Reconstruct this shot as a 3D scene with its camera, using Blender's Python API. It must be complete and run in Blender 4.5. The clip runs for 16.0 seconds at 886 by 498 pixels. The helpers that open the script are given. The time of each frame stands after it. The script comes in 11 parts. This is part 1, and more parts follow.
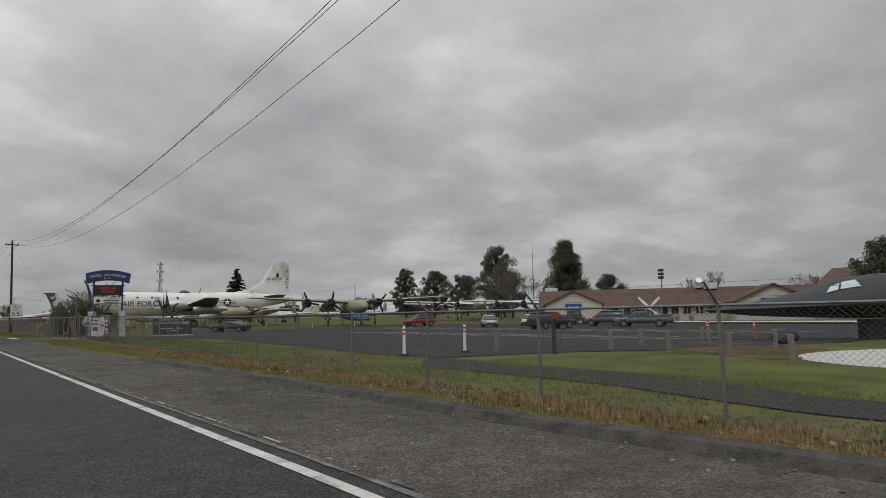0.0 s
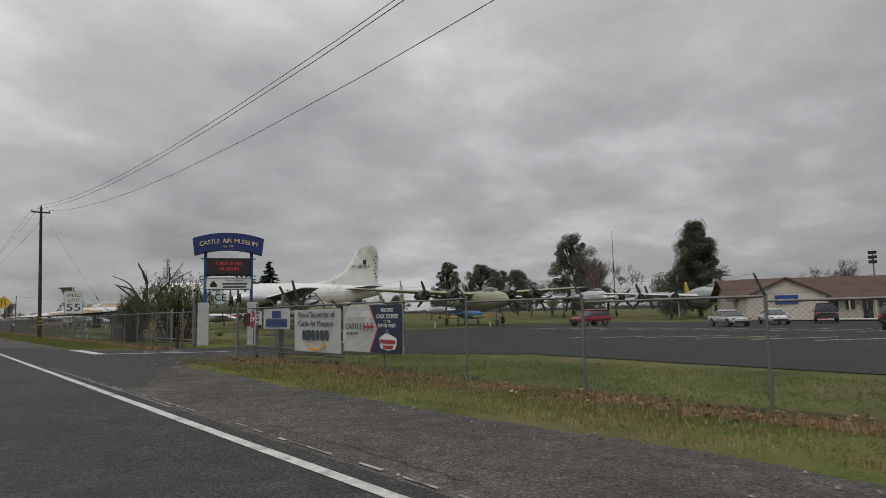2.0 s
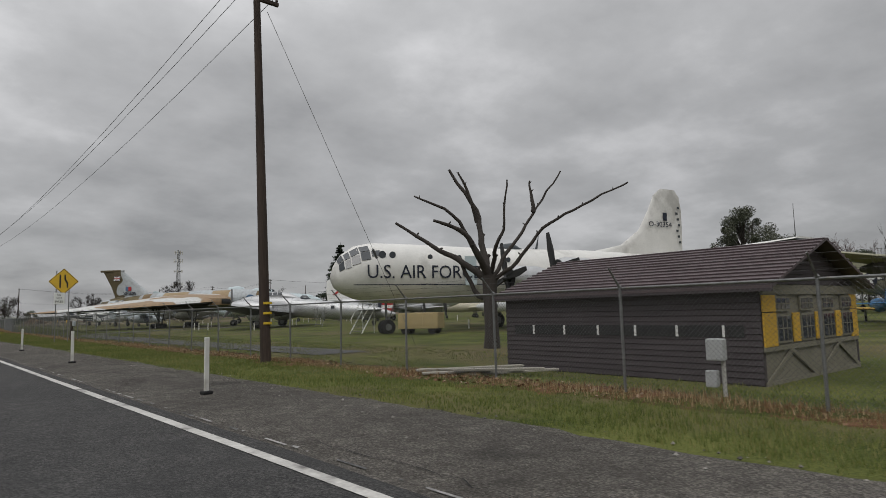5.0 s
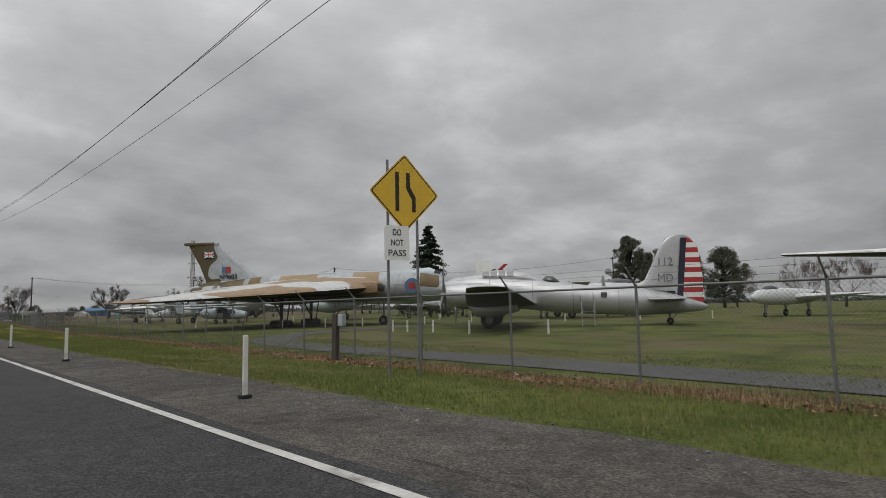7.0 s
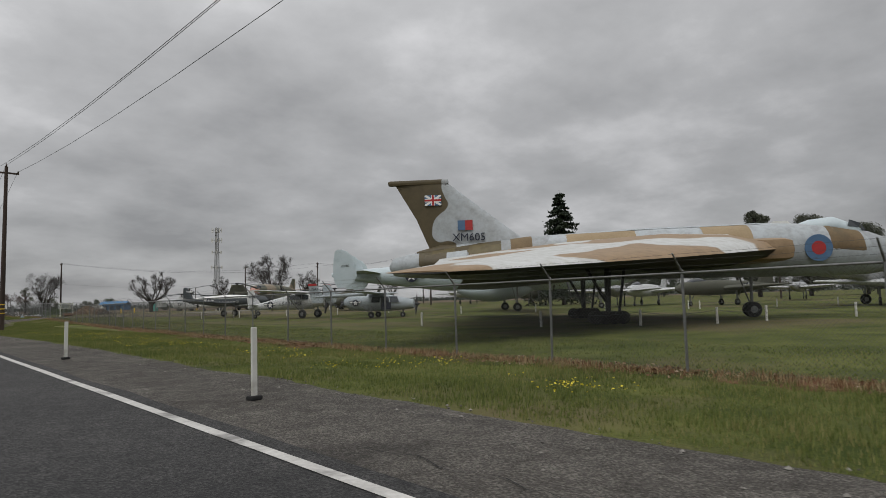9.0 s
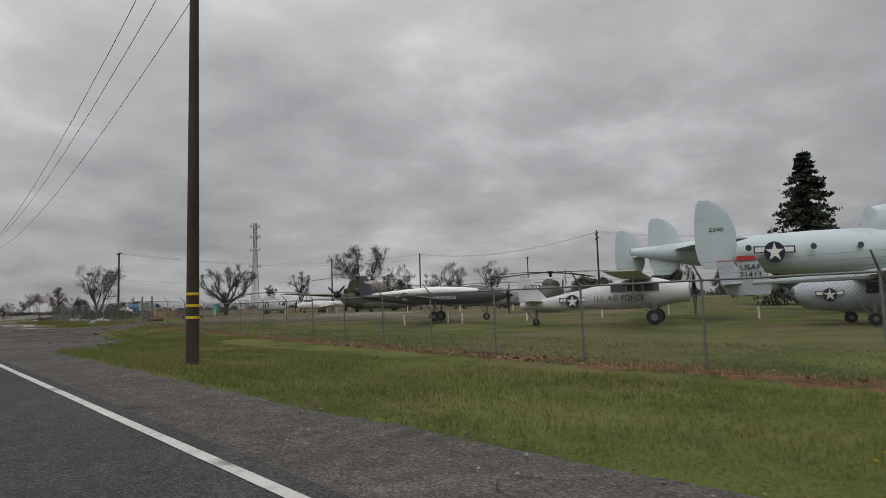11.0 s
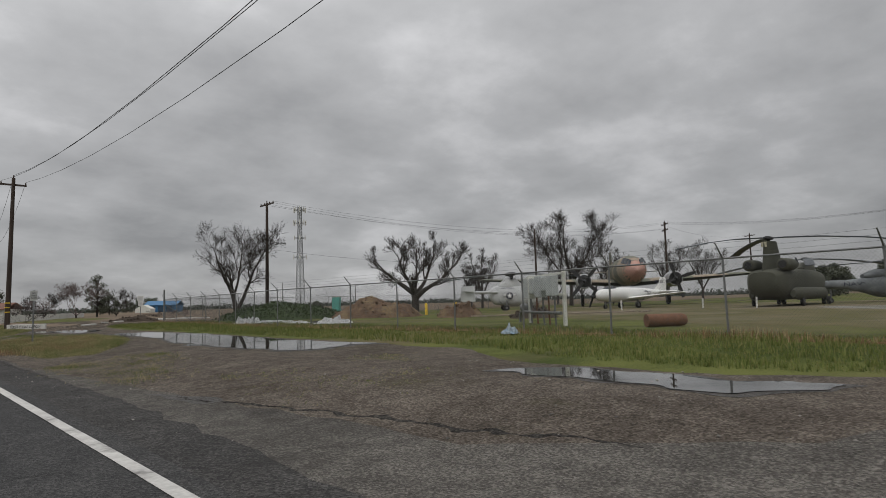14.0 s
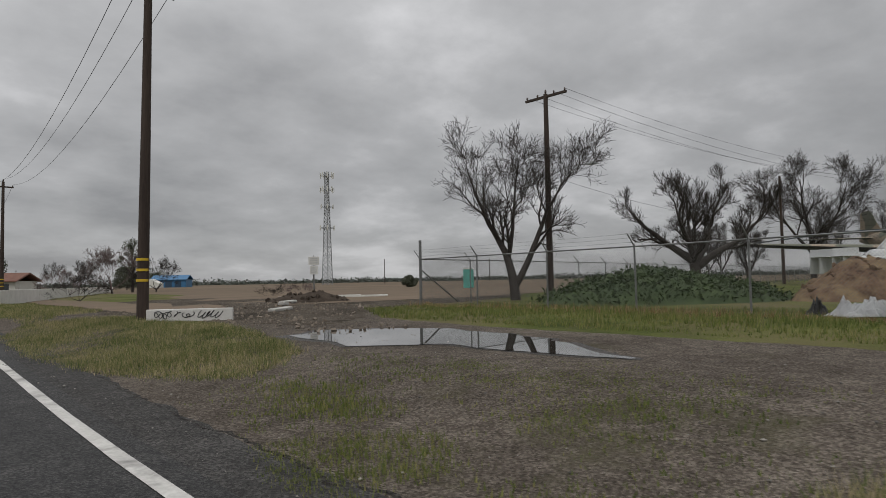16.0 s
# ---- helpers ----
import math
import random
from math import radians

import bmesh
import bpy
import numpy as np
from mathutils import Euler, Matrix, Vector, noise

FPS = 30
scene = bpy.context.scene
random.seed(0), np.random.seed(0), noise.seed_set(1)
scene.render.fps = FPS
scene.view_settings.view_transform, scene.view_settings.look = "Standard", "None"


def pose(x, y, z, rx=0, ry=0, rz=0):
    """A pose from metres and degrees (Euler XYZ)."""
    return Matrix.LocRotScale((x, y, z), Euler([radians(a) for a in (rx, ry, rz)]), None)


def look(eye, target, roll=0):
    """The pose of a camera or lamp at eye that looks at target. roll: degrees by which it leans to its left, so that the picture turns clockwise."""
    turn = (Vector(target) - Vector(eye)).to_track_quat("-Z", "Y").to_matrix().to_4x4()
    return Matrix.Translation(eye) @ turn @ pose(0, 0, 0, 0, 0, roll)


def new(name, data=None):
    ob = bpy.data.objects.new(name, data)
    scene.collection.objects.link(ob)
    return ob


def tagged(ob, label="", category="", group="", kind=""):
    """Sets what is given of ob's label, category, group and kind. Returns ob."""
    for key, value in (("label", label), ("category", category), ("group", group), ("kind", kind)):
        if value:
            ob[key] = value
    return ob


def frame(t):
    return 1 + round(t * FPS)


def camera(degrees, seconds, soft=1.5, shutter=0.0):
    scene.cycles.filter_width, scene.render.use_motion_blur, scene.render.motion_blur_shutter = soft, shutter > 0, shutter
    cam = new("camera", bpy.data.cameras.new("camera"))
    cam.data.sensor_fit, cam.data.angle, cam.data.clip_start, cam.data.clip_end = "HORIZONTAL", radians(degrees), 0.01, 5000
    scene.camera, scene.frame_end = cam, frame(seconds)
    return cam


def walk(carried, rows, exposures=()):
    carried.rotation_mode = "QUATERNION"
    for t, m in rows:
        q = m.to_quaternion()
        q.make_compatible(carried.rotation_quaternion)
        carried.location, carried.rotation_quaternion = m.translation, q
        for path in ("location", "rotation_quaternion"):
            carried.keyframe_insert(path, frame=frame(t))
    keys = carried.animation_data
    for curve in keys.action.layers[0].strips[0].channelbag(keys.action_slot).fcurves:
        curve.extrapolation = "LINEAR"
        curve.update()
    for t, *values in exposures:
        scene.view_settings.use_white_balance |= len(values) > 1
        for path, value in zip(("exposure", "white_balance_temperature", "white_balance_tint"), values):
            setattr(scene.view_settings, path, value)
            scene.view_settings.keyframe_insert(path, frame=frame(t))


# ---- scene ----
cam = camera(71.0, 16.0, soft=0.85, shutter=0.03)
# seconds, eye, target, lean: x to the right of the road, y along it
PATH = [
    (0, (0.139, 12.905, 1.317), (1.409, 14.437, 1.523), -1.12),
    (0.5, (0.101, 20.446, 1.309), (1.376, 21.973, 1.517), -1.38),
    (1, (0.057, 28.178, 1.294), (1.338, 29.701, 1.500), -1.40),
    (1.5, (0.050, 35.949, 1.313), (1.332, 37.470, 1.517), -1.37),
    (2, (0.036, 43.787, 1.298), (1.319, 45.307, 1.501), -1.31),
    (2.5, (0.034, 51.710, 1.291), (1.322, 53.227, 1.499), -1.26),
    (3, (0.042, 59.762, 1.281), (1.333, 61.275, 1.491), -1.36),
    (3.5, (0.136, 67.940, 1.284), (1.429, 69.452, 1.496), -1.47),
    (4, (0.098, 76.125, 1.297), (1.394, 77.633, 1.507), -1.20),
    (4.5, (0.051, 84.283, 1.311), (1.356, 85.785, 1.517), -1.03),
    (5, (0.091, 92.767, 1.288), (1.405, 94.262, 1.485), -1.40),
    (7.5, (-0.096, 137.956, 1.289), (1.242, 139.431, 1.471), -1.17),
    (8, (0.051, 146.335, 1.250), (1.394, 147.806, 1.418), -1.36),
    (8.5, (0.136, 154.732, 1.240), (1.481, 156.204, 1.398), -1.45),
    (9, (0.238, 163.024, 1.229), (1.572, 164.505, 1.392), -1.55),
    (9.5, (0.315, 171.295, 1.255), (1.639, 172.783, 1.424), -1.60),
    (10, (0.406, 179.601, 1.317), (1.718, 181.100, 1.490), -1.56),
    (12.5, (0.777, 228.061, 1.286), (2.109, 229.542, 1.466), -1.86),
    (13, (0.859, 236.038, 1.301), (2.191, 237.517, 1.492), -1.66),
    (13.5, (0.969, 244.030, 1.324), (2.304, 245.507, 1.504), -1.54),
    (14, (1.037, 251.914, 1.299), (2.382, 253.384, 1.469), -1.61),
    (14.5, (1.199, 259.655, 1.314), (2.547, 261.122, 1.484), -1.11),
    (15, (1.323, 267.402, 1.321), (2.680, 268.864, 1.473), -0.90),
    (15.5, (1.401, 275.148, 1.292), (2.764, 276.606, 1.415), -0.70),
    (16, (1.385, 282.905, 1.287), (2.769, 284.345, 1.387), -1.05),
]
walk(cam, [(t, look(e, g, r)) for t, e, g, r in PATH], exposures=[(0.0, 0.0), (16.0, 0.0)])

# ---- sky and sun: a heavy overcast, brighter overhead ----
SUN_EL, SUN_AZ = radians(52), radians(235)


def build_world():
    w = bpy.data.worlds.new("overcast")
    scene.world = w
    w.use_nodes = True
    nt = w.node_tree
    nt.nodes.clear()
    N = lambda kind, **kw: mk(nt, kind, **kw)
    L = nt.links.new
    tc = N("ShaderNodeTexCoord")
    sep = N("ShaderNodeSeparateXYZ")
    L(tc.outputs["Generated"], sep.inputs[0])
    zz = math_node(nt, "ADD", math_node(nt, "MAXIMUM", sep.outputs[2], 0.0), 0.27)
    px = math_node(nt, "DIVIDE", sep.outputs[0], zz)
    py = math_node(nt, "DIVIDE", sep.outputs[1], zz)
    com = N("ShaderNodeCombineXYZ")
    L(px, com.inputs[0])
    L(py, com.inputs[1])
    big = noise_node(nt, com.outputs[0], 1.1, 3, 0.45, offset=(0.4, 6.7, 2.0), distortion=0.1)
    mid = noise_node(nt, com.outputs[0], 2.9, 9, 0.55, offset=(7.3, 2.2, 4.0), distortion=0.0)
    s1 = math_node(nt, "ADD", math_node(nt, "MULTIPLY", big, 0.52), math_node(nt, "MULTIPLY", mid, 0.48))
    # thinner cloud towards the south-east
    dot = N("ShaderNodeVectorMath", operation="DOT_PRODUCT")
    L(tc.outputs["Generated"], dot.inputs[0])
    dot.inputs[1].default_value = (0.752, 0.605, 0.262)
    thin = math_node(nt, "POWER", math_node(nt, "MAXIMUM", dot.outputs["Value"], 0.0), 60.0)
    s1 = math_node(nt, "ADD", s1, math_node(nt, "MULTIPLY", thin, 0.05))
    ramp = N("ShaderNodeValToRGB")
    L(s1, ramp.inputs[0])
    e = ramp.color_ramp.elements
    e[0].position, e[0].color = 0.36, (0.25, 0.252, 0.259, 1)
    e[1].position, e[1].color = 0.66, (0.53, 0.53, 0.54, 1)
    m1 = e.new(0.46)
    m1.color = (0.325, 0.327, 0.333, 1)
    m2 = e.new(0.55)
    m2.color = (0.385, 0.387, 0.394, 1)
    # brighter towards the zenith, as overcast skies are
    up = math_node(nt, "POWER", math_node(nt, "MAXIMUM", sep.outputs[2], 0.0), 2.6)
    gain = math_node(nt, "ADD", math_node(nt, "MULTIPLY", up, ZENITH), 1.0)
    # the cloud deck is thicker towards the south-east
    tilt = math_node(nt, "ADD", math_node(nt, "MULTIPLY", sep.outputs[0], -0.13), math_node(nt, "MULTIPLY", sep.outputs[1], 0.09))
    gain = math_node(nt, "MULTIPLY", gain, math_node(nt, "ADD", tilt, 1.02))
    lit = N("ShaderNodeVectorMath", operation="SCALE")
    L(ramp.outputs[0], lit.inputs[0])
    L(gain, lit.inputs["Scale"])
    sky = N("ShaderNodeTexSky")
    sky.sky_type, sky.sun_disc, sky.sun_elevation, sky.sun_rotation = "NISHITA", False, SUN_EL, SUN_AZ
    scale = N("ShaderNodeVectorMath", operation="SCALE")
    L(sky.outputs[0], scale.inputs[0])
    scale.inputs["Scale"].default_value = 0.08
    mix = N("ShaderNodeMix", data_type="RGBA")
    mix.inputs[0].default_value = 0.96
    L(scale.outputs[0], mix.inputs[6])
    L(lit.outputs[0], mix.inputs[7])
    bg = N("ShaderNodeBackground")
    L(mix.outputs[2], bg.inputs[0])
    bg.inputs[1].default_value = 1.0
    out = N("ShaderNodeOutputWorld")
    L(bg.outputs[0], out.inputs[0])


def mk(nt, kind, operation=None, data_type=None):
    n = nt.nodes.new(kind)
    if operation:
        n.operation = operation
    if data_type:
        n.data_type = data_type
    return n


def math_node(nt, op, a, b=None):
    n = nt.nodes.new("ShaderNodeMath")
    n.operation = op
    for k, v in enumerate((a, b)):
        if v is None:
            continue
        if isinstance(v, (int, float)):
            n.inputs[k].default_value = v
        else:
            nt.links.new(v, n.inputs[k])
    return n.outputs[0]


def noise_node(nt, vec, scale, detail=4, rough=0.5, offset=(0, 0, 0), stretch=(1, 1, 1), distortion=0.0):
    m = nt.nodes.new("ShaderNodeMapping")
    nt.links.new(vec, m.inputs[0])
    m.inputs["Location"].default_value = offset
    m.inputs["Scale"].default_value = stretch
    n = nt.nodes.new("ShaderNodeTexNoise")
    nt.links.new(m.outputs[0], n.inputs["Vector"])
    n.inputs["Scale"].default_value, n.inputs["Detail"].default_value = scale, detail
    n.inputs["Roughness"].default_value, n.inputs["Distortion"].default_value = rough, distortion
    return n.outputs["Fac"]


ZENITH = 3.6
build_world()
sun = new("sun", bpy.data.lights.new("sun", "SUN"))
sun.data.energy, sun.data.angle, sun.data.color = 0.9, radians(35), (1.0, 0.97, 0.93)
sun.rotation_euler = Euler((radians(90) - SUN_EL, 0, -SUN_AZ + math.pi))

# ---- materials ----
MATS = {}


def mat(name, c1, c2=None, scale=4.0, rough=0.6, bump=0.15, metal=0.0, fine=40.0, spread=0.5, rnd=0.0, spec=0.4, stretch=(1, 1, 1), c3=None, c3_at=0.66, coords="Object"):
    """Two noise scales mix c1 into c2; c3: stains in patches; rnd: lightness varied object by object."""
    if name in MATS:
        return MATS[name]
    m = bpy.data.materials.new(name)
    m.use_nodes = True
    nt = m.node_tree
    b = nt.nodes["Principled BSDF"]
    b.inputs["Roughness"].default_value, b.inputs["Metallic"].default_value = rough, metal
    b.inputs["Specular IOR Level"].default_value = spec
    c2 = c2 or tuple(v * 0.75 for v in c1)
    tc = nt.nodes.new("ShaderNodeTexCoord")
    vec = tc.outputs[coords]
    a = noise_node(nt, vec, scale, 4, 0.6, stretch=stretch)
    f = noise_node(nt, vec, fine, 3, 0.6, stretch=stretch)
    fac = math_node(nt, "ADD", math_node(nt, "MULTIPLY", a, 0.6), math_node(nt, "MULTIPLY", f, 0.4))
    rmp = nt.nodes.new("ShaderNodeValToRGB")
    nt.links.new(fac, rmp.inputs[0])
    e = rmp.color_ramp.elements
    e[0].position, e[0].color = 0.5 - spread * 0.3, (*c1, 1)
    e[1].position, e[1].color = 0.5 + spread * 0.3, (*c2, 1)
    col = rmp.outputs[0]
    if c3:
        st = noise_node(nt, vec, scale * 0.35, 5, 0.65, offset=(5, 9, 2))
        r3 = nt.nodes.new("ShaderNodeValToRGB")
        nt.links.new(st, r3.inputs[0])
        r3.color_ramp.elements[0].position, r3.color_ramp.elements[1].position = c3_at - 0.08, c3_at + 0.06
        mx = nt.nodes.new("ShaderNodeMix")
        mx.data_type = "RGBA"
        nt.links.new(r3.outputs[0], mx.inputs[0])
        nt.links.new(col, mx.inputs[6])
        mx.inputs[7].default_value = (*c3, 1)
        col = mx.outputs[2]
    if rnd:
        oi = nt.nodes.new("ShaderNodeObjectInfo")
        hs = nt.nodes.new("ShaderNodeHueSaturation")
        nt.links.new(math_node(nt, "ADD", math_node(nt, "MULTIPLY", oi.outputs["Random"], rnd * 2), 1 - rnd), hs.inputs["Value"])
        nt.links.new(col, hs.inputs["Color"])
        col = hs.outputs[0]
    nt.links.new(col, b.inputs["Base Color"])
    if bump:
        bp = nt.nodes.new("ShaderNodeBump")
        bp.inputs["Strength"].default_value, bp.inputs["Distance"].default_value = min(1, bump), 0.02
        nt.links.new(f, bp.inputs["Height"])
        nt.links.new(bp.outputs[0], b.inputs["Normal"])
    MATS[name] = m
    return m


def glass(name, tint=(0.02, 0.025, 0.03)):
    return mat(name, tint, tuple(v * 1.3 for v in tint), 2, 0.06, 0.0, spec=0.8)




def aggregate(name, dark, mid, light, cell=34.0, rough=0.9, stain=None, stain_at=0.6, bump=0.8, patch_scale=0.35, spec=0.25, speck=0.42, soft_stain=False):
    """Chippings bound in a darker base: a tone for each stone, worn and stained in patches."""
    m = bpy.data.materials.new(name)
    m.use_nodes = True
    nt = m.node_tree
    b = nt.nodes["Principled BSDF"]
    b.inputs["Roughness"].default_value, b.inputs["Specular IOR Level"].default_value = rough, spec
    vec = nt.nodes.new("ShaderNodeTexCoord").outputs["Object"]
    vo = nt.nodes.new("ShaderNodeTexVoronoi")
    nt.links.new(vec, vo.inputs["Vector"])
    vo.inputs["Scale"].default_value = cell
    sp = nt.nodes.new("ShaderNodeSeparateColor")
    nt.links.new(vo.outputs["Color"], sp.inputs[0])
    wide = noise_node(nt, vec, patch_scale, 5, 0.62)
    near = noise_node(nt, vec, 3.0, 4, 0.6, offset=(2, 5, 1))
    rest = (1.08 - speck) / 2
    f = math_node(nt, "ADD", math_node(nt, "MULTIPLY", sp.outputs[0], speck), math_node(nt, "ADD", math_node(nt, "MULTIPLY", wide, rest), math_node(nt, "MULTIPLY", near, rest)))
    rmp = nt.nodes.new("ShaderNodeValToRGB")
    nt.links.new(f, rmp.inputs[0])
    e = rmp.color_ramp.elements
    e[0].position, e[0].color = 0.33, (*dark, 1)
    e[1].position, e[1].color = 0.80, (*light, 1)
    k = e.new(0.56)
    k.color = (*mid, 1)
    col = rmp.outputs[0]
    if stain:
        st = noise_node(nt, vec, patch_scale * 1.6, 6, 0.68, offset=(5, 9, 2))
        r3 = nt.nodes.new("ShaderNodeValToRGB")
        nt.links.new(st, r3.inputs[0])
        r3.color_ramp.elements[0].position, r3.color_ramp.elements[1].position = stain_at - 0.05, stain_at + 0.08
        mx = nt.nodes.new("ShaderNodeMix")
        mx.data_type = "RGBA"
        nt.links.new(math_node(nt, "MULTIPLY", r3.outputs[0], 0.75) if soft_stain else math_node(nt, "MULTIPLY", r3.outputs[0], math_node(nt, "ADD", sp.outputs[1], 0.25)), mx.inputs[0])
        nt.links.new(col, mx.inputs[6])
        mx.inputs[7].default_value = (*stain, 1)
        col = mx.outputs[2]
    nt.links.new(col, b.inputs["Base Color"])
    bp = nt.nodes.new("ShaderNodeBump")
    bp.inputs["Strength"].default_value, bp.inputs["Distance"].default_value = bump, 0.03
    nt.links.new(math_node(nt, "ADD", vo.outputs["Distance"], math_node(nt, "MULTIPLY", sp.outputs[2], 0.7)), bp.inputs["Height"])
    nt.links.new(bp.outputs[0], b.inputs["Normal"])
    MATS[name] = m
    return m


ASPHALT = aggregate("asphalt", (0.015, 0.015, 0.0152), (0.032, 0.0316, 0.0312), (0.090, 0.087, 0.083), 64, 0.8, (0.028, 0.028, 0.028), 0.6, 0.4, 0.22)
SHOULDER = aggregate("shoulder", (0.050, 0.045, 0.039), (0.104, 0.096, 0.084), (0.275, 0.254, 0.225), 66, 0.95, (0.046, 0.042, 0.038), 0.60, 0.9, 0.3, speck=0.34)
LOT = aggregate("lot", (0.015, 0.015, 0.015), (0.024, 0.024, 0.0238), (0.05, 0.049, 0.048), 30, 0.95, (0.026, 0.027, 0.028), 0.56, 0.3, 0.12)
GRASS = mat("grass_ground", (0.040, 0.054, 0.013), (0.115, 0.124, 0.036), 0.35, 1.0, 1.0, fine=22, spread=0.32, c3=(0.115, 0.098, 0.05), c3_at=0.56, spec=0.1)
DIRT = aggregate("dirt", (0.058, 0.047, 0.036), (0.105, 0.088, 0.069), (0.19, 0.165, 0.135), 48, 1.0, (0.045, 0.038, 0.030), 0.56, 1.0, 0.3, 0.1)
GRAVEL = aggregate("gravel", (0.050, 0.040, 0.031), (0.122, 0.102, 0.083), (0.28, 0.24, 0.20), 50, 0.95, (0.082, 0.076, 0.042), 0.62, 1.0, 0.4, 0.15, 0.34, True)
FIELD = mat("field", (0.105, 0.082, 0.060), (0.17, 0.132, 0.098), 0.03, 1.0, 0.3, fine=0.6, spec=0.05, stretch=(0.35, 1, 1))
LITTER = mat("leaf_litter", (0.065, 0.036, 0.020), (0.19, 0.10, 0.058), 2.0, 1.0, 1.0, fine=28, spread=0.4, spec=0.1, c3=(0.05, 0.058, 0.018), c3_at=0.5)
PAINT = mat("road_paint", (0.55, 0.54, 0.51), (0.34, 0.33, 0.31), 3.0, 0.8, 0.3, fine=25, c3=(0.12, 0.115, 0.11), c3_at=0.62)
STEEL = mat("galvanised", (0.13, 0.133, 0.132), (0.22, 0.223, 0.22), 6, 0.5, 0.1, 0.55, fine=50, c3=(0.16, 0.13, 0.10), c3_at=0.68)
WIRE = mat("wire", (0.075, 0.077, 0.077), (0.12, 0.122, 0.12), 5, 0.7, 0, 0.3)
POLEWOOD = mat("pole_wood", (0.030, 0.021, 0.017), (0.065, 0.047, 0.037), 3, 0.95, 0.7, fine=22, stretch=(1, 1, 0.12))
CONCRETE = mat("concrete", (0.34, 0.33, 0.31), (0.46, 0.45, 0.42), 2, 0.9, 0.4, fine=35, c3=(0.24, 0.23, 0.21))
WHITE = mat("white_paint", (0.74, 0.74, 0.72), (0.64, 0.64, 0.62), 2, 0.45, 0.05, fine=30)
BLACK = mat("black_paint", (0.012, 0.012, 0.013), (0.022, 0.022, 0.022), 3, 0.6, 0.1)
RUBBER = mat("rubber", (0.012, 0.012, 0.012), (0.02, 0.02, 0.02), 8, 0.9, 0.2)
DGLASS = glass("dark_glass")
CHROME = mat("chrome", (0.55, 0.55, 0.55), (0.45, 0.45, 0.45), 8, 0.25, 0, 1.0)

# ---- mesh helpers ----


def part(name, bm, material, parent, label=""):
    me = bpy.data.meshes.new(name)
    bm.to_mesh(me)
    bm.free()
    me.materials.append(material)
    ob = new(name, me)
    if parent is not None:
        ob.parent = parent
    if label:
        ob["label"] = label
    return ob


def thing(name, label, category, m=None, group="", kind=""):
    ob = new(name)
    if m is not None:
        ob.matrix_world = m
        ob.matrix_basis = m
    return tagged(ob, label, category, group, kind)


def solid(name, bm, material, label, category, m=None, group="", kind=""):
    ob = part(name, bm, material, None)
    if m is not None:
        ob.matrix_basis = m
    return tagged(ob, label, category, group, kind)


def smooth(ob, angle=50):
    for p in ob.data.polygons:
        p.use_smooth = True
    ob.data.set_sharp_from_angle(angle=radians(angle))
    return ob


def B():
    return bmesh.new()


def box(bm, c, s, rot=None, bev=0.0):
    """A box of size s round c, its edges rounded by bev."""
    m = Matrix.Translation(c) @ (rot.to_4x4() if rot is not None else Matrix.Identity(4)) @ Matrix.Diagonal((*s, 1))
    r = bmesh.ops.create_cube(bm, size=1.0, matrix=m)
    if bev:
        es = {e for v in r["verts"] for e in v.link_edges}
        bmesh.ops.bevel(bm, geom=list(es), offset=bev, segments=2, affect="EDGES", profile=0.6)
    return bm


def tube(bm, pts, radii, n=8, caps=True):
    """A tube through points, with a radius each."""
    if isinstance(radii, (int, float)):
        radii = [radii] * len(pts)
    pts = [Vector(p) for p in pts]
    rings = []
    ref = None
    for k, p in enumerate(pts):
        d = (pts[min(k + 1, len(pts) - 1)] - pts[max(k - 1, 0)]).normalized()
        if ref is None:
            ref = d.orthogonal().normalized()
        ref = (ref - d * ref.dot(d))
        ref = ref.normalized() if ref.length > 1e-6 else d.orthogonal().normalized()
        o = d.cross(ref)
        rings.append([bm.verts.new(p + radii[k] * (math.cos(a) * ref + math.sin(a) * o)) for a in (2 * math.pi * j / n for j in range(n))])
    for a, b in zip(rings, rings[1:]):
        for j in range(n):
            bm.faces.new((a[j], a[(j + 1) % n], b[(j + 1) % n], b[j]))
    if caps:
        bm.faces.new(rings[0][::-1])
        bm.faces.new(rings[-1])
    return bm


def loft(bm, secs, n=20, p=2.0):
    """A body along x: sections (x, y, z, half width, half height above, half height below)."""
    rings = []
    for s in secs:
        x, y, z, w, up = s[:5]
        dn = s[5] if len(s) > 5 else up
        ring = []
        for j in range(n):
            a = 2 * math.pi * j / n
            c, q = math.cos(a), math.sin(a)
            cy = math.copysign(abs(c) ** (2 / p), c)
            cz = math.copysign(abs(q) ** (2 / p), q)
            ring.append(bm.verts.new((x, y + w * cy, z + (up if q >= 0 else dn) * cz)))
        rings.append(ring)
    for a, b in zip(rings, rings[1:]):
        for j in range(n):
            bm.faces.new((a[j], b[j], b[(j + 1) % n], a[(j + 1) % n]))
    bm.faces.new(rings[0])
    bm.faces.new(rings[-1][::-1])
    bmesh.ops.recalc_face_normals(bm, faces=bm.faces)
    return bm


AIRFOIL = [(0, 0), (0.03, 0.45), (0.12, 0.85), (0.3, 1.0), (0.6, 0.72), (0.9, 0.2), (1, 0.02)]


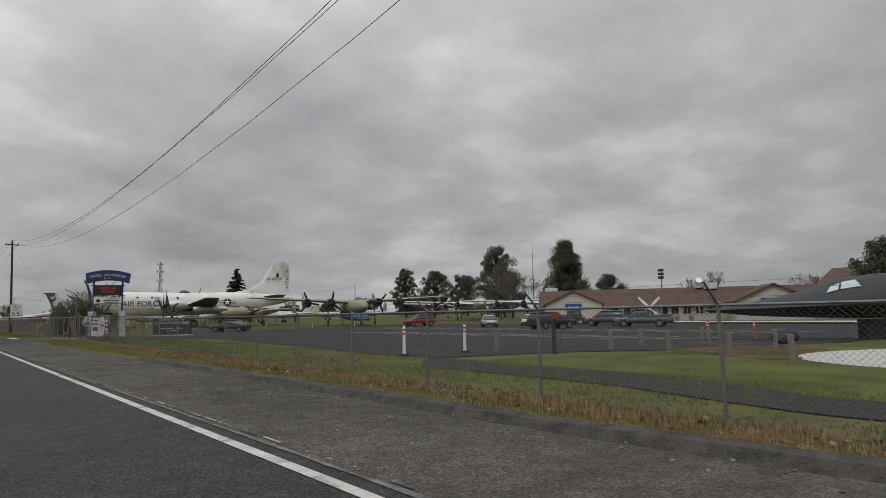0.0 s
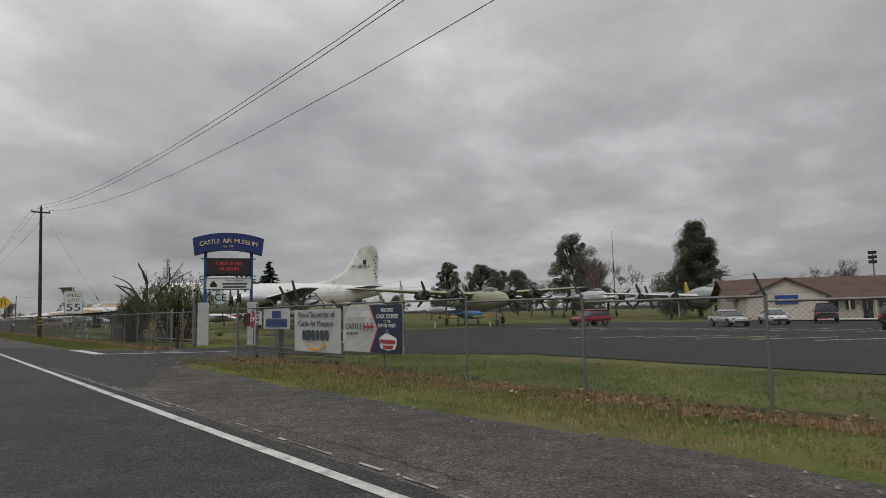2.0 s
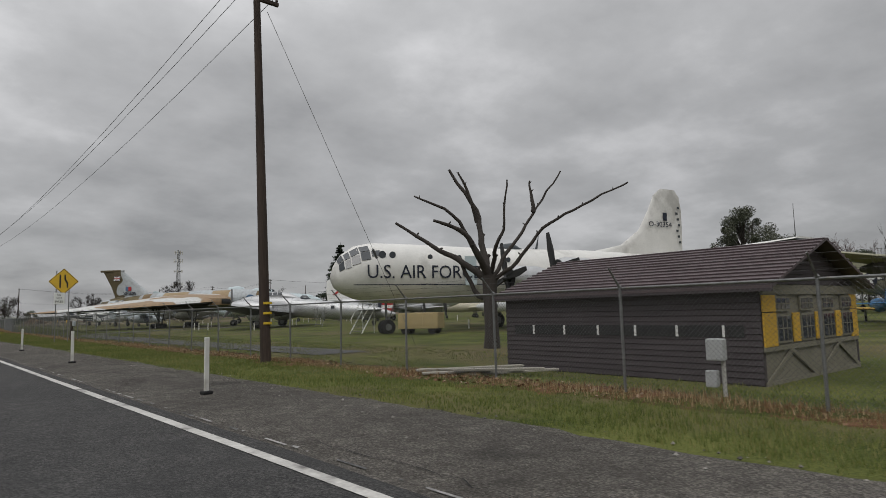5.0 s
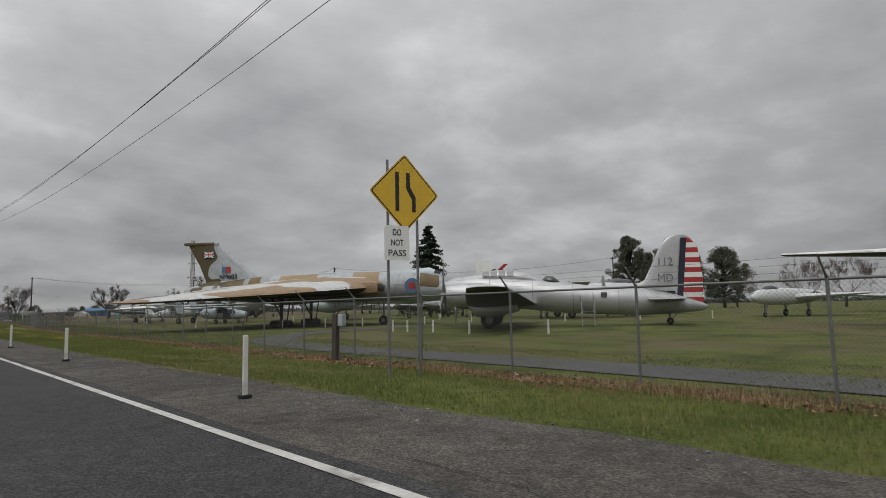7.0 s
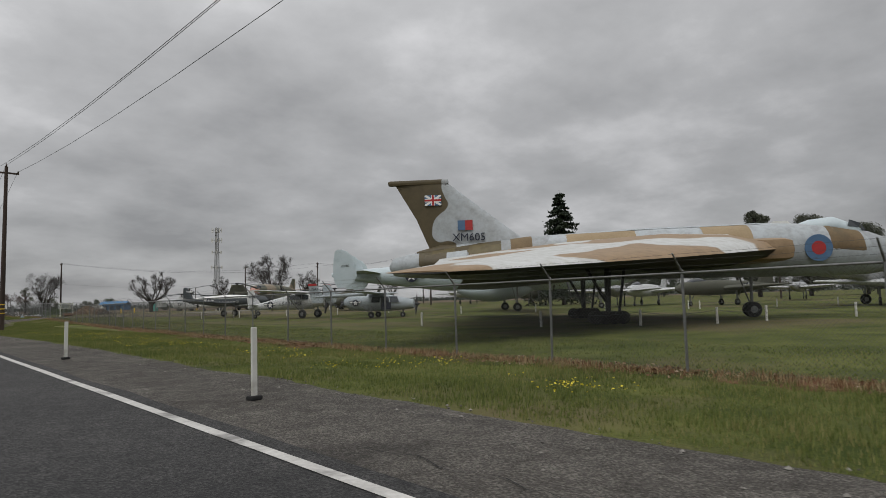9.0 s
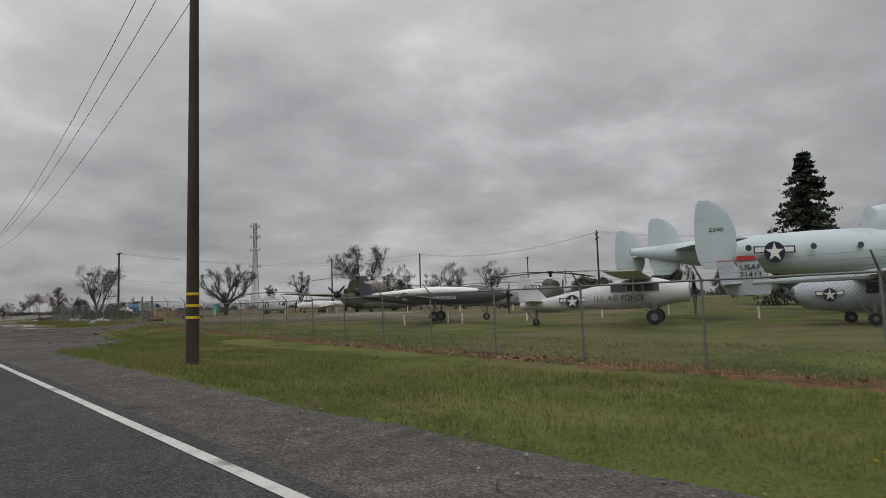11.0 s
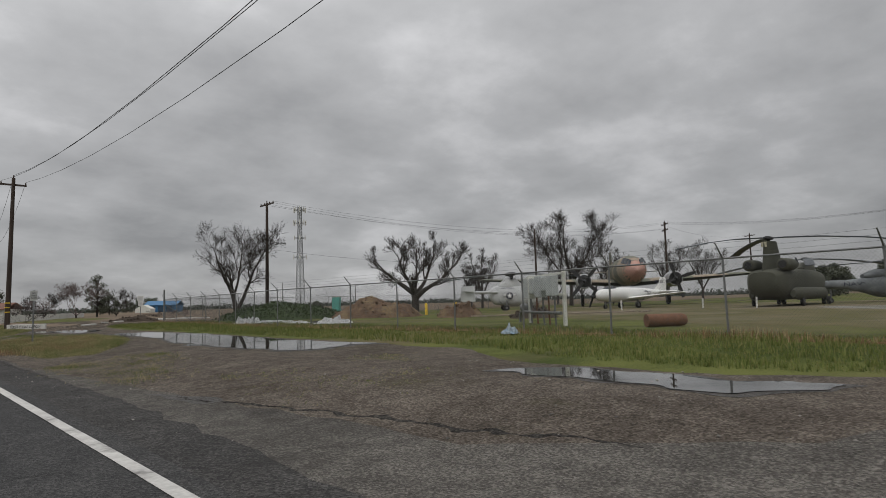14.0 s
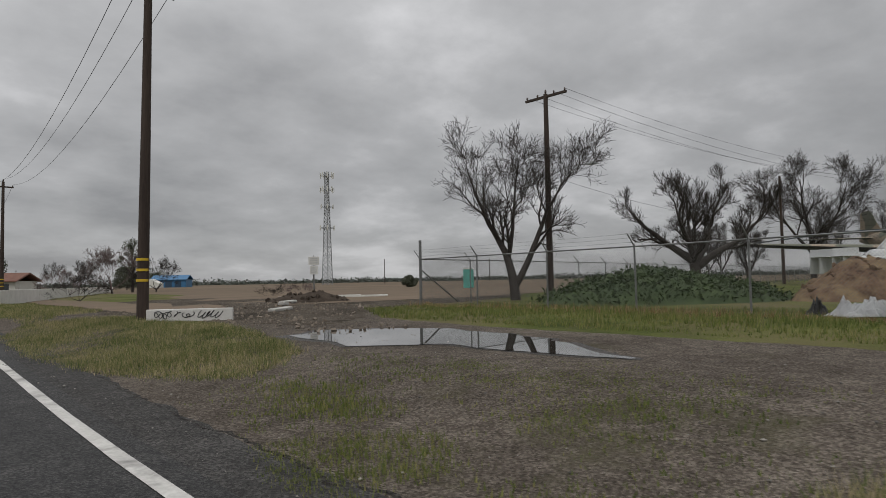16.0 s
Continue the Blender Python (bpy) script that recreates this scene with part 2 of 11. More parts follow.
def wing(bm, secs):
    """A wing or fin through sections (leading edge point, chord, thickness, up-vector of the section), chord back along -x."""
    rings = []
    for le, chord, th, up in secs:
        le, up = Vector(le), Vector(up)
        top = [le + Vector((-chord * u, 0, 0)) + up * th * 0.5 * v for u, v in AIRFOIL]
        bot = [le + Vector((-chord * u, 0, 0)) - up * th * 0.5 * v for u, v in AIRFOIL[1:]]
        rings.append([bm.verts.new(q) for q in top + bot[::-1]])
    n = len(rings[0])
    for a, b in zip(rings, rings[1:]):
        for j in range(n):
            bm.faces.new((a[j], a[(j + 1) % n], b[(j + 1) % n], b[j]))
    bm.faces.new(rings[0])
    bm.faces.new(rings[-1])
    bmesh.ops.recalc_face_normals(bm, faces=bm.faces)
    return bm


def plate(bm, pts, depth, axis):
    """A flat outline given depth along axis."""
    d = Vector(axis) * depth
    a = [bm.verts.new(p) for p in pts]
    b = [bm.verts.new(Vector(p) + d) for p in pts]
    bm.faces.new(a)
    bm.faces.new(b[::-1])
    for j in range(len(a)):
        k = (j + 1) % len(a)
        bm.faces.new((a[j], b[j], b[k], a[k]))
    bmesh.ops.recalc_face_normals(bm, faces=bm.faces)
    return bm


def text(body, size, m, material, parent, name="lettering", width=None, depth=0.004, align="CENTER"):
    """Lettering in the built-in font on the xy plane of m, fitted to a width."""
    cu = bpy.data.curves.new(name, "FONT")
    cu.body, cu.size, cu.extrude, cu.align_x, cu.align_y = body, size, depth, align, "CENTER"
    cu.resolution_u = 3
    ob = bpy.data.objects.new(name, cu)
    scene.collection.objects.link(ob)
    bpy.context.view_layer.update()
    me = bpy.data.meshes.new_from_object(ob.evaluated_get(bpy.context.evaluated_depsgraph_get()))
    bpy.data.objects.remove(ob)
    bpy.data.curves.remove(cu)
    if width:
        xs = [v.co.x for v in me.vertices]
        k = width / max(1e-6, max(xs) - min(xs))
        for v in me.vertices:
            v.co.x *= k
    me.materials.clear()
    me.materials.append(material)
    t = new(name, me)
    t.parent = parent
    t.matrix_basis = m
    return t


def facing(x, y, z, heading):
    """A frame whose xy plane stands upright, seen from the direction heading (degrees, from +x)."""
    return Matrix.Translation((x, y, z)) @ Euler((radians(90), 0, radians(heading + 90))).to_matrix().to_4x4()


def ss(a, b, x):
    u = min(1.0, max(0.0, (x - a) / (b - a)))
    return u * u * (3 - 2 * u)


def ground_z(x, y):
    """The lie of the land: level road, a shallow verge, the car park a little lower, the far yard a little higher."""
    z = -0.15 * ss(4, 9, x)
    z -= 0.35 * ss(14, 48, x) * (1 - ss(95, 130, y))
    z -= 0.2 * ss(9.9, 12.6, x) * (1 - ss(19, 24, x)) * ss(92, 97, y) * (1 - ss(105, 109, y))
    z -= 0.15 * ss(11, 17, x) * (1 - ss(30, 44, x)) * ss(62, 70, y) * (1 - ss(86, 93, y))
    late = ss(230, 252, y)
    if late > 0:
        z += (0.25 * ss(4.2, 7.2, x) + 0.10 * ss(11.5, 14.5, x) - z) * late
    return z


def lerp_line(line, y):
    if y <= line[0][1]:
        return line[0][0]
    for (x0, y0), (x1, y1) in zip(line, line[1:]):
        if y <= y1:
            return x0 + (x1 - x0) * (y - y0) / (y1 - y0)
    return line[-1][0]


def strip(name, left, right, y0, y1, dz, material, dy=0.7, nx=6, rough_l=0.0, rough_r=0.0, seed=0.0, tuck=0.0):
    """A sheet that follows the land between two lines (x, y), with uneven edges."""
    ys = np.linspace(y0, y1, max(2, int((y1 - y0) / dy) + 1))
    vs, fs = [], []
    for y in ys:
        a = lerp_line(left, y) + rough_l * (noise.noise((y * 0.35, seed, 0)) + 0.6 * noise.noise((y * 1.7, seed, 3)))
        b = lerp_line(right, y) + rough_r * (noise.noise((y * 0.35, seed, 7)) + 0.6 * noise.noise((y * 1.7, seed, 9)))
        for k in range(nx + 1):
            x = a + (b - a) * k / nx
            vs.append((x, y, ground_z(x, y) + dz - (tuck if k in (0, nx) else 0)))
    for r in range(len(ys) - 1):
        for k in range(nx):
            i = r * (nx + 1) + k
            fs.append((i, i + 1, i + nx + 2, i + nx + 1))
    me = bpy.data.meshes.new(name)
    me.from_pydata(vs, [], fs)
    me.materials.append(material)
    return new(name, me)


def patch(name, outline, dz, material, wobble=0.15, sub=6, flat=None):
    """A flat-lying sheet with a rounded uneven outline that follows the land."""
    bm = B()
    c = Vector((sum(p[0] for p in outline) / len(outline), sum(p[1] for p in outline) / len(outline), 0))
    ring = []
    n = len(outline)
    for k in range(n):
        p0, p1, p2, p3 = (Vector((*outline[(k + q - 1) % n], 0)) for q in range(4))
        for j in range(sub):
            u = j / sub
            p = 0.5 * (2 * p1 + (p2 - p0) * u + (2 * p0 - 5 * p1 + 4 * p2 - p3) * u * u + (3 * p1 - p0 - 3 * p2 + p3) * u ** 3)
            p += wobble * Vector((noise.noise((p.x * 1.3, p.y * 1.3, 2)), noise.noise((p.x * 1.3, p.y * 1.3, 8)), 0))
            ring.append(p)
    if flat is not None:
        face = bm.faces.new([bm.verts.new((p.x, p.y, flat + dz)) for p in ring])
        face.normal_update()
        if face.normal.z < 0:
            face.normal_flip()
        bmesh.ops.triangulate(bm, faces=bm.faces[:])
        return part(name, bm, material, None)
    levels = [1.0, 0.985, 0.9, 0.8, 0.7, 0.6, 0.5, 0.4, 0.3, 0.2, 0.1]
    rows = []
    for f in levels:
        row = []
        for p in ring:
            q = c + (p - c) * f
            row.append(bm.verts.new((q.x, q.y, ground_z(q.x, q.y) + (dz if f < 1 else -0.03))))
        rows.append(row)
    mid = bm.verts.new((c.x, c.y, ground_z(c.x, c.y) + dz))
    for a, b in zip(rows, rows[1:]):
        for k in range(len(a)):
            bm.faces.new((a[k], a[(k + 1) % len(a)], b[(k + 1) % len(a)], b[k]))
    for k in range(len(ring)):
        bm.faces.new((rows[-1][k], rows[-1][(k + 1) % len(ring)], mid))
    return part(name, bm, material, None)

# ---- ground, road, car park ----


def build_ground():
    def axis(parts):
        out = []
        for a, b, d in parts:
            out += list(np.arange(a, b, d))
        return out

    xs = axis([(-3000, -300, 900), (-300, -20, 60), (-20, 3, 6), (3, 18, 0.5), (18, 20, 1.0), (20, 60, 4), (60, 200, 20), (200, 600, 100), (600, 4001, 850)])
    ys = axis([(-2500, -200, 700), (-200, 0, 50), (0, 320, 2.5), (320, 500, 30), (500, 1000, 125), (1000, 4501, 700)])
    vs = []
    for y in ys:
        for x in xs:
            vs.append((x, y, ground_z(x, y) - 0.012 - (0.06 if x < 4.2 else 0.0) + (0.05 * noise.noise((x * 0.3, y * 0.3, 0)) if 19 < x < 60 else 0)))
    n = len(xs)
    fs = [(r * n + k, r * n + k + 1, (r + 1) * n + k + 1, (r + 1) * n + k) for r in range(len(ys) - 1) for k in range(n - 1)]
    me = bpy.data.meshes.new("ground")
    me.from_pydata(vs, [], fs)
    me.materials.append(GRASS)
    tagged(new("ground", me), "green and yellowish winter grass over level land", "ground", kind="structure")


build_ground()
ROAD_R = [(6.5, -40), (6.4, 13), (5.7, 19), (5.5, 55), (6.0, 64), (10.2, 68), (10.3, 73.5), (5.6, 76.5), (5.5, 130), (5.0, 150), (5.2, 190), (4.6, 206), (4.7, 224), (5.4, 227), (8.2, 230), (9.0, 233.5), (9.5, 238.7), (9.0, 246), (7.0, 252), (5.0, 256), (4.3, 264), (3.8, 270), (3.62, 280), (3.8, 290), (4.35, 297), (6.7, 330), (46.1, 900)]
LINE_E = [(2.735, -60), (2.735, 276), (2.755, 279.8), (2.83, 283.3), (2.88, 285.4), (2.955, 288), (3.05, 290.3), (3.29, 294.6), (3.67, 301), (6.9, 347), (10.4, 395), (45, 900)]
ROAD_E = [(x + 0.21, y) for x, y in LINE_E]
tagged(strip("road", [(-16, -60), (-16, 900)], ROAD_E, -60, 900, 0.004, ASPHALT, dy=1.0, nx=4, rough_r=0.06), "dark grey asphalt road with cracks", "road", kind="structure")
tagged(strip("shoulder", [(x - 0.12, y) for x, y in ROAD_E], ROAD_R, -40, 330, 0.002, SHOULDER, dy=0.4, nx=12, rough_r=0.22), "weathered coarse asphalt road shoulder", "shoulder", kind="structure")
MARGIN = aggregate("margin_asphalt", (0.022, 0.021, 0.020), (0.044, 0.042, 0.040), (0.115, 0.110, 0.103), 54, 0.92, (0.03, 0.028, 0.026), 0.58, 0.7, 0.3)
tagged(strip("margin", [(x - 0.03, y) for x, y in ROAD_E], [(3.1, 248), (3.55, 255), (3.75, 262), (3.62, 278), (3.75, 288), (4.3, 297), (7.4, 341)], 248, 340, 0.0035, MARGIN, dy=0.3, nx=4, rough_r=0.2), "worn grey asphalt margin with a crumbling edge", "shoulder", kind="structure")
tagged(strip("edge_line", [(x - 0.125, y) for x, y in LINE_E], LINE_E, -60, 900, 0.011, PAINT, dy=1.0, nx=1, rough_l=0.012, rough_r=0.012), "worn white edge line painted on the road", "road marking", kind="structure")
FADEDLINE = mat("old_line_paint", (0.17, 0.165, 0.155), (0.06, 0.058, 0.055), 2.2, 0.85, 0.3, fine=24, spread=0.25)
for y0, y1, w in ((10, 27, 0.06), (27.6, 36, 0.035), (38.5, 42, 0.03), (53.5, 64, 0.055), (86, 90.5, 0.05), (91.2, 95.4, 0.045)):
    tagged(strip("old_edge_line", [(2.90, y0), (2.90, y1)], [(2.90 + w, y0), (2.90 + w, y1)], y0, y1, 0.012, FADEDLINE, dy=0.12, nx=1, rough_l=0.02, rough_r=0.035, seed=y0), "faded remains of an older white edge line", "road marking", kind="structure")
tagged(patch("gate_apron", [(2.9, 58), (2.9, 82), (4.6, 80), (6.5, 76.6), (10.6, 74.4), (10.6, 66), (6.5, 63.6), (4.6, 60)], 0.008, ASPHALT, 0.15, 8), "dark asphalt apron before the museum gate", "driveway", kind="structure")

# ---- chain-link fence with leaning barbed-wire arms ----
FENCE_A = [(7.4, -14), (7.6, 10), (7.9, 22), (8.5, 38), (8.85, 52), (8.95, 60), (8.9, 65.85)]
FENCE_B = [(9.15, 74.5), (9.12, 78), (9.3, 84), (9.3, 97), (9.5, 112), (9.7, 130), (10.0, 146), (10.7, 165), (11.2, 188), (12.9, 212), (14.6, 228), (14.9, 238), (14.58, 247.0)]
FENCE_C = [(14.6, 251.8), (14.9, 257), (15.3, 266), (15.2, 280), (16.6, 292), (17.0, 300.4)]
FENCE_D = [(17.0, 300.4), (30, 301.5), (55, 304), (95, 308)]
FENCE_H = 1.75


def along(line, step):
    """Points at even steps along a line, so that the last falls on its end."""
    seg = [math.dist(a, b) for a, b in zip(line, line[1:])]
    n = max(1, round(sum(seg) / step))
    out, d = [], sum(seg) / n
    for k in range(n + 1):
        s, i = k * d, 0
        while i < len(seg) - 1 and s > seg[i]:
            s -= seg[i]
            i += 1
        u = min(1, s / seg[i])
        out.append((line[i][0] + u * (line[i + 1][0] - line[i][0]), line[i][1] + u * (line[i + 1][1] - line[i][1])))
    return out, d


def lattice_mesh(length, height, pitch=0.075, r=0.0020):
    """Crossing wires of one panel, x along the panel."""
    vs, fs = [], []

    def rod(a, b, off):
        base = len(vs)
        d = Vector(b) - Vector(a)
        d.normalize()
        nrm = Vector((-d.z, 0, d.x))
        for p in (a, b):
            for k in range(3):
                ang = 2 * math.pi * k / 3
                q = Vector(p) + nrm * r * math.cos(ang) + Vector((0, r * math.sin(ang) + off, 0))
                vs.append(tuple(q))
        for k in range(3):
            fs.append((base + k, base + (k + 1) % 3, base + 3 + (k + 1) % 3, base + 3 + k))

    c = -height
    while c < length:
        a0, a1 = max(0, c), min(length, c + height)
        if a1 - a0 > 0.02:
            rod((a0, 0, a0 - c), (a1, 0, a1 - c), 0.002)
            rod((a0, 0, height - (a0 - c)), (a1, 0, height - (a1 - c)), -0.002)
        c += pitch
    me = bpy.data.meshes.new("mesh")
    me.from_pydata(vs, [], fs)
    me.materials.append(WIRE)
    return me


def fence_run(line, step=3.05, arms=True, tall=None):
    pts, d = along(line, step)
    lat = lattice_mesh(d, FENCE_H - 0.06)
    bm = B()
    tube(bm, [(0, 0, -0.1), (0, 0, FENCE_H + 0.02)], 0.026, 8)
    tube(bm, [(0, 0, FENCE_H + 0.02), (0, 0, FENCE_H + 0.05)], [0.04, 0.015], 8)
    post_me = bpy.data.meshes.new("post")
    bm.to_mesh(post_me)
    bm = B()
    tube(bm, [(0, 0, FENCE_H), (0, 0.30, FENCE_H + 0.33)], [0.022, 0.014], 6)
    arm_me = bpy.data.meshes.new("arm")
    bm.to_mesh(arm_me)
    bm = B()
    tube(bm, [(0, 0, 0), (d, 0, 0)], 0.021, 8)
    rail_me = bpy.data.meshes.new("top_rail")
    bm.to_mesh(rail_me)
    bm = B()
    for k in (1, 2, 3):
        tube(bm, [(0, 0.095 * k, FENCE_H + 0.105 * k), (d * 0.5, 0.095 * k, FENCE_H + 0.105 * k - 0.015), (d, 0.095 * k, FENCE_H + 0.105 * k)], 0.0022, 4)
        for q in range(int(d / 0.15)):
            x = 0.07 + q * 0.15
            tube(bm, [(x - 0.012, 0.095 * k - 0.008, FENCE_H + 0.105 * k - 0.012), (x + 0.012, 0.095 * k + 0.008, FENCE_H + 0.105 * k + 0.012)], 0.0015, 3)
    barb_me = bpy.data.meshes.new("barbed_wire")
    bm.to_mesh(barb_me)
    for me in (post_me, arm_me, rail_me):
        me.materials.append(STEEL)
    barb_me.materials.append(WIRE)
    for k, ((x0, y0), (x1, y1)) in enumerate(zip(pts, pts[1:])):
        z0, z1 = ground_z(x0, y0), ground_z(x1, y1)
        head = math.atan2(y1 - y0, x1 - x0)
        f = thing("chain_link_fence", "galvanised chain-link fence bay with barbed wire on leaning arms", "fence",
                  Matrix.Translation((x0, y0, z0)) @ Euler((0, -math.atan2(z1 - z0, d), head)).to_matrix().to_4x4() @ Matrix.Diagonal((1, 1, tall(y0) if tall else 1, 1)), group="fence bays")
        for me, nm in ((post_me, "post"), (lat, "mesh"), (rail_me, "top_rail")) + (((arm_me, "arm"), (barb_me, "barbed_wire")) if arms else ()):
            o = new(nm, me)
            o.parent = f
            if nm == "mesh":
                o.location = (0, 0, 0.04)
            if nm == "top_rail":
                o.location = (0, 0, FENCE_H - 0.01)
            if nm in ("post", "arm"):
                o.rotation_euler = ((0.02 * noise.noise((k * 3.7, x0, 1))), 0.03 * noise.noise((k * 2.3, y0, 5)), 0)
    return pts


# the stretch along the car park is a little lower
fence_run(FENCE_A, tall=lambda y: 0.85 + 0.15 * ss(42, 56, y))
fence_run(FENCE_B)
fence_run(FENCE_C)
fence_run(FENCE_D)
for seed, line in enumerate((FENCE_A, FENCE_B, FENCE_C)):
    w = [(x - (0.9 if line is not FENCE_C else 0.5), y) for x, y in line]
    e = [(x + 0.45, y) for x, y in line]
    tagged(strip("leaf_litter", w, e, line[0][1] if line is not FENCE_A else 14, line[-1][1], 0.006, LITTER, dy=0.3, nx=9, rough_l=0.9, rough_r=0.5, seed=seed * 3.1, tuck=0.04),
           "reddish dead grass and leaf litter along the fence", "leaf litter", kind="stuff")

# ---- power poles and wires ----
YELLOW = mat("yellow_band", (0.62, 0.42, 0.02), (0.5, 0.34, 0.03), 5, 0.6, 0.1)
CERAMIC = mat("insulator", (0.05, 0.03, 0.025), (0.09, 0.07, 0.06), 5, 0.3, 0)


def power_pole(x, y, top, arm_head=0.0, arm_len=1.5, arm_drop=0.45, bands=True, lean=(0, 0), label="tall dark wooden power pole with a short crossarm", guy=None, arms=1):
    z = ground_z(x, y)
    p = thing("power_pole", label, "power pole", Matrix.Translation((x, y, z)), group="power poles")
    h = top - z
    bm = B()
    tube(bm, [(lean[0] * u, lean[1] * u, -0.3 + (h + 0.3) * u) for u in (0, 0.3, 0.6, 1)], [0.165, 0.15, 0.13, 0.105], 12)
    smooth(part("pole", bm, POLEWOOD, p))
    c, s = math.cos(radians(arm_head)), math.sin(radians(arm_head))
    for a in range(arms):
        za = h - arm_drop - 0.75 * a
        bm = B()
        box(bm, (lean[0], lean[1], za), (arm_len, 0.1, 0.12), Euler((0, 0, radians(arm_head))).to_matrix(), 0.01)
        part("crossarm", bm, POLEWOOD, p)
        for k in (-0.46, 0.46) if arm_len < 2 else (-0.46, -0.2, 0.2, 0.46):
            bm = B()
            tube(bm, [(lean[0] + c * k * arm_len, lean[1] + s * k * arm_len, za + 0.05), (lean[0] + c * k * arm_len, lean[1] + s * k * arm_len, za + 0.12), (lean[0] + c * k * arm_len, lean[1] + s * k * arm_len, za + 0.2)], [0.02, 0.05, 0.03], 8)
            part("insulator", bm, CERAMIC, p)
    bm = B()
    tube(bm, [(lean[0], lean[1], h), (lean[0], lean[1], h + 0.1), (lean[0], lean[1], h + 0.22)], [0.02, 0.055, 0.03], 8)
    part("insulator", bm, CERAMIC, p)
    if bands:
        for k in range(3):
            bm = B()
            tube(bm, [(0, 0, 1.15 + 0.3 * k), (0, 0, 1.22 + 0.3 * k)], 0.17, 12)
            part("reflective_band", bm, YELLOW, p, "yellow reflective band")
    if guy:
        bm = B()
        a, b = Vector((0, 0, h - 0.9)), Vector(guy)
        tube(bm, [a, a.lerp(b, 0.66)], 0.008, 4)
        tube(bm, [a.lerp(b, 0.66), a.lerp(b, 0.69)], 0.045, 6)
        tube(bm, [a.lerp(b, 0.69), b], 0.008, 4)
        part("guy_wire", bm, WIRE, p)
    return p


def wire_span(a, b, sag, r=0.010, n=14, name="power_line", label="black overhead power line between wooden poles"):
    a, b = Vector(a), Vector(b)
    bm = B()
    tube(bm, [a.lerp(b, k / n) - Vector((0, 0, sag * 4 * (k / n) * (1 - k / n))) for k in range(n + 1)], r, 5)
    return solid(name, bm, BLACKWIRE, label, "power line", group="power lines")


BLACKWIRE = mat("black_wire", (0.01, 0.01, 0.01), (0.015, 0.015, 0.015), 3, 0.7, 0)
# the line along the road: the first pole stands behind the camera's start
LINE = [(8.15, 4.0, 12.0), (8.5, 110.5, 11.75), (6.3, 215.2, 11.35), (7.5, 301.7, 10.4), (10.9, 347.0, 10.4), (14.4, 395.0, 10.4)]
for k, (x, y, top) in enumerate(LINE):
    power_pole(x, y, top, guy=(7.0, 1.5, 0) if k == 1 else None, lean=(-0.28, 0.2) if k == 1 else (0.12 if k == 3 else 0, 0),
               label="tall dark wooden power pole with yellow bands on the grass verge" if k in (1, 2, 3) else "tall dark wooden power pole beside the road")
# where the wires meet each pole: x, y, height of the middle wire
HEADS = [(8.15, 4.0, 12.0), (8.18, 110.8, 11.95), (6.25, 215.0, 11.4), (7.62, 301.7, 10.6), (10.9, 347.0, 10.6), (14.4, 395.0, 10.6)]
for k, ((x0, y0, t0), (x1, y1, t1)) in enumerate(zip(HEADS, HEADS[1:])):
    wire_span((x0, y0, t0), (x1, y1, t1), (3.45, 2.1, 2.95, 1.5, 1.5)[k])
    wire_span((x0 - 0.69, y0, t0 - 0.42), (x1 - 0.69, y1, t1 - 0.42), (3.8, 2.45, 3.25, 1.5, 1.5)[k])
    wire_span((x0 + 0.69, y0, t0 - 0.42), (x1 + 0.69, y1, t1 - 0.42), (3.9, 2.3, 2.95, 1.5, 1.5)[k])

# ---- aircraft ----
# local frame: x forward, y to the left, z up, origin on the ground


def camo(name, a, b, scale=0.16, seed=(0, 0, 0), at=0.5, c=None, lean=None):
    """Two-colour camouflage paint in large curving patches, with grime."""
    m = bpy.data.materials.new(name)
    m.use_nodes = True
    nt = m.node_tree
    bs = nt.nodes["Principled BSDF"]
    bs.inputs["Roughness"].default_value = 0.6
    tc = nt.nodes.new("ShaderNodeTexCoord")
    f = noise_node(nt, tc.outputs["Object"], scale, 1.0, 0.4, offset=seed)
    if lean:
        dot = nt.nodes.new("ShaderNodeVectorMath")
        dot.operation = "DOT_PRODUCT"
        nt.links.new(tc.outputs["Object"], dot.inputs[0])
        dot.inputs[1].default_value = lean[:3]
        f = math_node(nt, "ADD", f, math_node(nt, "ADD", dot.outputs["Value"], lean[3]))
    r = nt.nodes.new("ShaderNodeValToRGB")
    nt.links.new(f, r.inputs[0])
    e = r.color_ramp.elements
    e[0].position, e[0].color = at - 0.006, (*a, 1)
    e[1].position, e[1].color = at + 0.006, (*b, 1)
    if c:
        k = e.new(at + 0.11)
        k.color = (*b, 1)
        k = e.new(at + 0.12)
        k.color = (*c, 1)
    g = noise_node(nt, tc.outputs["Object"], 2.2, 6, 0.7)
    gr = nt.nodes.new("ShaderNodeValToRGB")
    nt.links.new(g, gr.inputs[0])
    gr.color_ramp.elements[0].position, gr.color_ramp.elements[0].color = 0.3, (0.72, 0.7, 0.66, 1)
    gr.color_ramp.elements[1].position = 0.6
    mx = nt.nodes.new("ShaderNodeMix")
    mx.data_type, mx.blend_type = "RGBA", "MULTIPLY"
    mx.inputs[0].default_value = 1.0
    nt.links.new(r.outputs[0], mx.inputs[6])
    nt.links.new(gr.outputs[0], mx.inputs[7])
    nt.links.new(mx.outputs[2], bs.inputs["Base Color"])
    return m


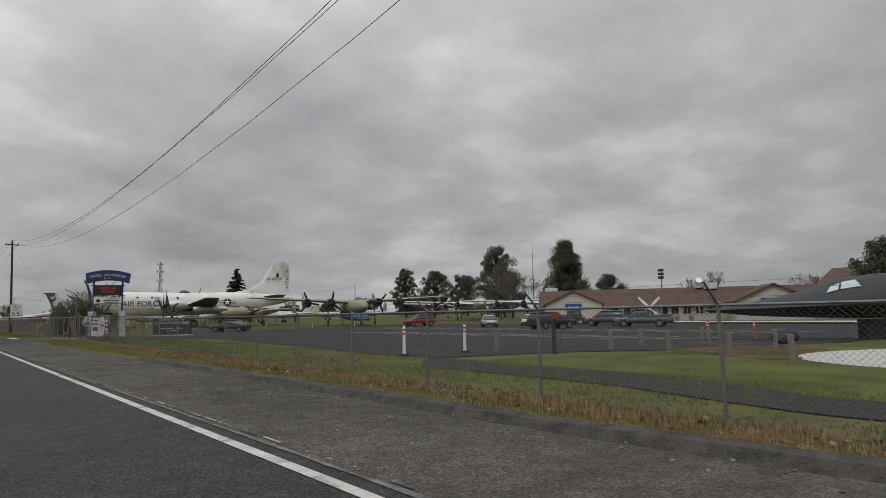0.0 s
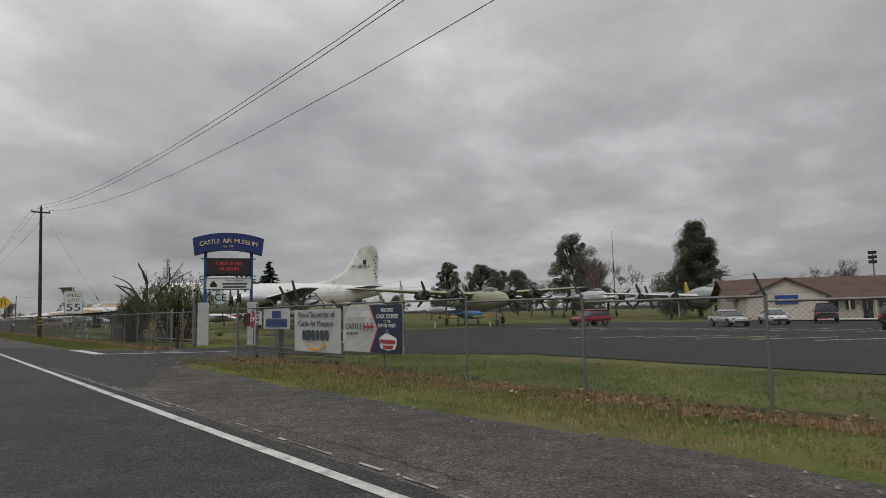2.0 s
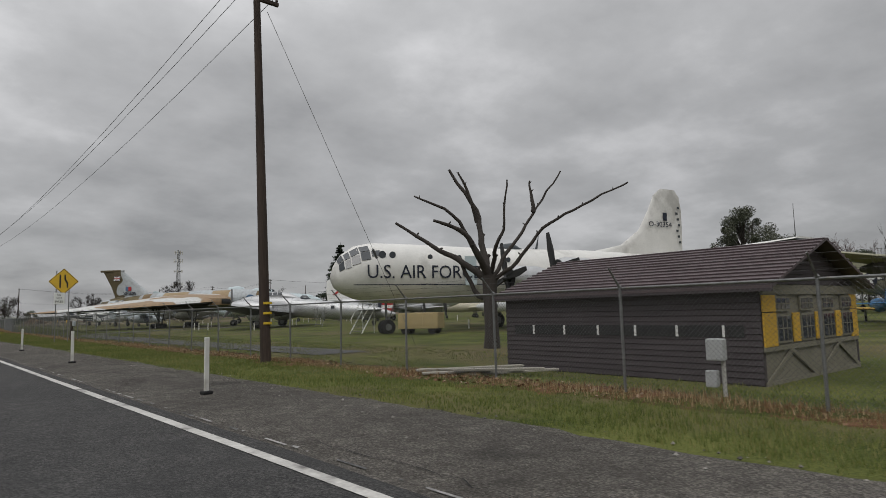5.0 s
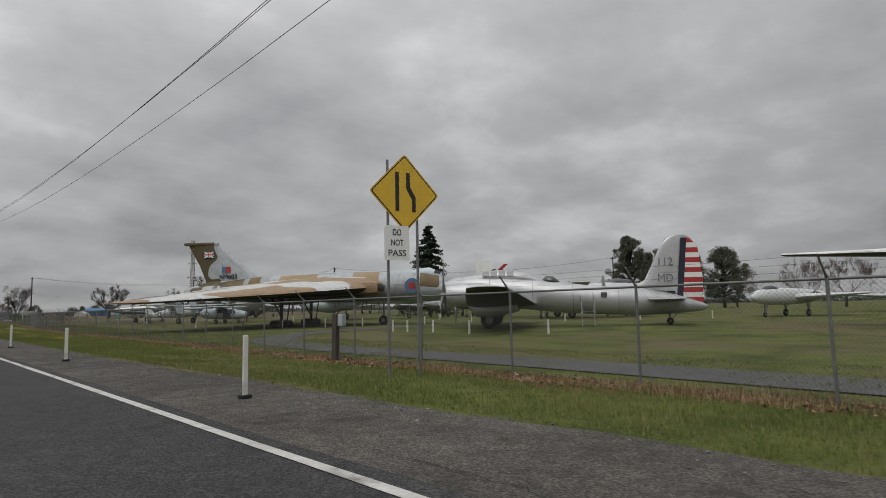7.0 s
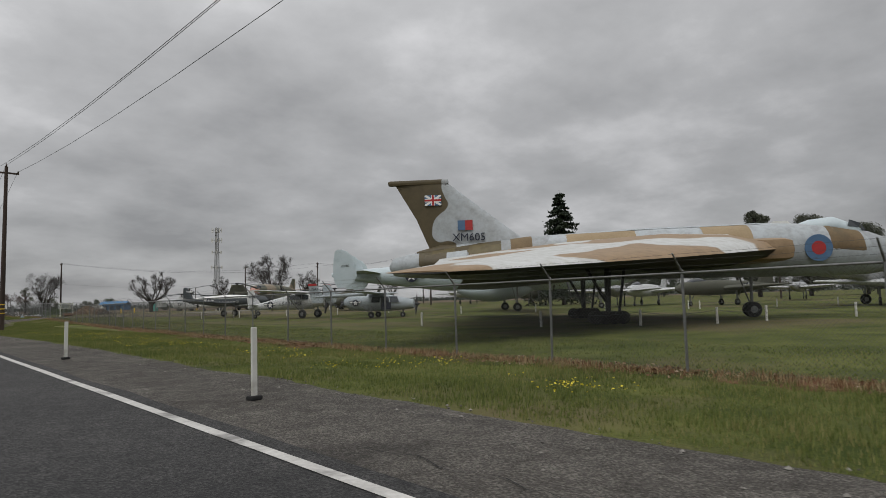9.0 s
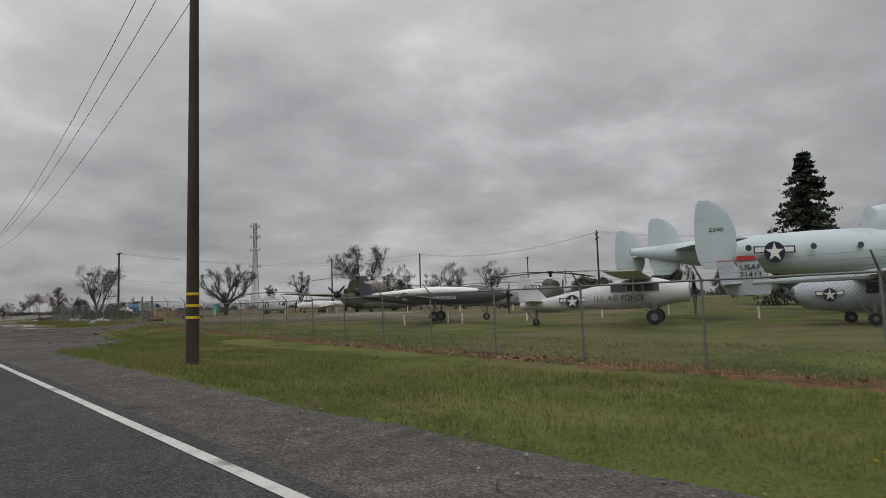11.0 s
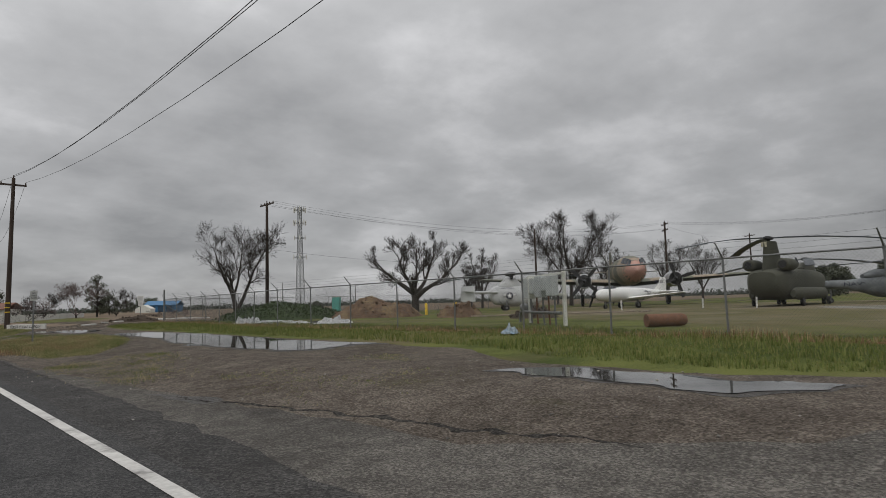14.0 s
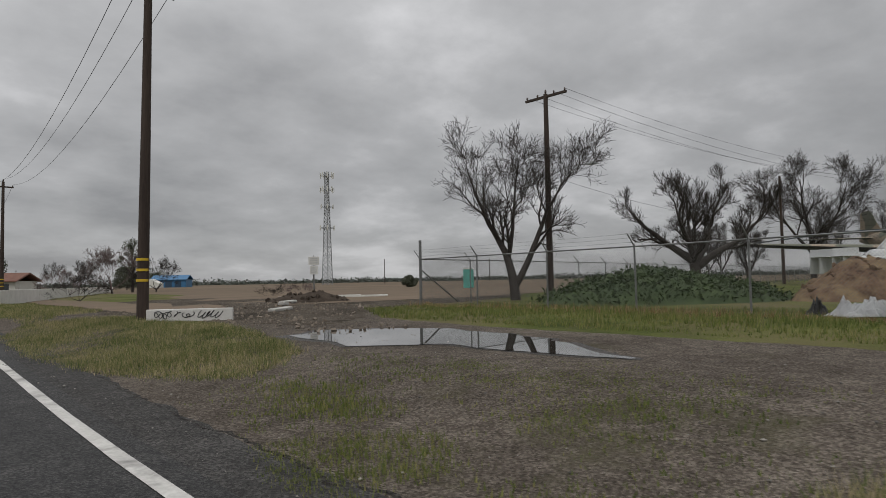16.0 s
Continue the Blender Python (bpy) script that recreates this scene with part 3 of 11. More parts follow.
SILVER = mat("bare_metal", (0.40, 0.405, 0.41), (0.50, 0.505, 0.51), 1.2, 0.42, 0.05, 0.55, fine=9, c3=(0.30, 0.30, 0.30))
KCWHITE = mat("chalky_white", (0.58, 0.575, 0.55), (0.68, 0.67, 0.64), 0.8, 0.5, 0.05, fine=9, c3=(0.42, 0.41, 0.385), c3_at=0.62)
PALEBLUE = mat("pale_blue_grey", (0.40, 0.47, 0.49), (0.47, 0.53, 0.55), 0.8, 0.5, 0.05, fine=9, c3=(0.31, 0.37, 0.39))
NAVYGREY = mat("navy_grey", (0.30, 0.34, 0.36), (0.37, 0.41, 0.43), 0.9, 0.55, 0.05, fine=9, c3=(0.24, 0.27, 0.29))
OLIVE = mat("olive_drab", (0.05, 0.052, 0.035), (0.075, 0.075, 0.055), 0.8, 0.7, 0.1, fine=9)
CREAM = mat("cream_paint", (0.36, 0.33, 0.24), (0.45, 0.42, 0.32), 0.7, 0.6, 0.05, fine=9, c3=(0.30, 0.29, 0.20))
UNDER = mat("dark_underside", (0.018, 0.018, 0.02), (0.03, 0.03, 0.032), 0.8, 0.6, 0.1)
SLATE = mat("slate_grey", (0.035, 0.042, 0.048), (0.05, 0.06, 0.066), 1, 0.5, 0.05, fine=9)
SRBLACK = mat("matt_black_skin", (0.010, 0.012, 0.016), (0.017, 0.019, 0.024), 1, 0.45, 0.05, fine=9)
INSBLUE = mat("insignia_blue", (0.012, 0.016, 0.03), (0.016, 0.02, 0.036), 3, 0.5, 0)
INSRED = mat("insignia_red", (0.38, 0.03, 0.03), (0.32, 0.03, 0.03), 3, 0.5, 0)
FLAGBLUE = mat("faded_blue", (0.06, 0.12, 0.22), (0.08, 0.15, 0.25), 3, 0.5, 0)
VCAMO = camo("tan_grey_camouflage", (0.27, 0.185, 0.105), (0.50, 0.51, 0.50), 0.22, (4.2, 1.1, 0.3), 0.5)
VFUSE = camo("grey_fuselage", (0.30, 0.32, 0.33), (0.37, 0.40, 0.42), 0.3, (1.7, 3.3, 1.0), 0.45)
VFIN = camo("brown_grey_fin", (0.085, 0.065, 0.03), (0.38, 0.41, 0.43), 0.45, (2.0, 0.0, 0.4), 0.5, lean=(0.2, 0, 0, -0.68))
TAILOLIVE = camo("olive_brown_tail", (0.085, 0.066, 0.03), (0.12, 0.095, 0.04), 0.6, (0.5, 2.2, 0.1), 0.5)
C46CAMO = camo("tan_green_camouflage", (0.26, 0.21, 0.15), (0.11, 0.115, 0.08), 0.3, (1, 2, 3), 0.5)


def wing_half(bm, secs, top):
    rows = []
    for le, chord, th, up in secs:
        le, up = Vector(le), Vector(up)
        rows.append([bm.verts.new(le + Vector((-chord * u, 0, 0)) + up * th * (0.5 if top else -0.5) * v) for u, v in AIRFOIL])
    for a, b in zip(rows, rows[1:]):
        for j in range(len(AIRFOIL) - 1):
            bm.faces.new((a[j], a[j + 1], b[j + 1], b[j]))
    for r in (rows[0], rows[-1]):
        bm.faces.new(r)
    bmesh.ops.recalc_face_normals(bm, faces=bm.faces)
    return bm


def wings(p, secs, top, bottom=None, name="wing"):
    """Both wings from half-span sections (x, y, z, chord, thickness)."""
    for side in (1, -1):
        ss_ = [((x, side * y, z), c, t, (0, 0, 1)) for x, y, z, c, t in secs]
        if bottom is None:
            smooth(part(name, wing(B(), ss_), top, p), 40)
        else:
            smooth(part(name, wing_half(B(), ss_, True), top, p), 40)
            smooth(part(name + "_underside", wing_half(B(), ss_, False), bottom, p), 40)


def fin(p, secs, material, y=0.0, name="fin"):
    """An upright fin from (x of leading edge, z, chord, thickness) sections."""
    return smooth(part(name, wing(B(), [((x, y, z), c, t, (0, 1, 0)) for x, z, c, t in secs]), material, p), 40)


def fuselage(p, secs, material, n=24, name="fuselage", label="", pw=2.0):
    return smooth(part(name, loft(B(), secs, n, pw), material, p, label), 50)


def propeller(p, x, y, z, r, blades=3, material=None, phase=20, hub=0.22):
    bm = B()
    for k in range(blades):
        a = radians(phase + 360 * k / blades)
        d = Vector((0, math.cos(a), math.sin(a)))
        t = d.cross(Vector((1, 0, 0)))
        w = 0.085 * r
        lo, mid, hi = [Vector((x, y, z)) + d * r * f for f in (0.08, 0.55, 1.0)]
        ring = []
        for q, ww, th in ((lo, w * 0.5, 0.07), (mid, w * 1.1, 0.035), (hi, w * 0.65, 0.015)):
            ring.append([bm.verts.new(q + t * ww + Vector((th, 0, 0))), bm.verts.new(q - t * ww + Vector((th * 2, 0, 0))), bm.verts.new(q - t * ww - Vector((th, 0, 0))), bm.verts.new(q + t * ww - Vector((th * 2, 0, 0)))])
        for a0, b0 in zip(ring, ring[1:]):
            for j in range(4):
                bm.faces.new((a0[j], a0[(j + 1) % 4], b0[(j + 1) % 4], b0[j]))
        bm.faces.new(ring[-1])
    loft(bm, [(x - 0.25, y, z, hub, hub), (x + 0.1, y, z, hub * 0.9, hub * 0.9), (x + 0.35, y, z, 0.03, 0.03)], 10)
    part("propeller", bm, material or BLACK, p)


def nacelle(p, x, y, z, r, length, material, blades=3, prop_r=1.7, phase=20, prop_mat=None):
    smooth(part("engine_nacelle", loft(B(), [(x, y, z, r * 0.86, r * 0.86), (x - 0.12 * length, y, z, r, r), (x - 0.5 * length, y, z, r * 0.95, r * 0.95), (x - length, y, z - 0.05, r * 0.25, r * 0.25)], 16), material, p))
    # thin black disc: the dark inside of the cowl as plain colour, no hollow
    part("cowl_opening", loft(B(), [(x + 0.01, y, z, r * 0.8, r * 0.8), (x + 0.03, y, z, r * 0.7, r * 0.7)], 16), BLACK, p)
    if blades:
        propeller(p, x + 0.25, y, z, prop_r, blades, prop_mat, phase)


def gear(p, x, y, r, top, w=0.25, pair=False):
    bm = B()
    tube(bm, [(x, y, r), (x + 0.05, y, top)], 0.07 + 0.03 * r, 8)
    tube(bm, [(x, y, r * 1.1), (x - 0.7, y, top)], 0.04, 6)
    part("landing_gear", bm, STEEL, p)
    for yy in ((y - w * 0.8, y + w * 0.8) if pair else (y,)):
        t = part("wheel", tube(B(), [(x, yy - w / 2, r), (x, yy - w / 2.6, r), (x, yy + w / 2.6, r), (x, yy + w / 2, r)], [r * 0.86, r, r, r * 0.86], 16), RUBBER, p)
        smooth(t, 40)
        part("hub", tube(B(), [(x, yy - w / 2 - 0.012, r), (x, yy + w / 2 + 0.012, r)], r * 0.45, 12), STEEL, p)


def side_m(x, y, z, side):
    if side > 0:
        return Matrix(((-1, 0, 0, x), (0, 0, 1, y), (0, 1, 0, z), (0, 0, 0, 1)))
    return Matrix(((1, 0, 0, x), (0, 0, -1, y), (0, 1, 0, z), (0, 0, 0, 1)))


def side_text(p, body, size, x, y, z, side, material=None, width=None):
    return text(body, size, side_m(x, y, z, side), material or INSBLUE, p, width=width, depth=0.006)


def flat(p, name, pts, m, material, depth=0.006):
    """A thin painted shape on the xy plane of m."""
    bm = B()
    plate(bm, [(*q, 0) for q in pts], depth, (0, 0, 1))
    o = part(name, bm, material, p)
    o.matrix_basis = m
    return o


def disc(r, n=28, c=(0, 0)):
    return [(c[0] + r * math.cos(2 * math.pi * k / n), c[1] + r * math.sin(2 * math.pi * k / n)) for k in range(n)]


def insignia(p, x, y, z, side, r):
    m = side_m(x, y, z, side)
    flat(p, "insignia_border", [(-2.15 * r, -0.1 * r), (2.15 * r, -0.1 * r), (2.15 * r, 0.62 * r), (-2.15 * r, 0.62 * r)], m, INSBLUE, 0.004)
    flat(p, "insignia_bar", [(-2.0 * r, 0.02 * r), (2.0 * r, 0.02 * r), (2.0 * r, 0.5 * r), (-2.0 * r, 0.5 * r)], m, WHITE, 0.008)
    flat(p, "insignia_disc", disc(1.08 * r), m, INSBLUE, 0.012)
    flat(p, "insignia_star", [((r if k % 2 == 0 else 0.38 * r) * math.sin(k * math.pi / 5), (r if k % 2 == 0 else 0.38 * r) * math.cos(k * math.pi / 5)) for k in range(10)], m, WHITE, 0.018)


def panes(p, quads, side_y=None, material=None):
    """Window panes as thin plates from corner points."""
    for q in quads:
        pts = [Vector(v) for v in q]
        nrm = (pts[1] - pts[0]).cross(pts[-1] - pts[0]).normalized()
        part("window", plate(B(), pts, 0.03, nrm), material or DGLASS, p)


def plane_at(label, x, y, heading, name="aircraft", dz=0.0, category="aircraft"):
    return thing(name, label, category, pose(x, y, ground_z(x, y) + dz, 0, 0, heading), group="parked aircraft")


CAMOBROWN = mat("camouflage_brown", (0.115, 0.078, 0.040), (0.17, 0.118, 0.06), 0.8, 0.75, 0.05, fine=9, c3=(0.09, 0.075, 0.045))
CAMOTAN = mat("camouflage_tan", (0.25, 0.185, 0.105), (0.31, 0.235, 0.14), 0.8, 0.75, 0.05, fine=9, c3=(0.2, 0.15, 0.09))


def bogie(p, x, y, top):
    """A heavy leg with eight small wheels."""
    bm = B()
    tube(bm, [(x, y, 0.5), (x + 0.05, y, top)], [0.14, 0.17], 10)
    tube(bm, [(x + 0.5, y, 0.45), (x + 0.9, y, top)], 0.07, 6)
    tube(bm, [(x - 0.1, y, 1.1), (x - 1.1, y, top)], 0.08, 6)
    tube(bm, [(x, y - 0.1, 1.3), (x + 0.1, y - 0.9, top)], 0.06, 6)
    box(bm, (x, y, 0.42), (1.5, 0.2, 0.18), None, 0.03)
    part("landing_gear", bm, BLACK, p)
    for dx in (-0.62, -0.2, 0.22, 0.64):
        for dy in (-0.3, 0.3):
            smooth(part("wheel", tube(B(), [(x + dx, y + dy - 0.11, 0.32), (x + dx, y + dy - 0.08, 0.32), (x + dx, y + dy + 0.08, 0.32), (x + dx, y + dy + 0.11, 0.32)], [0.27, 0.32, 0.32, 0.27], 14), RUBBER, p), 40)


MIDLETTER = mat("worn_grey_lettering", (0.13, 0.135, 0.14), (0.18, 0.185, 0.19), 3, 0.6, 0)
PALELETTER = mat("faded_lettering", (0.27, 0.32, 0.34), (0.33, 0.38, 0.4), 3, 0.6, 0)
DULLRED = mat("faded_red_cover", (0.085, 0.022, 0.018), (0.13, 0.035, 0.028), 3, 0.8, 0.1)


def vulcan():
    f = radians(-47)
    ox, oy = 21.96 - 0.3 * math.cos(f), 191.28 - 0.3 * math.sin(f)
    p = plane_at("delta-wing jet bomber in worn tan, grey and brown camouflage on grass", ox, oy, -47, "jet_bomber")
    VBODY = [(0.0, 0, 3.3, 0.12, 0.12), (0.25, 0, 3.3, 0.5, 0.5), (1.2, 0, 3.35, 0.68, 0.68), (4, 0, 3.45, 0.95, 0.95), (8, 0, 3.55, 1.25, 1.25), (15, 0, 3.6, 1.5, 1.4), (21.2, 0, 3.6, 1.5, 1.45), (23.8, 0, 3.5, 1.4, 1.4), (25.9, 0, 3.3, 1.15, 1.15), (27.5, 0, 3.1, 0.72, 0.72), (28.6, 0, 2.98, 0.3, 0.3), (29.0, 0, 2.95, 0.05, 0.05)]
    fuselage(p, VBODY, VFUSE, 28)
    fuselage(p, [(22.0, 0, 4.75, 0.2, 0.05), (23.0, 0, 4.75, 0.6, 0.42), (24.2, 0, 4.7, 0.72, 0.6), (25.2, 0, 4.4, 0.6, 0.5), (26.1, 0, 4.05, 0.25, 0.2)], PALEBLUE, 16, "canopy")
    panes(p, [((24.7, s * 0.64, 4.72), (25.3, s * 0.54, 4.62), (25.4, s * 0.52, 4.85), (24.85, s * 0.52, 5.05)) for s in (1, -1)] + [((25.42, s * 0.5, 4.55), (25.8, s * 0.3, 4.4), (25.7, s * 0.2, 4.6), (25.48, s * 0.45, 4.8)) for s in (1, -1)])
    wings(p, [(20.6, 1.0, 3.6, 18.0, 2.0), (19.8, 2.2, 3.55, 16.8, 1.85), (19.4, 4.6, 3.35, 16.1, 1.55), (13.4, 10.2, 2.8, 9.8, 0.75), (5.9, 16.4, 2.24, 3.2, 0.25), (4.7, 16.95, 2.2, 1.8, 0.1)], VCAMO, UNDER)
    for s in (1, -1):
        bm = B()
        box(bm, (18.9, s * 3.2, 3.35), (2.6, 3.1, 1.1), None, 0.45)
        smooth(part("intake", bm, VCAMO, p))
        # solid black block stands in for the shade inside the intake
        bm = B()
        box(bm, (20.0, s * 3.2, 3.35), (0.5, 2.7, 0.75), None, 0.3)
        part("intake_opening", bm, BLACK, p)
        for k in (1.75, 3.0):
            smooth(part("jet_pipe", loft(B(), [(4.6, s * k, 3.3, 0.62, 0.62), (2.9, s * k, 3.25, 0.52, 0.52), (2.4, s * k, 3.25, 0.46, 0.46)], 18), VFIN, p))
            part("pipe_cover", loft(B(), [(2.5, s * k, 3.25, 0.34, 0.34), (2.39, s * k, 3.25, 0.34, 0.34)], 18), DULLRED, p)
        bogie(p, 11.4, s * 4.4, 3.0)
    gear(p, 19.8, 0, 0.42, 2.6, 0.24, True)
    fin(p, [(8.4, 4.1, 6.0, 0.55), (6.0, 6.0, 4.4, 0.4), (3.45, 8.05, 3.05, 0.28)], VFIN)
    bm = B()
    box(bm, (1.75, 0, 8.13), (3.5, 0.36, 0.3), None, 0.12)
    smooth(part("fin_cap", bm, VFIN, p))
    fuselage(p, [(1.6, 0, 4.05, 0.3, 0.1), (3.0, 0, 4.15, 0.42, 0.35), (5.5, 0, 4.3, 0.4, 0.25), (7.5, 0, 4.5, 0.2, 0.1)], VFIN, 14, "tail_fairing")
    # flag, flash and serial on both sides of the fin; roundels on the fuselage
    for s in (1, -1):
        m = side_m(2.6, s * 0.19, 7.05, s)
        W, H = 0.95, 0.6
        flat(p, "flag_field", [(-W / 2, -H / 2), (W / 2, -H / 2), (W / 2, H / 2), (-W / 2, H / 2)], m, FLAGBLUE, 0.03)
        for sx in (1, -1):
            flat(p, "flag_diagonal", [(-W / 2, -sx * (H / 2)), (-W / 2 + 0.12, -sx * H / 2), (W / 2, sx * (H / 2) - sx * 0.07), (W / 2, sx * H / 2), (W / 2 - 0.12, sx * H / 2), (-W / 2, -sx * H / 2 + sx * 0.07)], m, WHITE, 0.034 + 0.001 * sx)
        flat(p, "flag_cross", [(-W / 2, -0.1), (-0.1, -0.1), (-0.1, -H / 2), (0.1, -H / 2), (0.1, -0.1), (W / 2, -0.1), (W / 2, 0.1), (0.1, 0.1), (0.1, H / 2), (-0.1, H / 2), (-0.1, 0.1), (-W / 2, 0.1)], m, WHITE, 0.038)
        flat(p, "flag_cross_red", [(-W / 2, -0.055), (-0.055, -0.055), (-0.055, -H / 2), (0.055, -H / 2), (0.055, -0.055), (W / 2, -0.055), (W / 2, 0.055), (0.055, 0.055), (0.055, H / 2), (-0.055, H / 2), (-0.055, 0.055), (-W / 2, 0.055)], m, INSRED, 0.043)
        m = side_m(4.4, s * 0.25, 5.55, s)
        a, b = (FLAGBLUE, INSRED) if s < 0 else (INSRED, FLAGBLUE)
        flat(p, "fin_flash", [(-0.42, -0.28), (0, -0.28), (0, 0.28), (-0.42, 0.28)], m, a, 0.05)
        flat(p, "fin_flash", [(0, -0.28), (0.42, -0.28), (0.42, 0.28), (0, 0.28)], m, b, 0.05)
        text("XM605", 0.62, side_m(4.6, s * 0.3, 4.85, s), INSBLUE, p, width=1.85, depth=0.03)
        m = side_m(22.75, s * 1.47, 3.55, s)
        flat(p, "roundel", disc(0.7), m, FLAGBLUE, 0.02)
        flat(p, "roundel_centre", disc(0.36), m, INSRED, 0.03)
    # camouflage bands across the upper body
    for x0, x1, mt, low in ((1.35, 6.8, TAILOLIVE, 0.9), (6.8, 8.2, CAMOBROWN, 0.2), (9.6, 14.0, CAMOTAN, 0.2), (16.9, 19.8, CAMOTAN, 0.2), (23.3, 25.4, CAMOBROWN, 0.3)):
        secs = []
        for k in range(7):
            x = x0 + (x1 - x0) * k / 6
            for a0, a1 in zip(VBODY, VBODY[1:]):
                if a0[0] <= x <= a1[0]:
                    u = (x - a0[0]) / (a1[0] - a0[0])
                    g = 0.012 if 0 < k < 6 else -0.01
                    secs.append((x, 0, a0[2] + (a1[2] - a0[2]) * u, a0[3] + (a1[3] - a0[3]) * u + g, a0[4] + (a1[4] - a0[4]) * u + g, (a0[4] + (a1[4] - a0[4]) * u + g) * low))
        fuselage(p, secs, mt, 28, "camouflage_band")
    # anti-glare spine stripe and fuel grime
    fuselage(p, [(9, 0, 4.75, 0.35, 0.08), (14, 0, 4.92, 0.5, 0.12), (20, 0, 4.98, 0.5, 0.1), (22, 0, 4.95, 0.25, 0.06)], VFIN, 12, "spine_fairing")


vulcan()


def tanker():
    h = radians(165)
    c, s_ = math.cos(h), math.sin(h)
    p = plane_at("large white four-engined propeller tanker with black lettering", 49.8 - 2.2 * c, 119.9 - 2.2 * s_, 165, "tanker_aircraft")
    S = [(0.0, 0, 4.9, 0.2, 0.25), (0.8, 0, 4.8, 0.55, 0.65), (3.5, 0, 4.6, 0.95, 1.05, 1.0), (8, 0, 4.4, 1.4, 1.5, 1.5), (12, 0, 4.3, 1.65, 1.7, 2.05), (20, 0, 4.2, 1.68, 1.75, 2.2), (27.2, 0, 4.25, 1.7, 1.85, 2.2), (29.3, 0, 4.25, 1.66, 1.85, 2.1), (30.5, 0, 4.15, 1.48, 1.7, 1.75), (31.3, 0, 4.0, 1.12, 1.3, 1.25), (31.75, 0, 3.85, 0.7, 0.8, 0.75), (31.95, 0, 3.8, 0.3, 0.3)]
    fuselage(p, S, KCWHITE, 32)
    # glazed nose
    def skin(x, a):
        for (x0, _, z0, w0, u0, *d0), (x1, _, z1, w1, u1, *d1) in zip(S, S[1:]):
            if x0 <= x <= x1:
                u = (x - x0) / (x1 - x0)
                return Vector((x, (w0 + (w1 - w0) * u) * math.cos(a) * 1.012, z0 + (z1 - z0) * u + (u0 + (u1 - u0) * u) * math.sin(a) * 1.012))
    for sd in (0, 1):
        for x0, x1, rows in ((29.75, 30.35, ((22, 42), (44, 62))), (30.42, 30.92, ((16, 38), (41, 64))), (30.98, 31.3, ((12, 36), (40, 66))), (31.35, 31.62, ((14, 44), (48, 82))), (29.1, 29.65, ((28, 42),))):
            for lo, hi in rows:
                q = []
                for x, a in ((x0, lo), (x1, lo), (x1, hi), (x0, hi)):
                    a = radians(a if not sd else 180 - a)
                    q.append(skin(x, a))
                nrm = (q[1] - q[0]).cross(q[3] - q[0]).normalized()
                out = Vector((0.3, q[0].y, q[0].z - 4.2))
                part("window", plate(B(), q, 0.03, nrm if nrm.dot(out) > 0 else -nrm), DGLASS, p)
    for s in (1, -1):
        for x, z, w in ((29.0, 5.2, 0.5), (28.3, 5.2, 0.45), (25.6, 5.1, 0.36), (23.4, 5.1, 0.36), (19.5, 5.0, 0.36), (14, 4.9, 0.32)):
            flat(p, "window", disc(w / 2, 12), side_m(x, s * (1.5 if z > 5 else 1.58), z, s), DGLASS, 0.05)
        flat(p, "door_outline", [(-0.45, -1), (0.45, -1), (0.45, 1), (-0.45, 1)], side_m(22.6, s * 1.675, 4.2, s), MATS["pale_blue_grey"], 0.012)
        side_text(p, "U.S. AIR FORCE", 1.25, 26.0, s * 1.71, 4.05, s, width=8.2)
        flat(p, "belly_stripe", [(-12, -0.03), (12, -0.03), (12, 0.03), (-12, 0.03)], side_m(19, s * 1.66, 3.25, s), INSBLUE, 0.012)
        insignia(p, 11.5, s * 1.66, 4.2, s, 0.6)
        side_text(p, "O-30354", 0.62, 3.3, s * 0.27, 8.35, s, width=2.6)
        flat(p, "fin_crest", [(-0.22, -0.35), (0.22, -0.35), (0.22, 0.35), (-0.22, 0.35)], side_m(2.7, s * 0.24, 9.05, s), INSBLUE, 0.02)
        for k in range(7):
            flat(p, "fin_marking", [(-0.12, -0.1), (0.12, -0.1), (0.12, 0.1), (-0.12, 0.1)], side_m(0.95 + 0.12 * (k % 3), s * 0.12, 6.9 + 0.5 * k, s), SLATE, 0.02)
        for y in (4.7, 9.4):
            nacelle(p, 21.4 - 0.35 * (y > 6), s * y, 3.35 + 0.03 * y, 0.85, 4.4, SILVER, 4, 2.4, 12)
        smooth(part("jet_pod", loft(B(), [(17.6, s * 14, 2.9, 0.35, 0.35), (16.9, s * 14, 2.9, 0.5, 0.5), (13.5, s * 14, 2.9, 0.45, 0.45), (12.6, s * 14, 2.9, 0.25, 0.25)], 16), SILVER, p))
        gear(p, 17.0, s * 4.7, 0.65, 3.2, 0.4, True)
    gear(p, 28.2, 0, 0.5, 2.4, 0.3, True)
    # slate undersides: shade put into the colour beneath the white skin
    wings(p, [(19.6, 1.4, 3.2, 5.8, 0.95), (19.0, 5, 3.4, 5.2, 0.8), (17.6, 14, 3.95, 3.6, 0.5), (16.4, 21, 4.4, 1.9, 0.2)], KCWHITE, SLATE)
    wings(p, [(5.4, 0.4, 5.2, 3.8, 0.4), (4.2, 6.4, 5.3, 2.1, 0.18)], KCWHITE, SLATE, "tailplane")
    fin(p, [(11.5, 5.75, 10.9, 0.3), (7.6, 6.5, 7.0, 0.4), (5.6, 7.8, 5.05, 0.42), (4.4, 9.6, 3.9, 0.34), (3.7, 10.9, 3.0, 0.24), (2.9, 11.5, 1.7, 0.12)], KCWHITE)
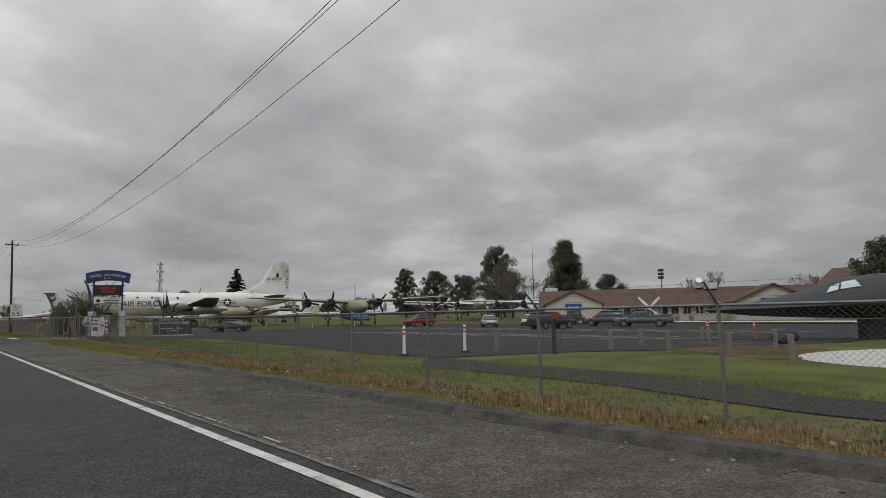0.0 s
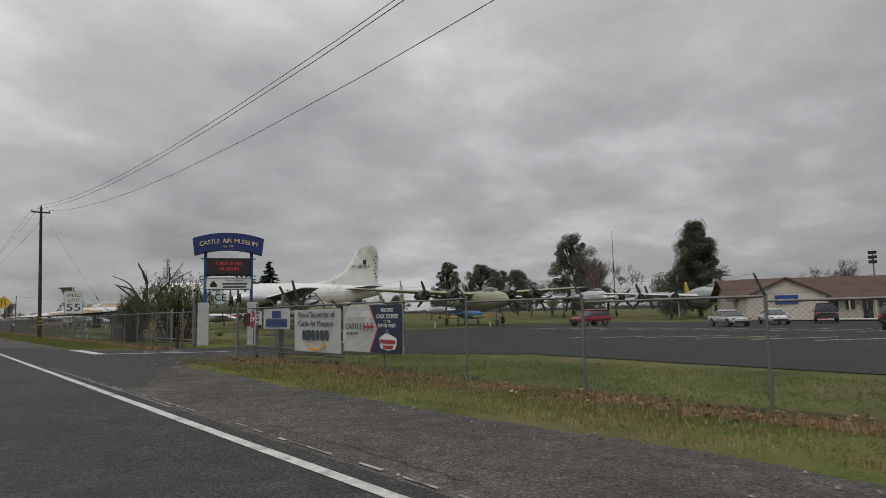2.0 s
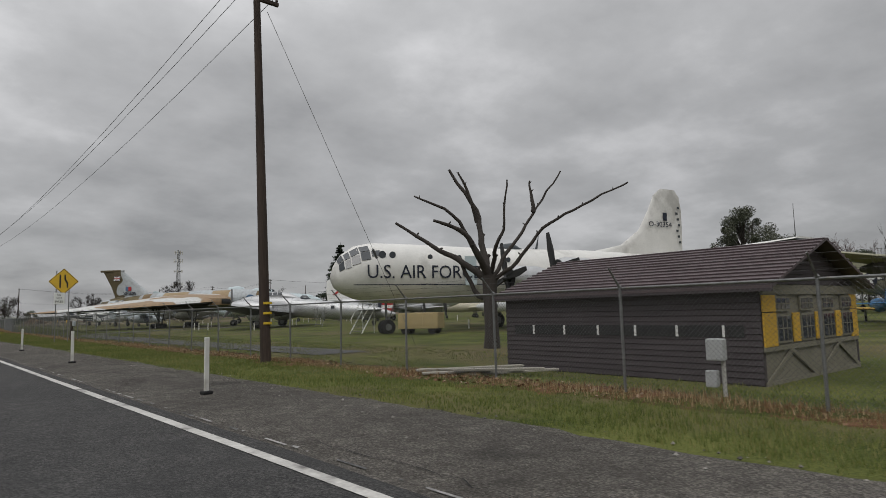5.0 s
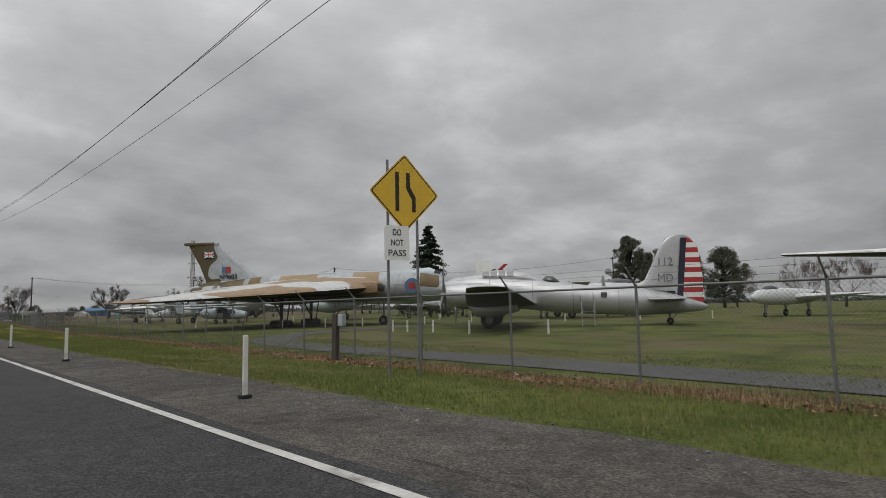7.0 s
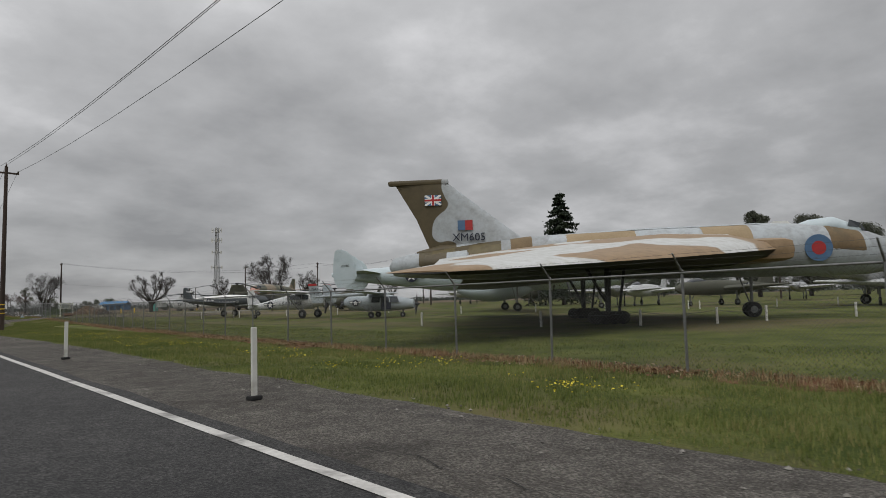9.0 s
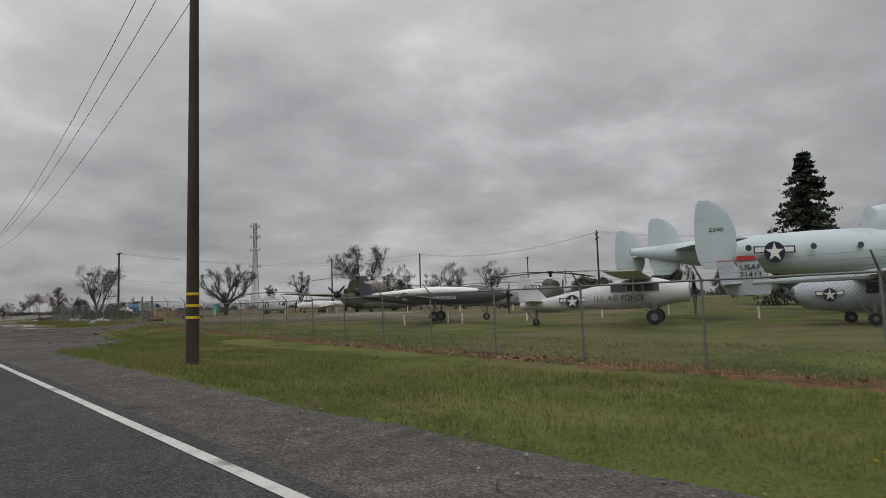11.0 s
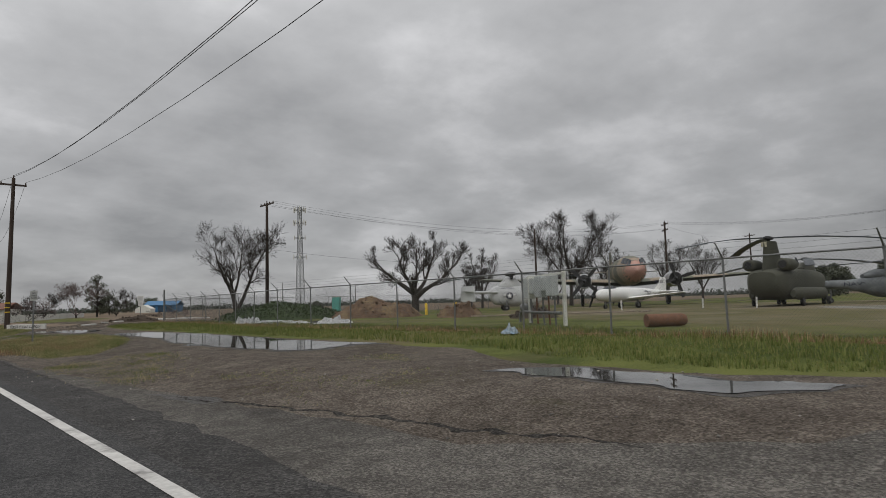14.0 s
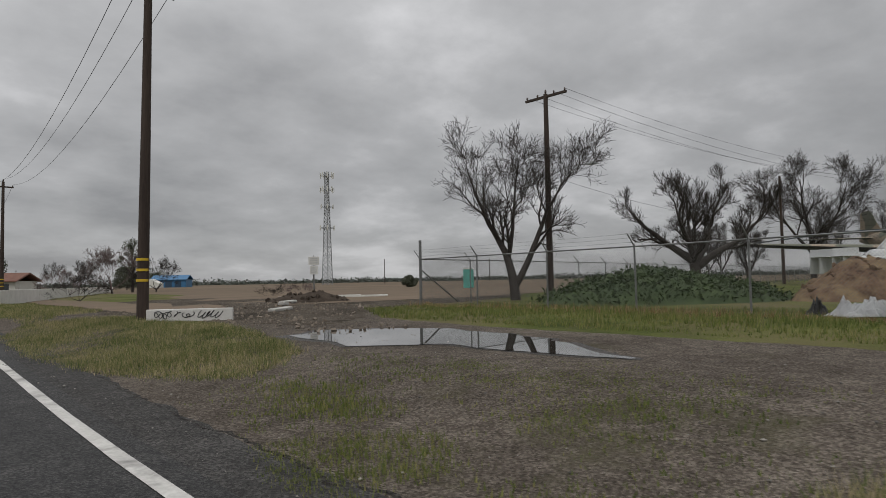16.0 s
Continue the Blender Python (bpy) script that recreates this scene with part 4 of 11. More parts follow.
    fuselage(p, [(17.4, 0, 5.85, 0.4, 0.1), (18.2, 0, 5.9, 0.55, 0.5), (18.9, 0, 5.9, 0.4, 0.42), (19.4, 0, 5.85, 0.15, 0.1)], SLATE, 14, "dome")
    part("mast_aerial", tube(B(), [(16.0, 0, 5.8), (15.7, 0, 7.0)], [0.12, 0.02], 6), SLATE, p)


tanker()


def generic(label, x, y, heading, L, r, z, mat_body, span, chord, wing_z, wing_x, tail="single", tail_h=3.0, engines=(), er=0.6, blades=3, pr=1.6, fin_mat=None, sweep=0.8, dihedral=0.05, gear_r=0.45, nose_mat=None, canopy=True, name="aircraft", under=None, tip=0.45, wing_mat=None, eng_mat=None, taildragger=False, upto=None, dz=0.0, fin_k=1.0):
    """An aeroplane from its main measures: length, body radius and height, span, tail."""
    p = plane_at(label, x, y, heading, name, dz)
    fuselage(p, [(0, 0, z + 0.25 * r, r * 0.1, r * 0.12), (0.12 * L, 0, z + 0.15 * r, r * 0.4, r * 0.45), (0.35 * L, 0, z, r * 0.82, r * 0.88), (0.6 * L, 0, z, r, r), (0.82 * L, 0, z, r * 0.95, r * 0.97), (0.93 * L, 0, z - 0.05 * r, r * 0.72, r * 0.75), (0.985 * L, 0, z - 0.1 * r, r * 0.36, r * 0.36), (L, 0, z - 0.12 * r, 0.05, 0.05)], mat_body, 20)
    if nose_mat:
        fuselage(p, [(0.925 * L, 0, z - 0.05 * r, r * 0.75, r * 0.78), (0.985 * L, 0, z - 0.1 * r, r * 0.38, r * 0.38), (1.004 * L, 0, z - 0.12 * r, 0.06, 0.06)], nose_mat, 16, "nose")
    if canopy:
        fuselage(p, [(0.7 * L, 0, z + 0.8 * r, r * 0.35, r * 0.15), (0.77 * L, 0, z + 0.8 * r, r * 0.5, r * 0.5), (0.84 * L, 0, z + 0.72 * r, r * 0.48, r * 0.45), (0.9 * L, 0, z + 0.5 * r, r * 0.25, r * 0.15)], DGLASS, 14, "canopy")
    h = span / 2
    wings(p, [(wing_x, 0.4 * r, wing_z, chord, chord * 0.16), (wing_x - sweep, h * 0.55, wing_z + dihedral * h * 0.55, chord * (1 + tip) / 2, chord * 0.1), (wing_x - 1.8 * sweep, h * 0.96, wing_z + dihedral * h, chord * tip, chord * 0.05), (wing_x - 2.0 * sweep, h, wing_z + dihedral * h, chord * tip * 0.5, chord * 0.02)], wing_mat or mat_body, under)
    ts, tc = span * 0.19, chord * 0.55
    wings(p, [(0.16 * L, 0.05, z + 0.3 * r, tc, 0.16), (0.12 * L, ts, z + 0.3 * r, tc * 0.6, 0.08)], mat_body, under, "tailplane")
    fm = fin_mat or mat_body
    zt = z + 0.3 * r
    if tail == "single":
        fin(p, [(0.2 * L * fin_k, zt, 0.19 * L * fin_k, 0.2), (0.135 * L * fin_k, zt + 0.45 * (tail_h - zt), 0.135 * L * fin_k, 0.16), (0.09 * L * fin_k, zt + 0.93 * (tail_h - zt), 0.085 * L * fin_k, 0.1), (0.075 * L * fin_k, tail_h, 0.05 * L * fin_k, 0.05)], fm)
    else:
        k = 2 if tail == "twin" else 3
        for q in range(k):
            yy = ts * (2 * q / (k - 1) - 1)
            low, ck = (0.78, 0.72) if k == 3 else (0.35, 1.0)
            zb = zt - low * (tail_h - zt)
            hh = tail_h - zb
            fin(p, [(0.075 * L, zb, 0.04 * L * ck, 0.05), (0.092 * L, zb + 0.12 * hh, 0.075 * L * ck, 0.1), (0.1 * L, zb + 0.3 * hh, 0.092 * L * ck, 0.12), (0.1 * L, zb + 0.55 * hh, 0.092 * L * ck, 0.12), (0.09 * L, zb + 0.8 * hh, 0.075 * L * ck, 0.09), (0.075 * L, zb + 0.94 * hh, 0.05 * L * ck, 0.07), (0.06 * L, tail_h, 0.022 * L * ck, 0.04)], fm, yy)
    for k, (ex, ey, ez) in enumerate(engines):
        nacelle(p, ex, ey, ez, er, 3.2 * er / 0.6, eng_mat or mat_body, blades, pr, 17 + 31 * k)
    if engines:
        sides = sorted({abs(e[1]) for e in engines})
        gy = sides[0] if sides[0] > 0.5 else h * 0.22
    else:
        gy = h * 0.2
    for s in (1, -1):
        gear(p, wing_x - 0.45 * chord, s * gy, gear_r, wing_z, gear_r * 0.5)
    if taildragger:
        gear(p, 0.1 * L, 0, gear_r * 0.4, z, gear_r * 0.25)
    else:
        gear(p, 0.86 * L, 0, gear_r * 0.7, z - 0.5 * r, gear_r * 0.35)
    return p


# olive and cream bomber with twin oval fins facing the car park
OLIVECREAM = mat("faded_olive_cream", (0.20, 0.20, 0.135), (0.29, 0.28, 0.20), 0.5, 0.7, 0.05, fine=8, c3=(0.15, 0.15, 0.10))
p = generic("cream and olive twin-finned four-engined bomber with black propellers", 57.5, 112.5, -108, 20.2, 1.2, 3.0, OLIVECREAM, 33.5, 4.2, 3.75, 13.2, "twin", 5.6, [(14.0, y, 3.65) for y in (7.6, 3.9, -3.9, -7.6)], 0.72, 3, 1.8, sweep=0.5, tip=0.4, name="bomber", eng_mat=OLIVE)
for s in (1, -1):
    insignia(p, 6.5, s * 1.02, 3.1, s, 0.5)
    flat(p, "fin_disc", disc(0.55), side_m(1.5, s * 6.5, 4.7, s), WHITE, 0.02)
    text("B", 0.8, side_m(1.5, s * 6.53, 4.7, s), INSBLUE, p)
p = generic("cream twin-engined bomber with star insignia", 52.5, 126, -150, 16.5, 0.95, 2.4, CREAM, 20.5, 3.2, 2.4, 10.5, "twin", 4.4, [(11.8, 3, 2.3), (11.8, -3, 2.3)], 0.65, 3, 1.7, name="bomber")
for s in (1, -1):
    insignia(p, 5.2, s * 0.82, 2.5, s, 0.55)
BANDY = mat("yellow_fin_tip", (0.5, 0.36, 0.04), (0.45, 0.32, 0.05), 2, 0.6, 0)
# silver heavy bombers beyond the car park
for label, x, y, hd, L, th in (("silver four-engined heavy bomber with a yellow-tipped tail", 122, 146, -140, 30, 9.3), ("silver four-engined heavy bomber with a black-banded tail", 104, 126, -130, 28, 8.6), ("silver bomber with a yellow tail and red propeller hubs", 99, 98, -139, 22, 5.9)):
    p = generic(label, x, y, hd, L, 1.35, 3.4, SILVER, 40 if L > 24 else 31, 4.8, 3.3, L * 0.66, "single", th, [(L * 0.72, yy, 3.2) for yy in (9.5, 4.8, -4.8, -9.5)], 0.75, 4 if L > 24 else 3, 2.2, sweep=0.7, name="bomber", fin_mat=BANDY if L < 24 else None, eng_mat=SILVER)
    if L > 24:
        for s in (1, -1):
            flat(p, "fin_band", [(-1.6, -0.35), (1.6, -0.35), (1.6, 0.35), (-1.6, 0.35)], side_m(2.6, s * 0.16, th - 1.5, s), SLATE, 0.02)
            if L > 29:
                flat(p, "fin_tip", [(-1.1, -0.3), (1.1, -0.3), (0.9, 0.3), (-0.8, 0.3)], side_m(2.2, s * 0.12, th - 0.35, s), BANDY, 0.02)
            insignia(p, 9, s * 1.2, 3.5, s, 0.7)
# silver twin-engined bomber with a striped rudder, resting on its tail wheel
def striped_bomber():
    f = radians(130)
    p = plane_at("silver twin-engined bomber with a red and white striped rudder", 30.3 - 17.6 * math.cos(f), 163.2 - 17.6 * math.sin(f), 130, "bomber")
    fuselage(p, [(-0.95, 0, 1.2, 0.06, 0.08), (-0.5, 0, 1.2, 0.25, 0.32), (0.8, 0, 1.38, 0.48, 0.6), (3.4, 0, 1.6, 0.78, 0.95), (6.8, 0, 1.8, 0.92, 1.0), (9.6, 0, 2.1, 1.0, 1.1), (12.5, 0, 2.5, 1.02, 1.15), (15.0, 0, 2.72, 0.98, 1.05), (16.6, 0, 2.78, 0.8, 0.82), (17.5, 0, 2.8, 0.5, 0.5), (17.95, 0, 2.8, 0.06, 0.06)], SILVER, 24)
    fuselage(p, [(10.4, 0, 3.2, 0.2, 0.1), (11.6, 0, 3.45, 0.6, 0.45), (13.4, 0, 3.6, 0.7, 0.5), (14.4, 0, 3.5, 0.6, 0.45), (15.3, 0, 3.3, 0.3, 0.2)], SILVER, 16, "cockpit")
    fuselage(p, [(9.0, 0, 3.0, 0.2, 0.1), (9.5, 0, 3.15, 0.42, 0.4), (10.0, 0, 3.2, 0.42, 0.4), (10.4, 0, 3.1, 0.2, 0.1)], DGLASS, 12, "dorsal_window")
    # near-black and slate undersides: shade under the bare metal, put into the colour
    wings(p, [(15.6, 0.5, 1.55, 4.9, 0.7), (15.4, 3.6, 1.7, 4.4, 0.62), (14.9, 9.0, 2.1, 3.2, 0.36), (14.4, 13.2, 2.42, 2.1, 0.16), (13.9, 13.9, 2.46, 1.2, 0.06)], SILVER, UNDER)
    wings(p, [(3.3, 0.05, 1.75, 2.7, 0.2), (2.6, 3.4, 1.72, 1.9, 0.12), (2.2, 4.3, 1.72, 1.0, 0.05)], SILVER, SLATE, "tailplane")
    fin(p, [(0.9, 1.25, 1.5, 0.16), (1.2, 2.3, 1.9, 0.2), (4.3, 2.42, 5.0, 0.2), (3.2, 3.1, 3.82, 0.2), (2.55, 4.4, 3.05, 0.16), (2.05, 5.5, 2.4, 0.12), (1.55, 6.02, 1.55, 0.08), (1.0, 6.22, 0.6, 0.04)], SILVER)
    for x, z, ry, rz in ((2.2, 1.49, 0.63, 0.775), (5.1, 1.7, 0.85, 0.975), (8.2, 1.95, 0.96, 1.05), (11.0, 2.3, 1.01, 1.125), (14.0, 2.64, 0.995, 1.09), (16.0, 2.757, 0.868, 0.906)):
        part("panel_seam", loft(B(), [(x - 0.015, 0, z, ry + 0.006, rz + 0.006), (x + 0.015, 0, z, ry + 0.006, rz + 0.006)], 24), STEEL, p)
    hinge = lambda z: 0.78 - 0.1 * (z - 2.0)
    back = lambda z: -0.7 + 0.12 * max(0, z - 3.4) + 0.9 * max(0, z - 5.45)
    for s in (1, -1):
        for k in range(13):
            z0 = 1.5 + 0.345 * k
            z1 = z0 + 0.345
            part("rudder_stripe", plate(B(), [(hinge(z0) - 0.1, s * 0.125, z0), (back(z0) + 0.02, s * 0.05, z0), (back(z1) + 0.02, s * 0.05, z1), (hinge(z1) - 0.1, s * 0.125, z1)], 0.012 * s, (0, 1, 0)), WHITE if k % 2 else INSRED, p)
        part("rudder_band", plate(B(), [(hinge(1.5) - 0.11, s * 0.135, 1.5), (hinge(6.0) - 0.11, s * 0.12, 6.0), (hinge(6.0) + 0.28, s * 0.12, 6.0), (hinge(1.5) + 0.3, s * 0.135, 1.5)], 0.02 * s, (0, 1, 0)), INSBLUE, p)
        for body, x, z, w in (("112", 1.8, 4.33, 0.95), ("MD", 1.8, 3.2, 1.0)):
            side_text(p, body, 0.8, x, s * 0.14, z, s, MIDLETTER, width=w)
        for k in range(4):
            part("window", plate(B(), [(12.3 + 0.58 * k, s * 0.66, 3.62), (12.78 + 0.58 * k, s * 0.66, 3.62), (12.78 + 0.58 * k, s * 0.5, 3.98), (12.3 + 0.58 * k, s * 0.5, 3.98)], 0.05 * s, (0, 1, 0)), DGLASS, p)
        for x in (5.9, 8.6):
            part("window", plate(B(), [(x, s * 0.9, 1.95), (x + 0.42, s * 0.93, 1.95), (x + 0.42, s * 0.86, 2.3), (x, s * 0.83, 2.3)], 0.05 * s, (0, 1, 0)), DGLASS, p)
        nacelle(p, 16.7, s * 3.4, 2.3, 0.82, 4.6, SILVER, 3, 2.1, 90 if s > 0 else 40, STEEL)
        smooth(part("wheel_fairing", loft(B(), [(15.3, s * 3.4, 1.5, 0.1, 0.1), (14.8, s * 3.4, 1.3, 0.5, 0.5), (13.6, s * 3.4, 1.25, 0.52, 0.55), (12.0, s * 3.4, 1.4, 0.2, 0.3)], 16), SILVER, p), 50)
        gear(p, 13.9, s * 3.4, 0.58, 1.4, 0.4)
        part("exhaust", tube(B(), [(14.9, s * 3.4 + s * 0.8, 2.1), (13.9, s * 3.4 + s * 0.84, 2.05)], 0.09, 8), STEEL, p)
    gear(p, 1.6, 0, 0.24, 0.95, 0.14)
    st = thing("boarding_steps", "grey steel boarding steps standing beside the silver bomber", "steps", p.matrix_basis @ Matrix.Translation((7.3, 1.35, 0)))
    for x in (-0.42, 0.42):
        part("rail", tube(B(), [(x, 0.9, 0.0), (x, 0.0, 1.2), (x, -0.05, 2.1)], 0.035, 6), STEEL, st)
        part("hand_rail", tube(B(), [(x, 0.95, 0.9), (x, 0.1, 2.15)], 0.025, 6), STEEL, st)
    for k in range(4):
        bm = B()
        box(bm, (0, 0.72 - 0.19 * k, 0.24 + 0.25 * k), (0.84, 0.2, 0.04))
        part("tread", bm, STEEL, st)


striped_bomber()
# jet with a numbered white fin
p = generic("bare-metal twin-jet bomber with a white numbered fin", 53.2, 182.6, -42, 22, 1.25, 3.0, SILVER, 26, 4.2, 3.1, 12.5, "single", 7.0, [(13.5, 4.6, 2.7), (13.5, -4.6, 2.7)], 0.62, 0, 1, fin_mat=WHITE, name="jet_bomber", taildragger=False)
for s in (1, -1):
    side_text(p, "08", 1.1, 2.7, s * 0.2, 5.6, s, width=1.4)
    flat(p, "fin_stripe", [(-1.4, 1.2), (-0.9, 1.2), (1.5, -1.0), (1.0, -1.0)] if s > 0 else [(1.4, 1.2), (0.9, 1.2), (-1.5, -1.0), (-1.0, -1.0)], side_m(2.6, s * 0.17, 5.4, s), INSRED, 0.02)
    side_text(p, "BE-008", 0.75, 6.2, s * 1.05, 3.1, s, width=3.2)
    insignia(p, 10.2, s * 1.2, 3.1, s, 0.65)
# pale blue patrol aircraft with three fins and a dorsal dome
h = radians(-40)
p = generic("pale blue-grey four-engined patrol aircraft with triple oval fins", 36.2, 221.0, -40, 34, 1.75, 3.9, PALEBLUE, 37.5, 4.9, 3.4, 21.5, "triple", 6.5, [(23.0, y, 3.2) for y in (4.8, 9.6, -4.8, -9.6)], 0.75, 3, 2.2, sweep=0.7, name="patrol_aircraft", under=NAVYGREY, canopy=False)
fuselage(p, [(15.6, 0, 5.4, 0.6, 0.3), (15.9, 0, 5.4, 0.85, 1.5), (17.5, 0, 5.4, 0.9, 1.75), (18.6, 0, 5.4, 0.7, 1.5), (19.2, 0, 5.4, 0.3, 0.6)], PALEBLUE, 18, "radar_dome", pw=2.6)
fuselage(p, [(13.5, 0, 2.4, 0.6, 0.3), (15, 0, 2.3, 1.6, 0.7, 1.0), (17.5, 0, 2.2, 2.1, 0.8, 1.2), (20.5, 0, 2.3, 1.5, 0.7, 0.9), (22, 0, 2.5, 0.4, 0.3)], PALEBLUE, 18, "belly_dome")
for s in (1, -1):
    insignia(p, 8.6, s * 1.5, 4.0, s, 0.62)
    for x in (7, 11, 14, 24, 26.5, 29):
        flat(p, "window", disc(0.2, 10), side_m(x, s * (1.42 if x < 8 else 1.66), 4.3, s), DGLASS, 0.03)
    side_text(p, "U.S. AIR FORCE", 0.8, 20.5, s * 1.74, 4.6, s, PALELETTER, width=7.5)
    side_text(p, "2340", 0.3, 2.3, s * 7.2, 4.9, s, MATS["olive_drab"], width=0.8)


def high_wing(label, x, y, heading, L, span, mat_body, twin_boom=False, code=""):
    p = plane_at(label, x, y, heading, "light_aircraft")
    if twin_boom:
        fuselage(p, [(2.7, 0, 1.35, 0.3, 0.3), (3.2, 0, 1.35, 0.62, 0.62), (4.6, 0, 1.3, 0.72, 0.75), (6.6, 0, 1.25, 0.7, 0.72), (8.2, 0, 1.15, 0.55, 0.5), (8.9, 0, 1.1, 0.4, 0.36), (9.0, 0, 1.1, 0.1, 0.1)], mat_body)
        panes(p, [((5.3 + 0.85 * k, s * 0.72, 1.3), (6.05 + 0.85 * k, s * 0.71, 1.3), (6.05 + 0.75 * k, s * 0.58, 1.78), (5.35 + 0.75 * k, s * 0.6, 1.8)) for s in (1, -1) for k in range(3)])
        wings(p, [(6.5, 0.1, 2.05, 1.55, 0.2), (6.5, span / 4, 2.1, 1.5, 0.18), (6.2, span / 2, 2.2, 1.0, 0.06)], mat_body)
        propeller(p, 9.1, 0, 1.1, 0.95, 2, BLACK, 70, 0.15)
        propeller(p, 2.6, 0, 1.35, 0.95, 2, BLACK, 20, 0.15)
        for s in (1, -1):
            part("boom", tube(B(), [(5.2, s * 1.65, 2.05), (0.6, s * 1.65, 1.9)], [0.16, 0.1], 8), mat_body, p)
            fin(p, [(1.3, 1.4, 0.9, 0.1), (1.4, 1.9, 1.25, 0.12), (0.75, 3.0, 0.75, 0.06)], mat_body, s * 1.65)
            flat(p, "fin_tip", [(-0.4, -0.1), (0.4, -0.1), (0.35, 0.1), (-0.35, 0.1)], side_m(0.4, s * 1.7, 2.95, s), INSRED, 0.02)
            side_text(p, "USAF\n21413", 0.32, 0.55, s * 1.72, 2.4, s, width=0.85)
            gear(p, 5.4, s * 1.1, 0.26, 1.0, 0.16)
            insignia(p, 3.9, s * 0.72, 1.3, s, 0.26)
            flat(p, "rescue_patch", [(-0.45, -0.3), (0.45, -0.3), (0.45, 0.3), (-0.45, 0.3)], side_m(6.6, s * 0.74, 1.0, s), INSBLUE, 0.03)
        part("tailplane", wing(B(), [((0.9, y, 1.9), 0.7, 0.08, (0, 0, 1)) for y in (-1.65, 1.65)]), mat_body, p)
        gear(p, 7.9, 0, 0.22, 0.8, 0.14)
    else:
        fuselage(p, [(0, 0, 1.1, 0.08, 0.15), (1.2, 0, 1.15, 0.25, 0.3), (4.2, 0, 1.45, 0.55, 0.62), (6.0, 0, 1.6, 0.68, 0.8), (7.6, 0, 1.65, 0.66, 0.78), (8.4, 0, 1.65, 0.55, 0.55), (9.1, 0, 1.65, 0.52, 0.52), (9.2, 0, 1.65, 0.2, 0.2)], mat_body)
        panes(p, [((5.2 + 0.85 * k, s * 0.68, 1.75), (5.95 + 0.85 * k, s * 0.68, 1.75), (5.95 + 0.85 * k, s * 0.6, 2.2), (5.2 + 0.85 * k, s * 0.6, 2.2)) for s in (1, -1) for k in range(3)])
        wings(p, [(7.3, 0.1, 2.45, 1.6, 0.22), (7.3, span / 4, 2.5, 1.6, 0.2), (7.25, span / 2, 2.6, 1.5, 0.08)], mat_body)
        wings(p, [(1.4, 0.05, 1.35, 1.1, 0.1), (1.2, 2.2, 1.4, 0.8, 0.06)], mat_body, None, "tailplane")
        fin(p, [(1.9, 1.2, 1.9, 0.14), (1.0, 2.1, 1.15, 0.12), (0.75, 2.75, 0.7, 0.06)], mat_body)
        flat(p, "fin_tip", [(-0.35, -0.12), (0.35, -0.12), (0.3, 0.12), (-0.3, 0.12)], side_m(0.35, 0.07, 2.66, 1), BANDY, 0.02)
        propeller(p, 9.35, 0, 1.65, 1.3, 3, BLACK, 10, 0.2)
        for s in (1, -1):
            part("wing_strut", tube(B(), [(6.4, s * 0.65, 1.0), (6.6, s * 3.0, 2.45)], 0.05, 6), mat_body, p)
            gear(p, 7.4, s * 1.3, 0.4, 1.1, 0.22)
            insignia(p, 3.1, s * 0.5, 1.3, s, 0.34)
            side_text(p, "U.S. AIR FORCE", 0.45, 5.6, s * 0.7, 1.4, s, width=2.6)
            side_text(p, "41707", 0.38, 0.75, s * 0.12, 2.15, s, width=1.05)
        gear(p, 0.9, 0, 0.2, 1.0, 0.12)
    return p


PALEGREY = mat("pale_grey_paint", (0.46, 0.47, 0.47), (0.54, 0.55, 0.55), 1.5, 0.5, 0.05, fine=12, c3=(0.36, 0.37, 0.36))
high_wing("pale grey high-wing utility aircraft with black lettering on grass", 27.6, 223.0, -64, 9.2, 14.6, PALEGREY)
high_wing("light grey twin-boom observation aircraft with struts on grass", 28.6, 211.5, -52, 9.0, 11.6, NAVYGREY, True)
p = generic("dark grey and white propeller trainer with a square fin", 26.3, 237.7, -52, 11.0, 0.6, 1.75, SLATE, 13, 2.4, 1.45, 7.0, "single", 3.45, (), name="trainer_aircraft", taildragger=False, wing_mat=SLATE, fin_k=0.66, gear_r=0.36)
fuselage(p, [(0.9, 0, 2.0, 0.1, 0.1), (3.5, 0, 2.1, 0.44, 0.24), (6, 0, 2.15, 0.56, 0.34), (8.6, 0, 2.1, 0.5, 0.25), (10.2, 0, 1.95, 0.3, 0.1)], WHITE, 16, "upper_body")
propeller(p, 11.05, 0, 1.7, 1.3, 3, BLACK, 40, 0.2)
for s in (1, -1):
    insignia(p, 3.6, s * 0.5, 1.78, s, 0.3)
    side_text(p, "75849", 0.3, 0.85, s * 0.16, 2.95, s, WHITE, width=0.75)
    side_text(p, "U.S. AIR FORCE", 0.3, 6.2, s * 0.61, 1.65, s, WHITE, width=2.4)
# transport with camouflaged top and pink nose facing the road
PINK = mat("faded_red_nose", (0.36, 0.19, 0.15), (0.42, 0.25, 0.2), 2, 0.6, 0.05)
th = radians(219)
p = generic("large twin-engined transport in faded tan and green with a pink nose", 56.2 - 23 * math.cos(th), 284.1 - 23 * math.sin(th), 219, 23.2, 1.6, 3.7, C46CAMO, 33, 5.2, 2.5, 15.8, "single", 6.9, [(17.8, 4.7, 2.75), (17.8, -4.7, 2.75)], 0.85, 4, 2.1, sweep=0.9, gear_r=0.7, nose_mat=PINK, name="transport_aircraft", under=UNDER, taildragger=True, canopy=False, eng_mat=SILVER)
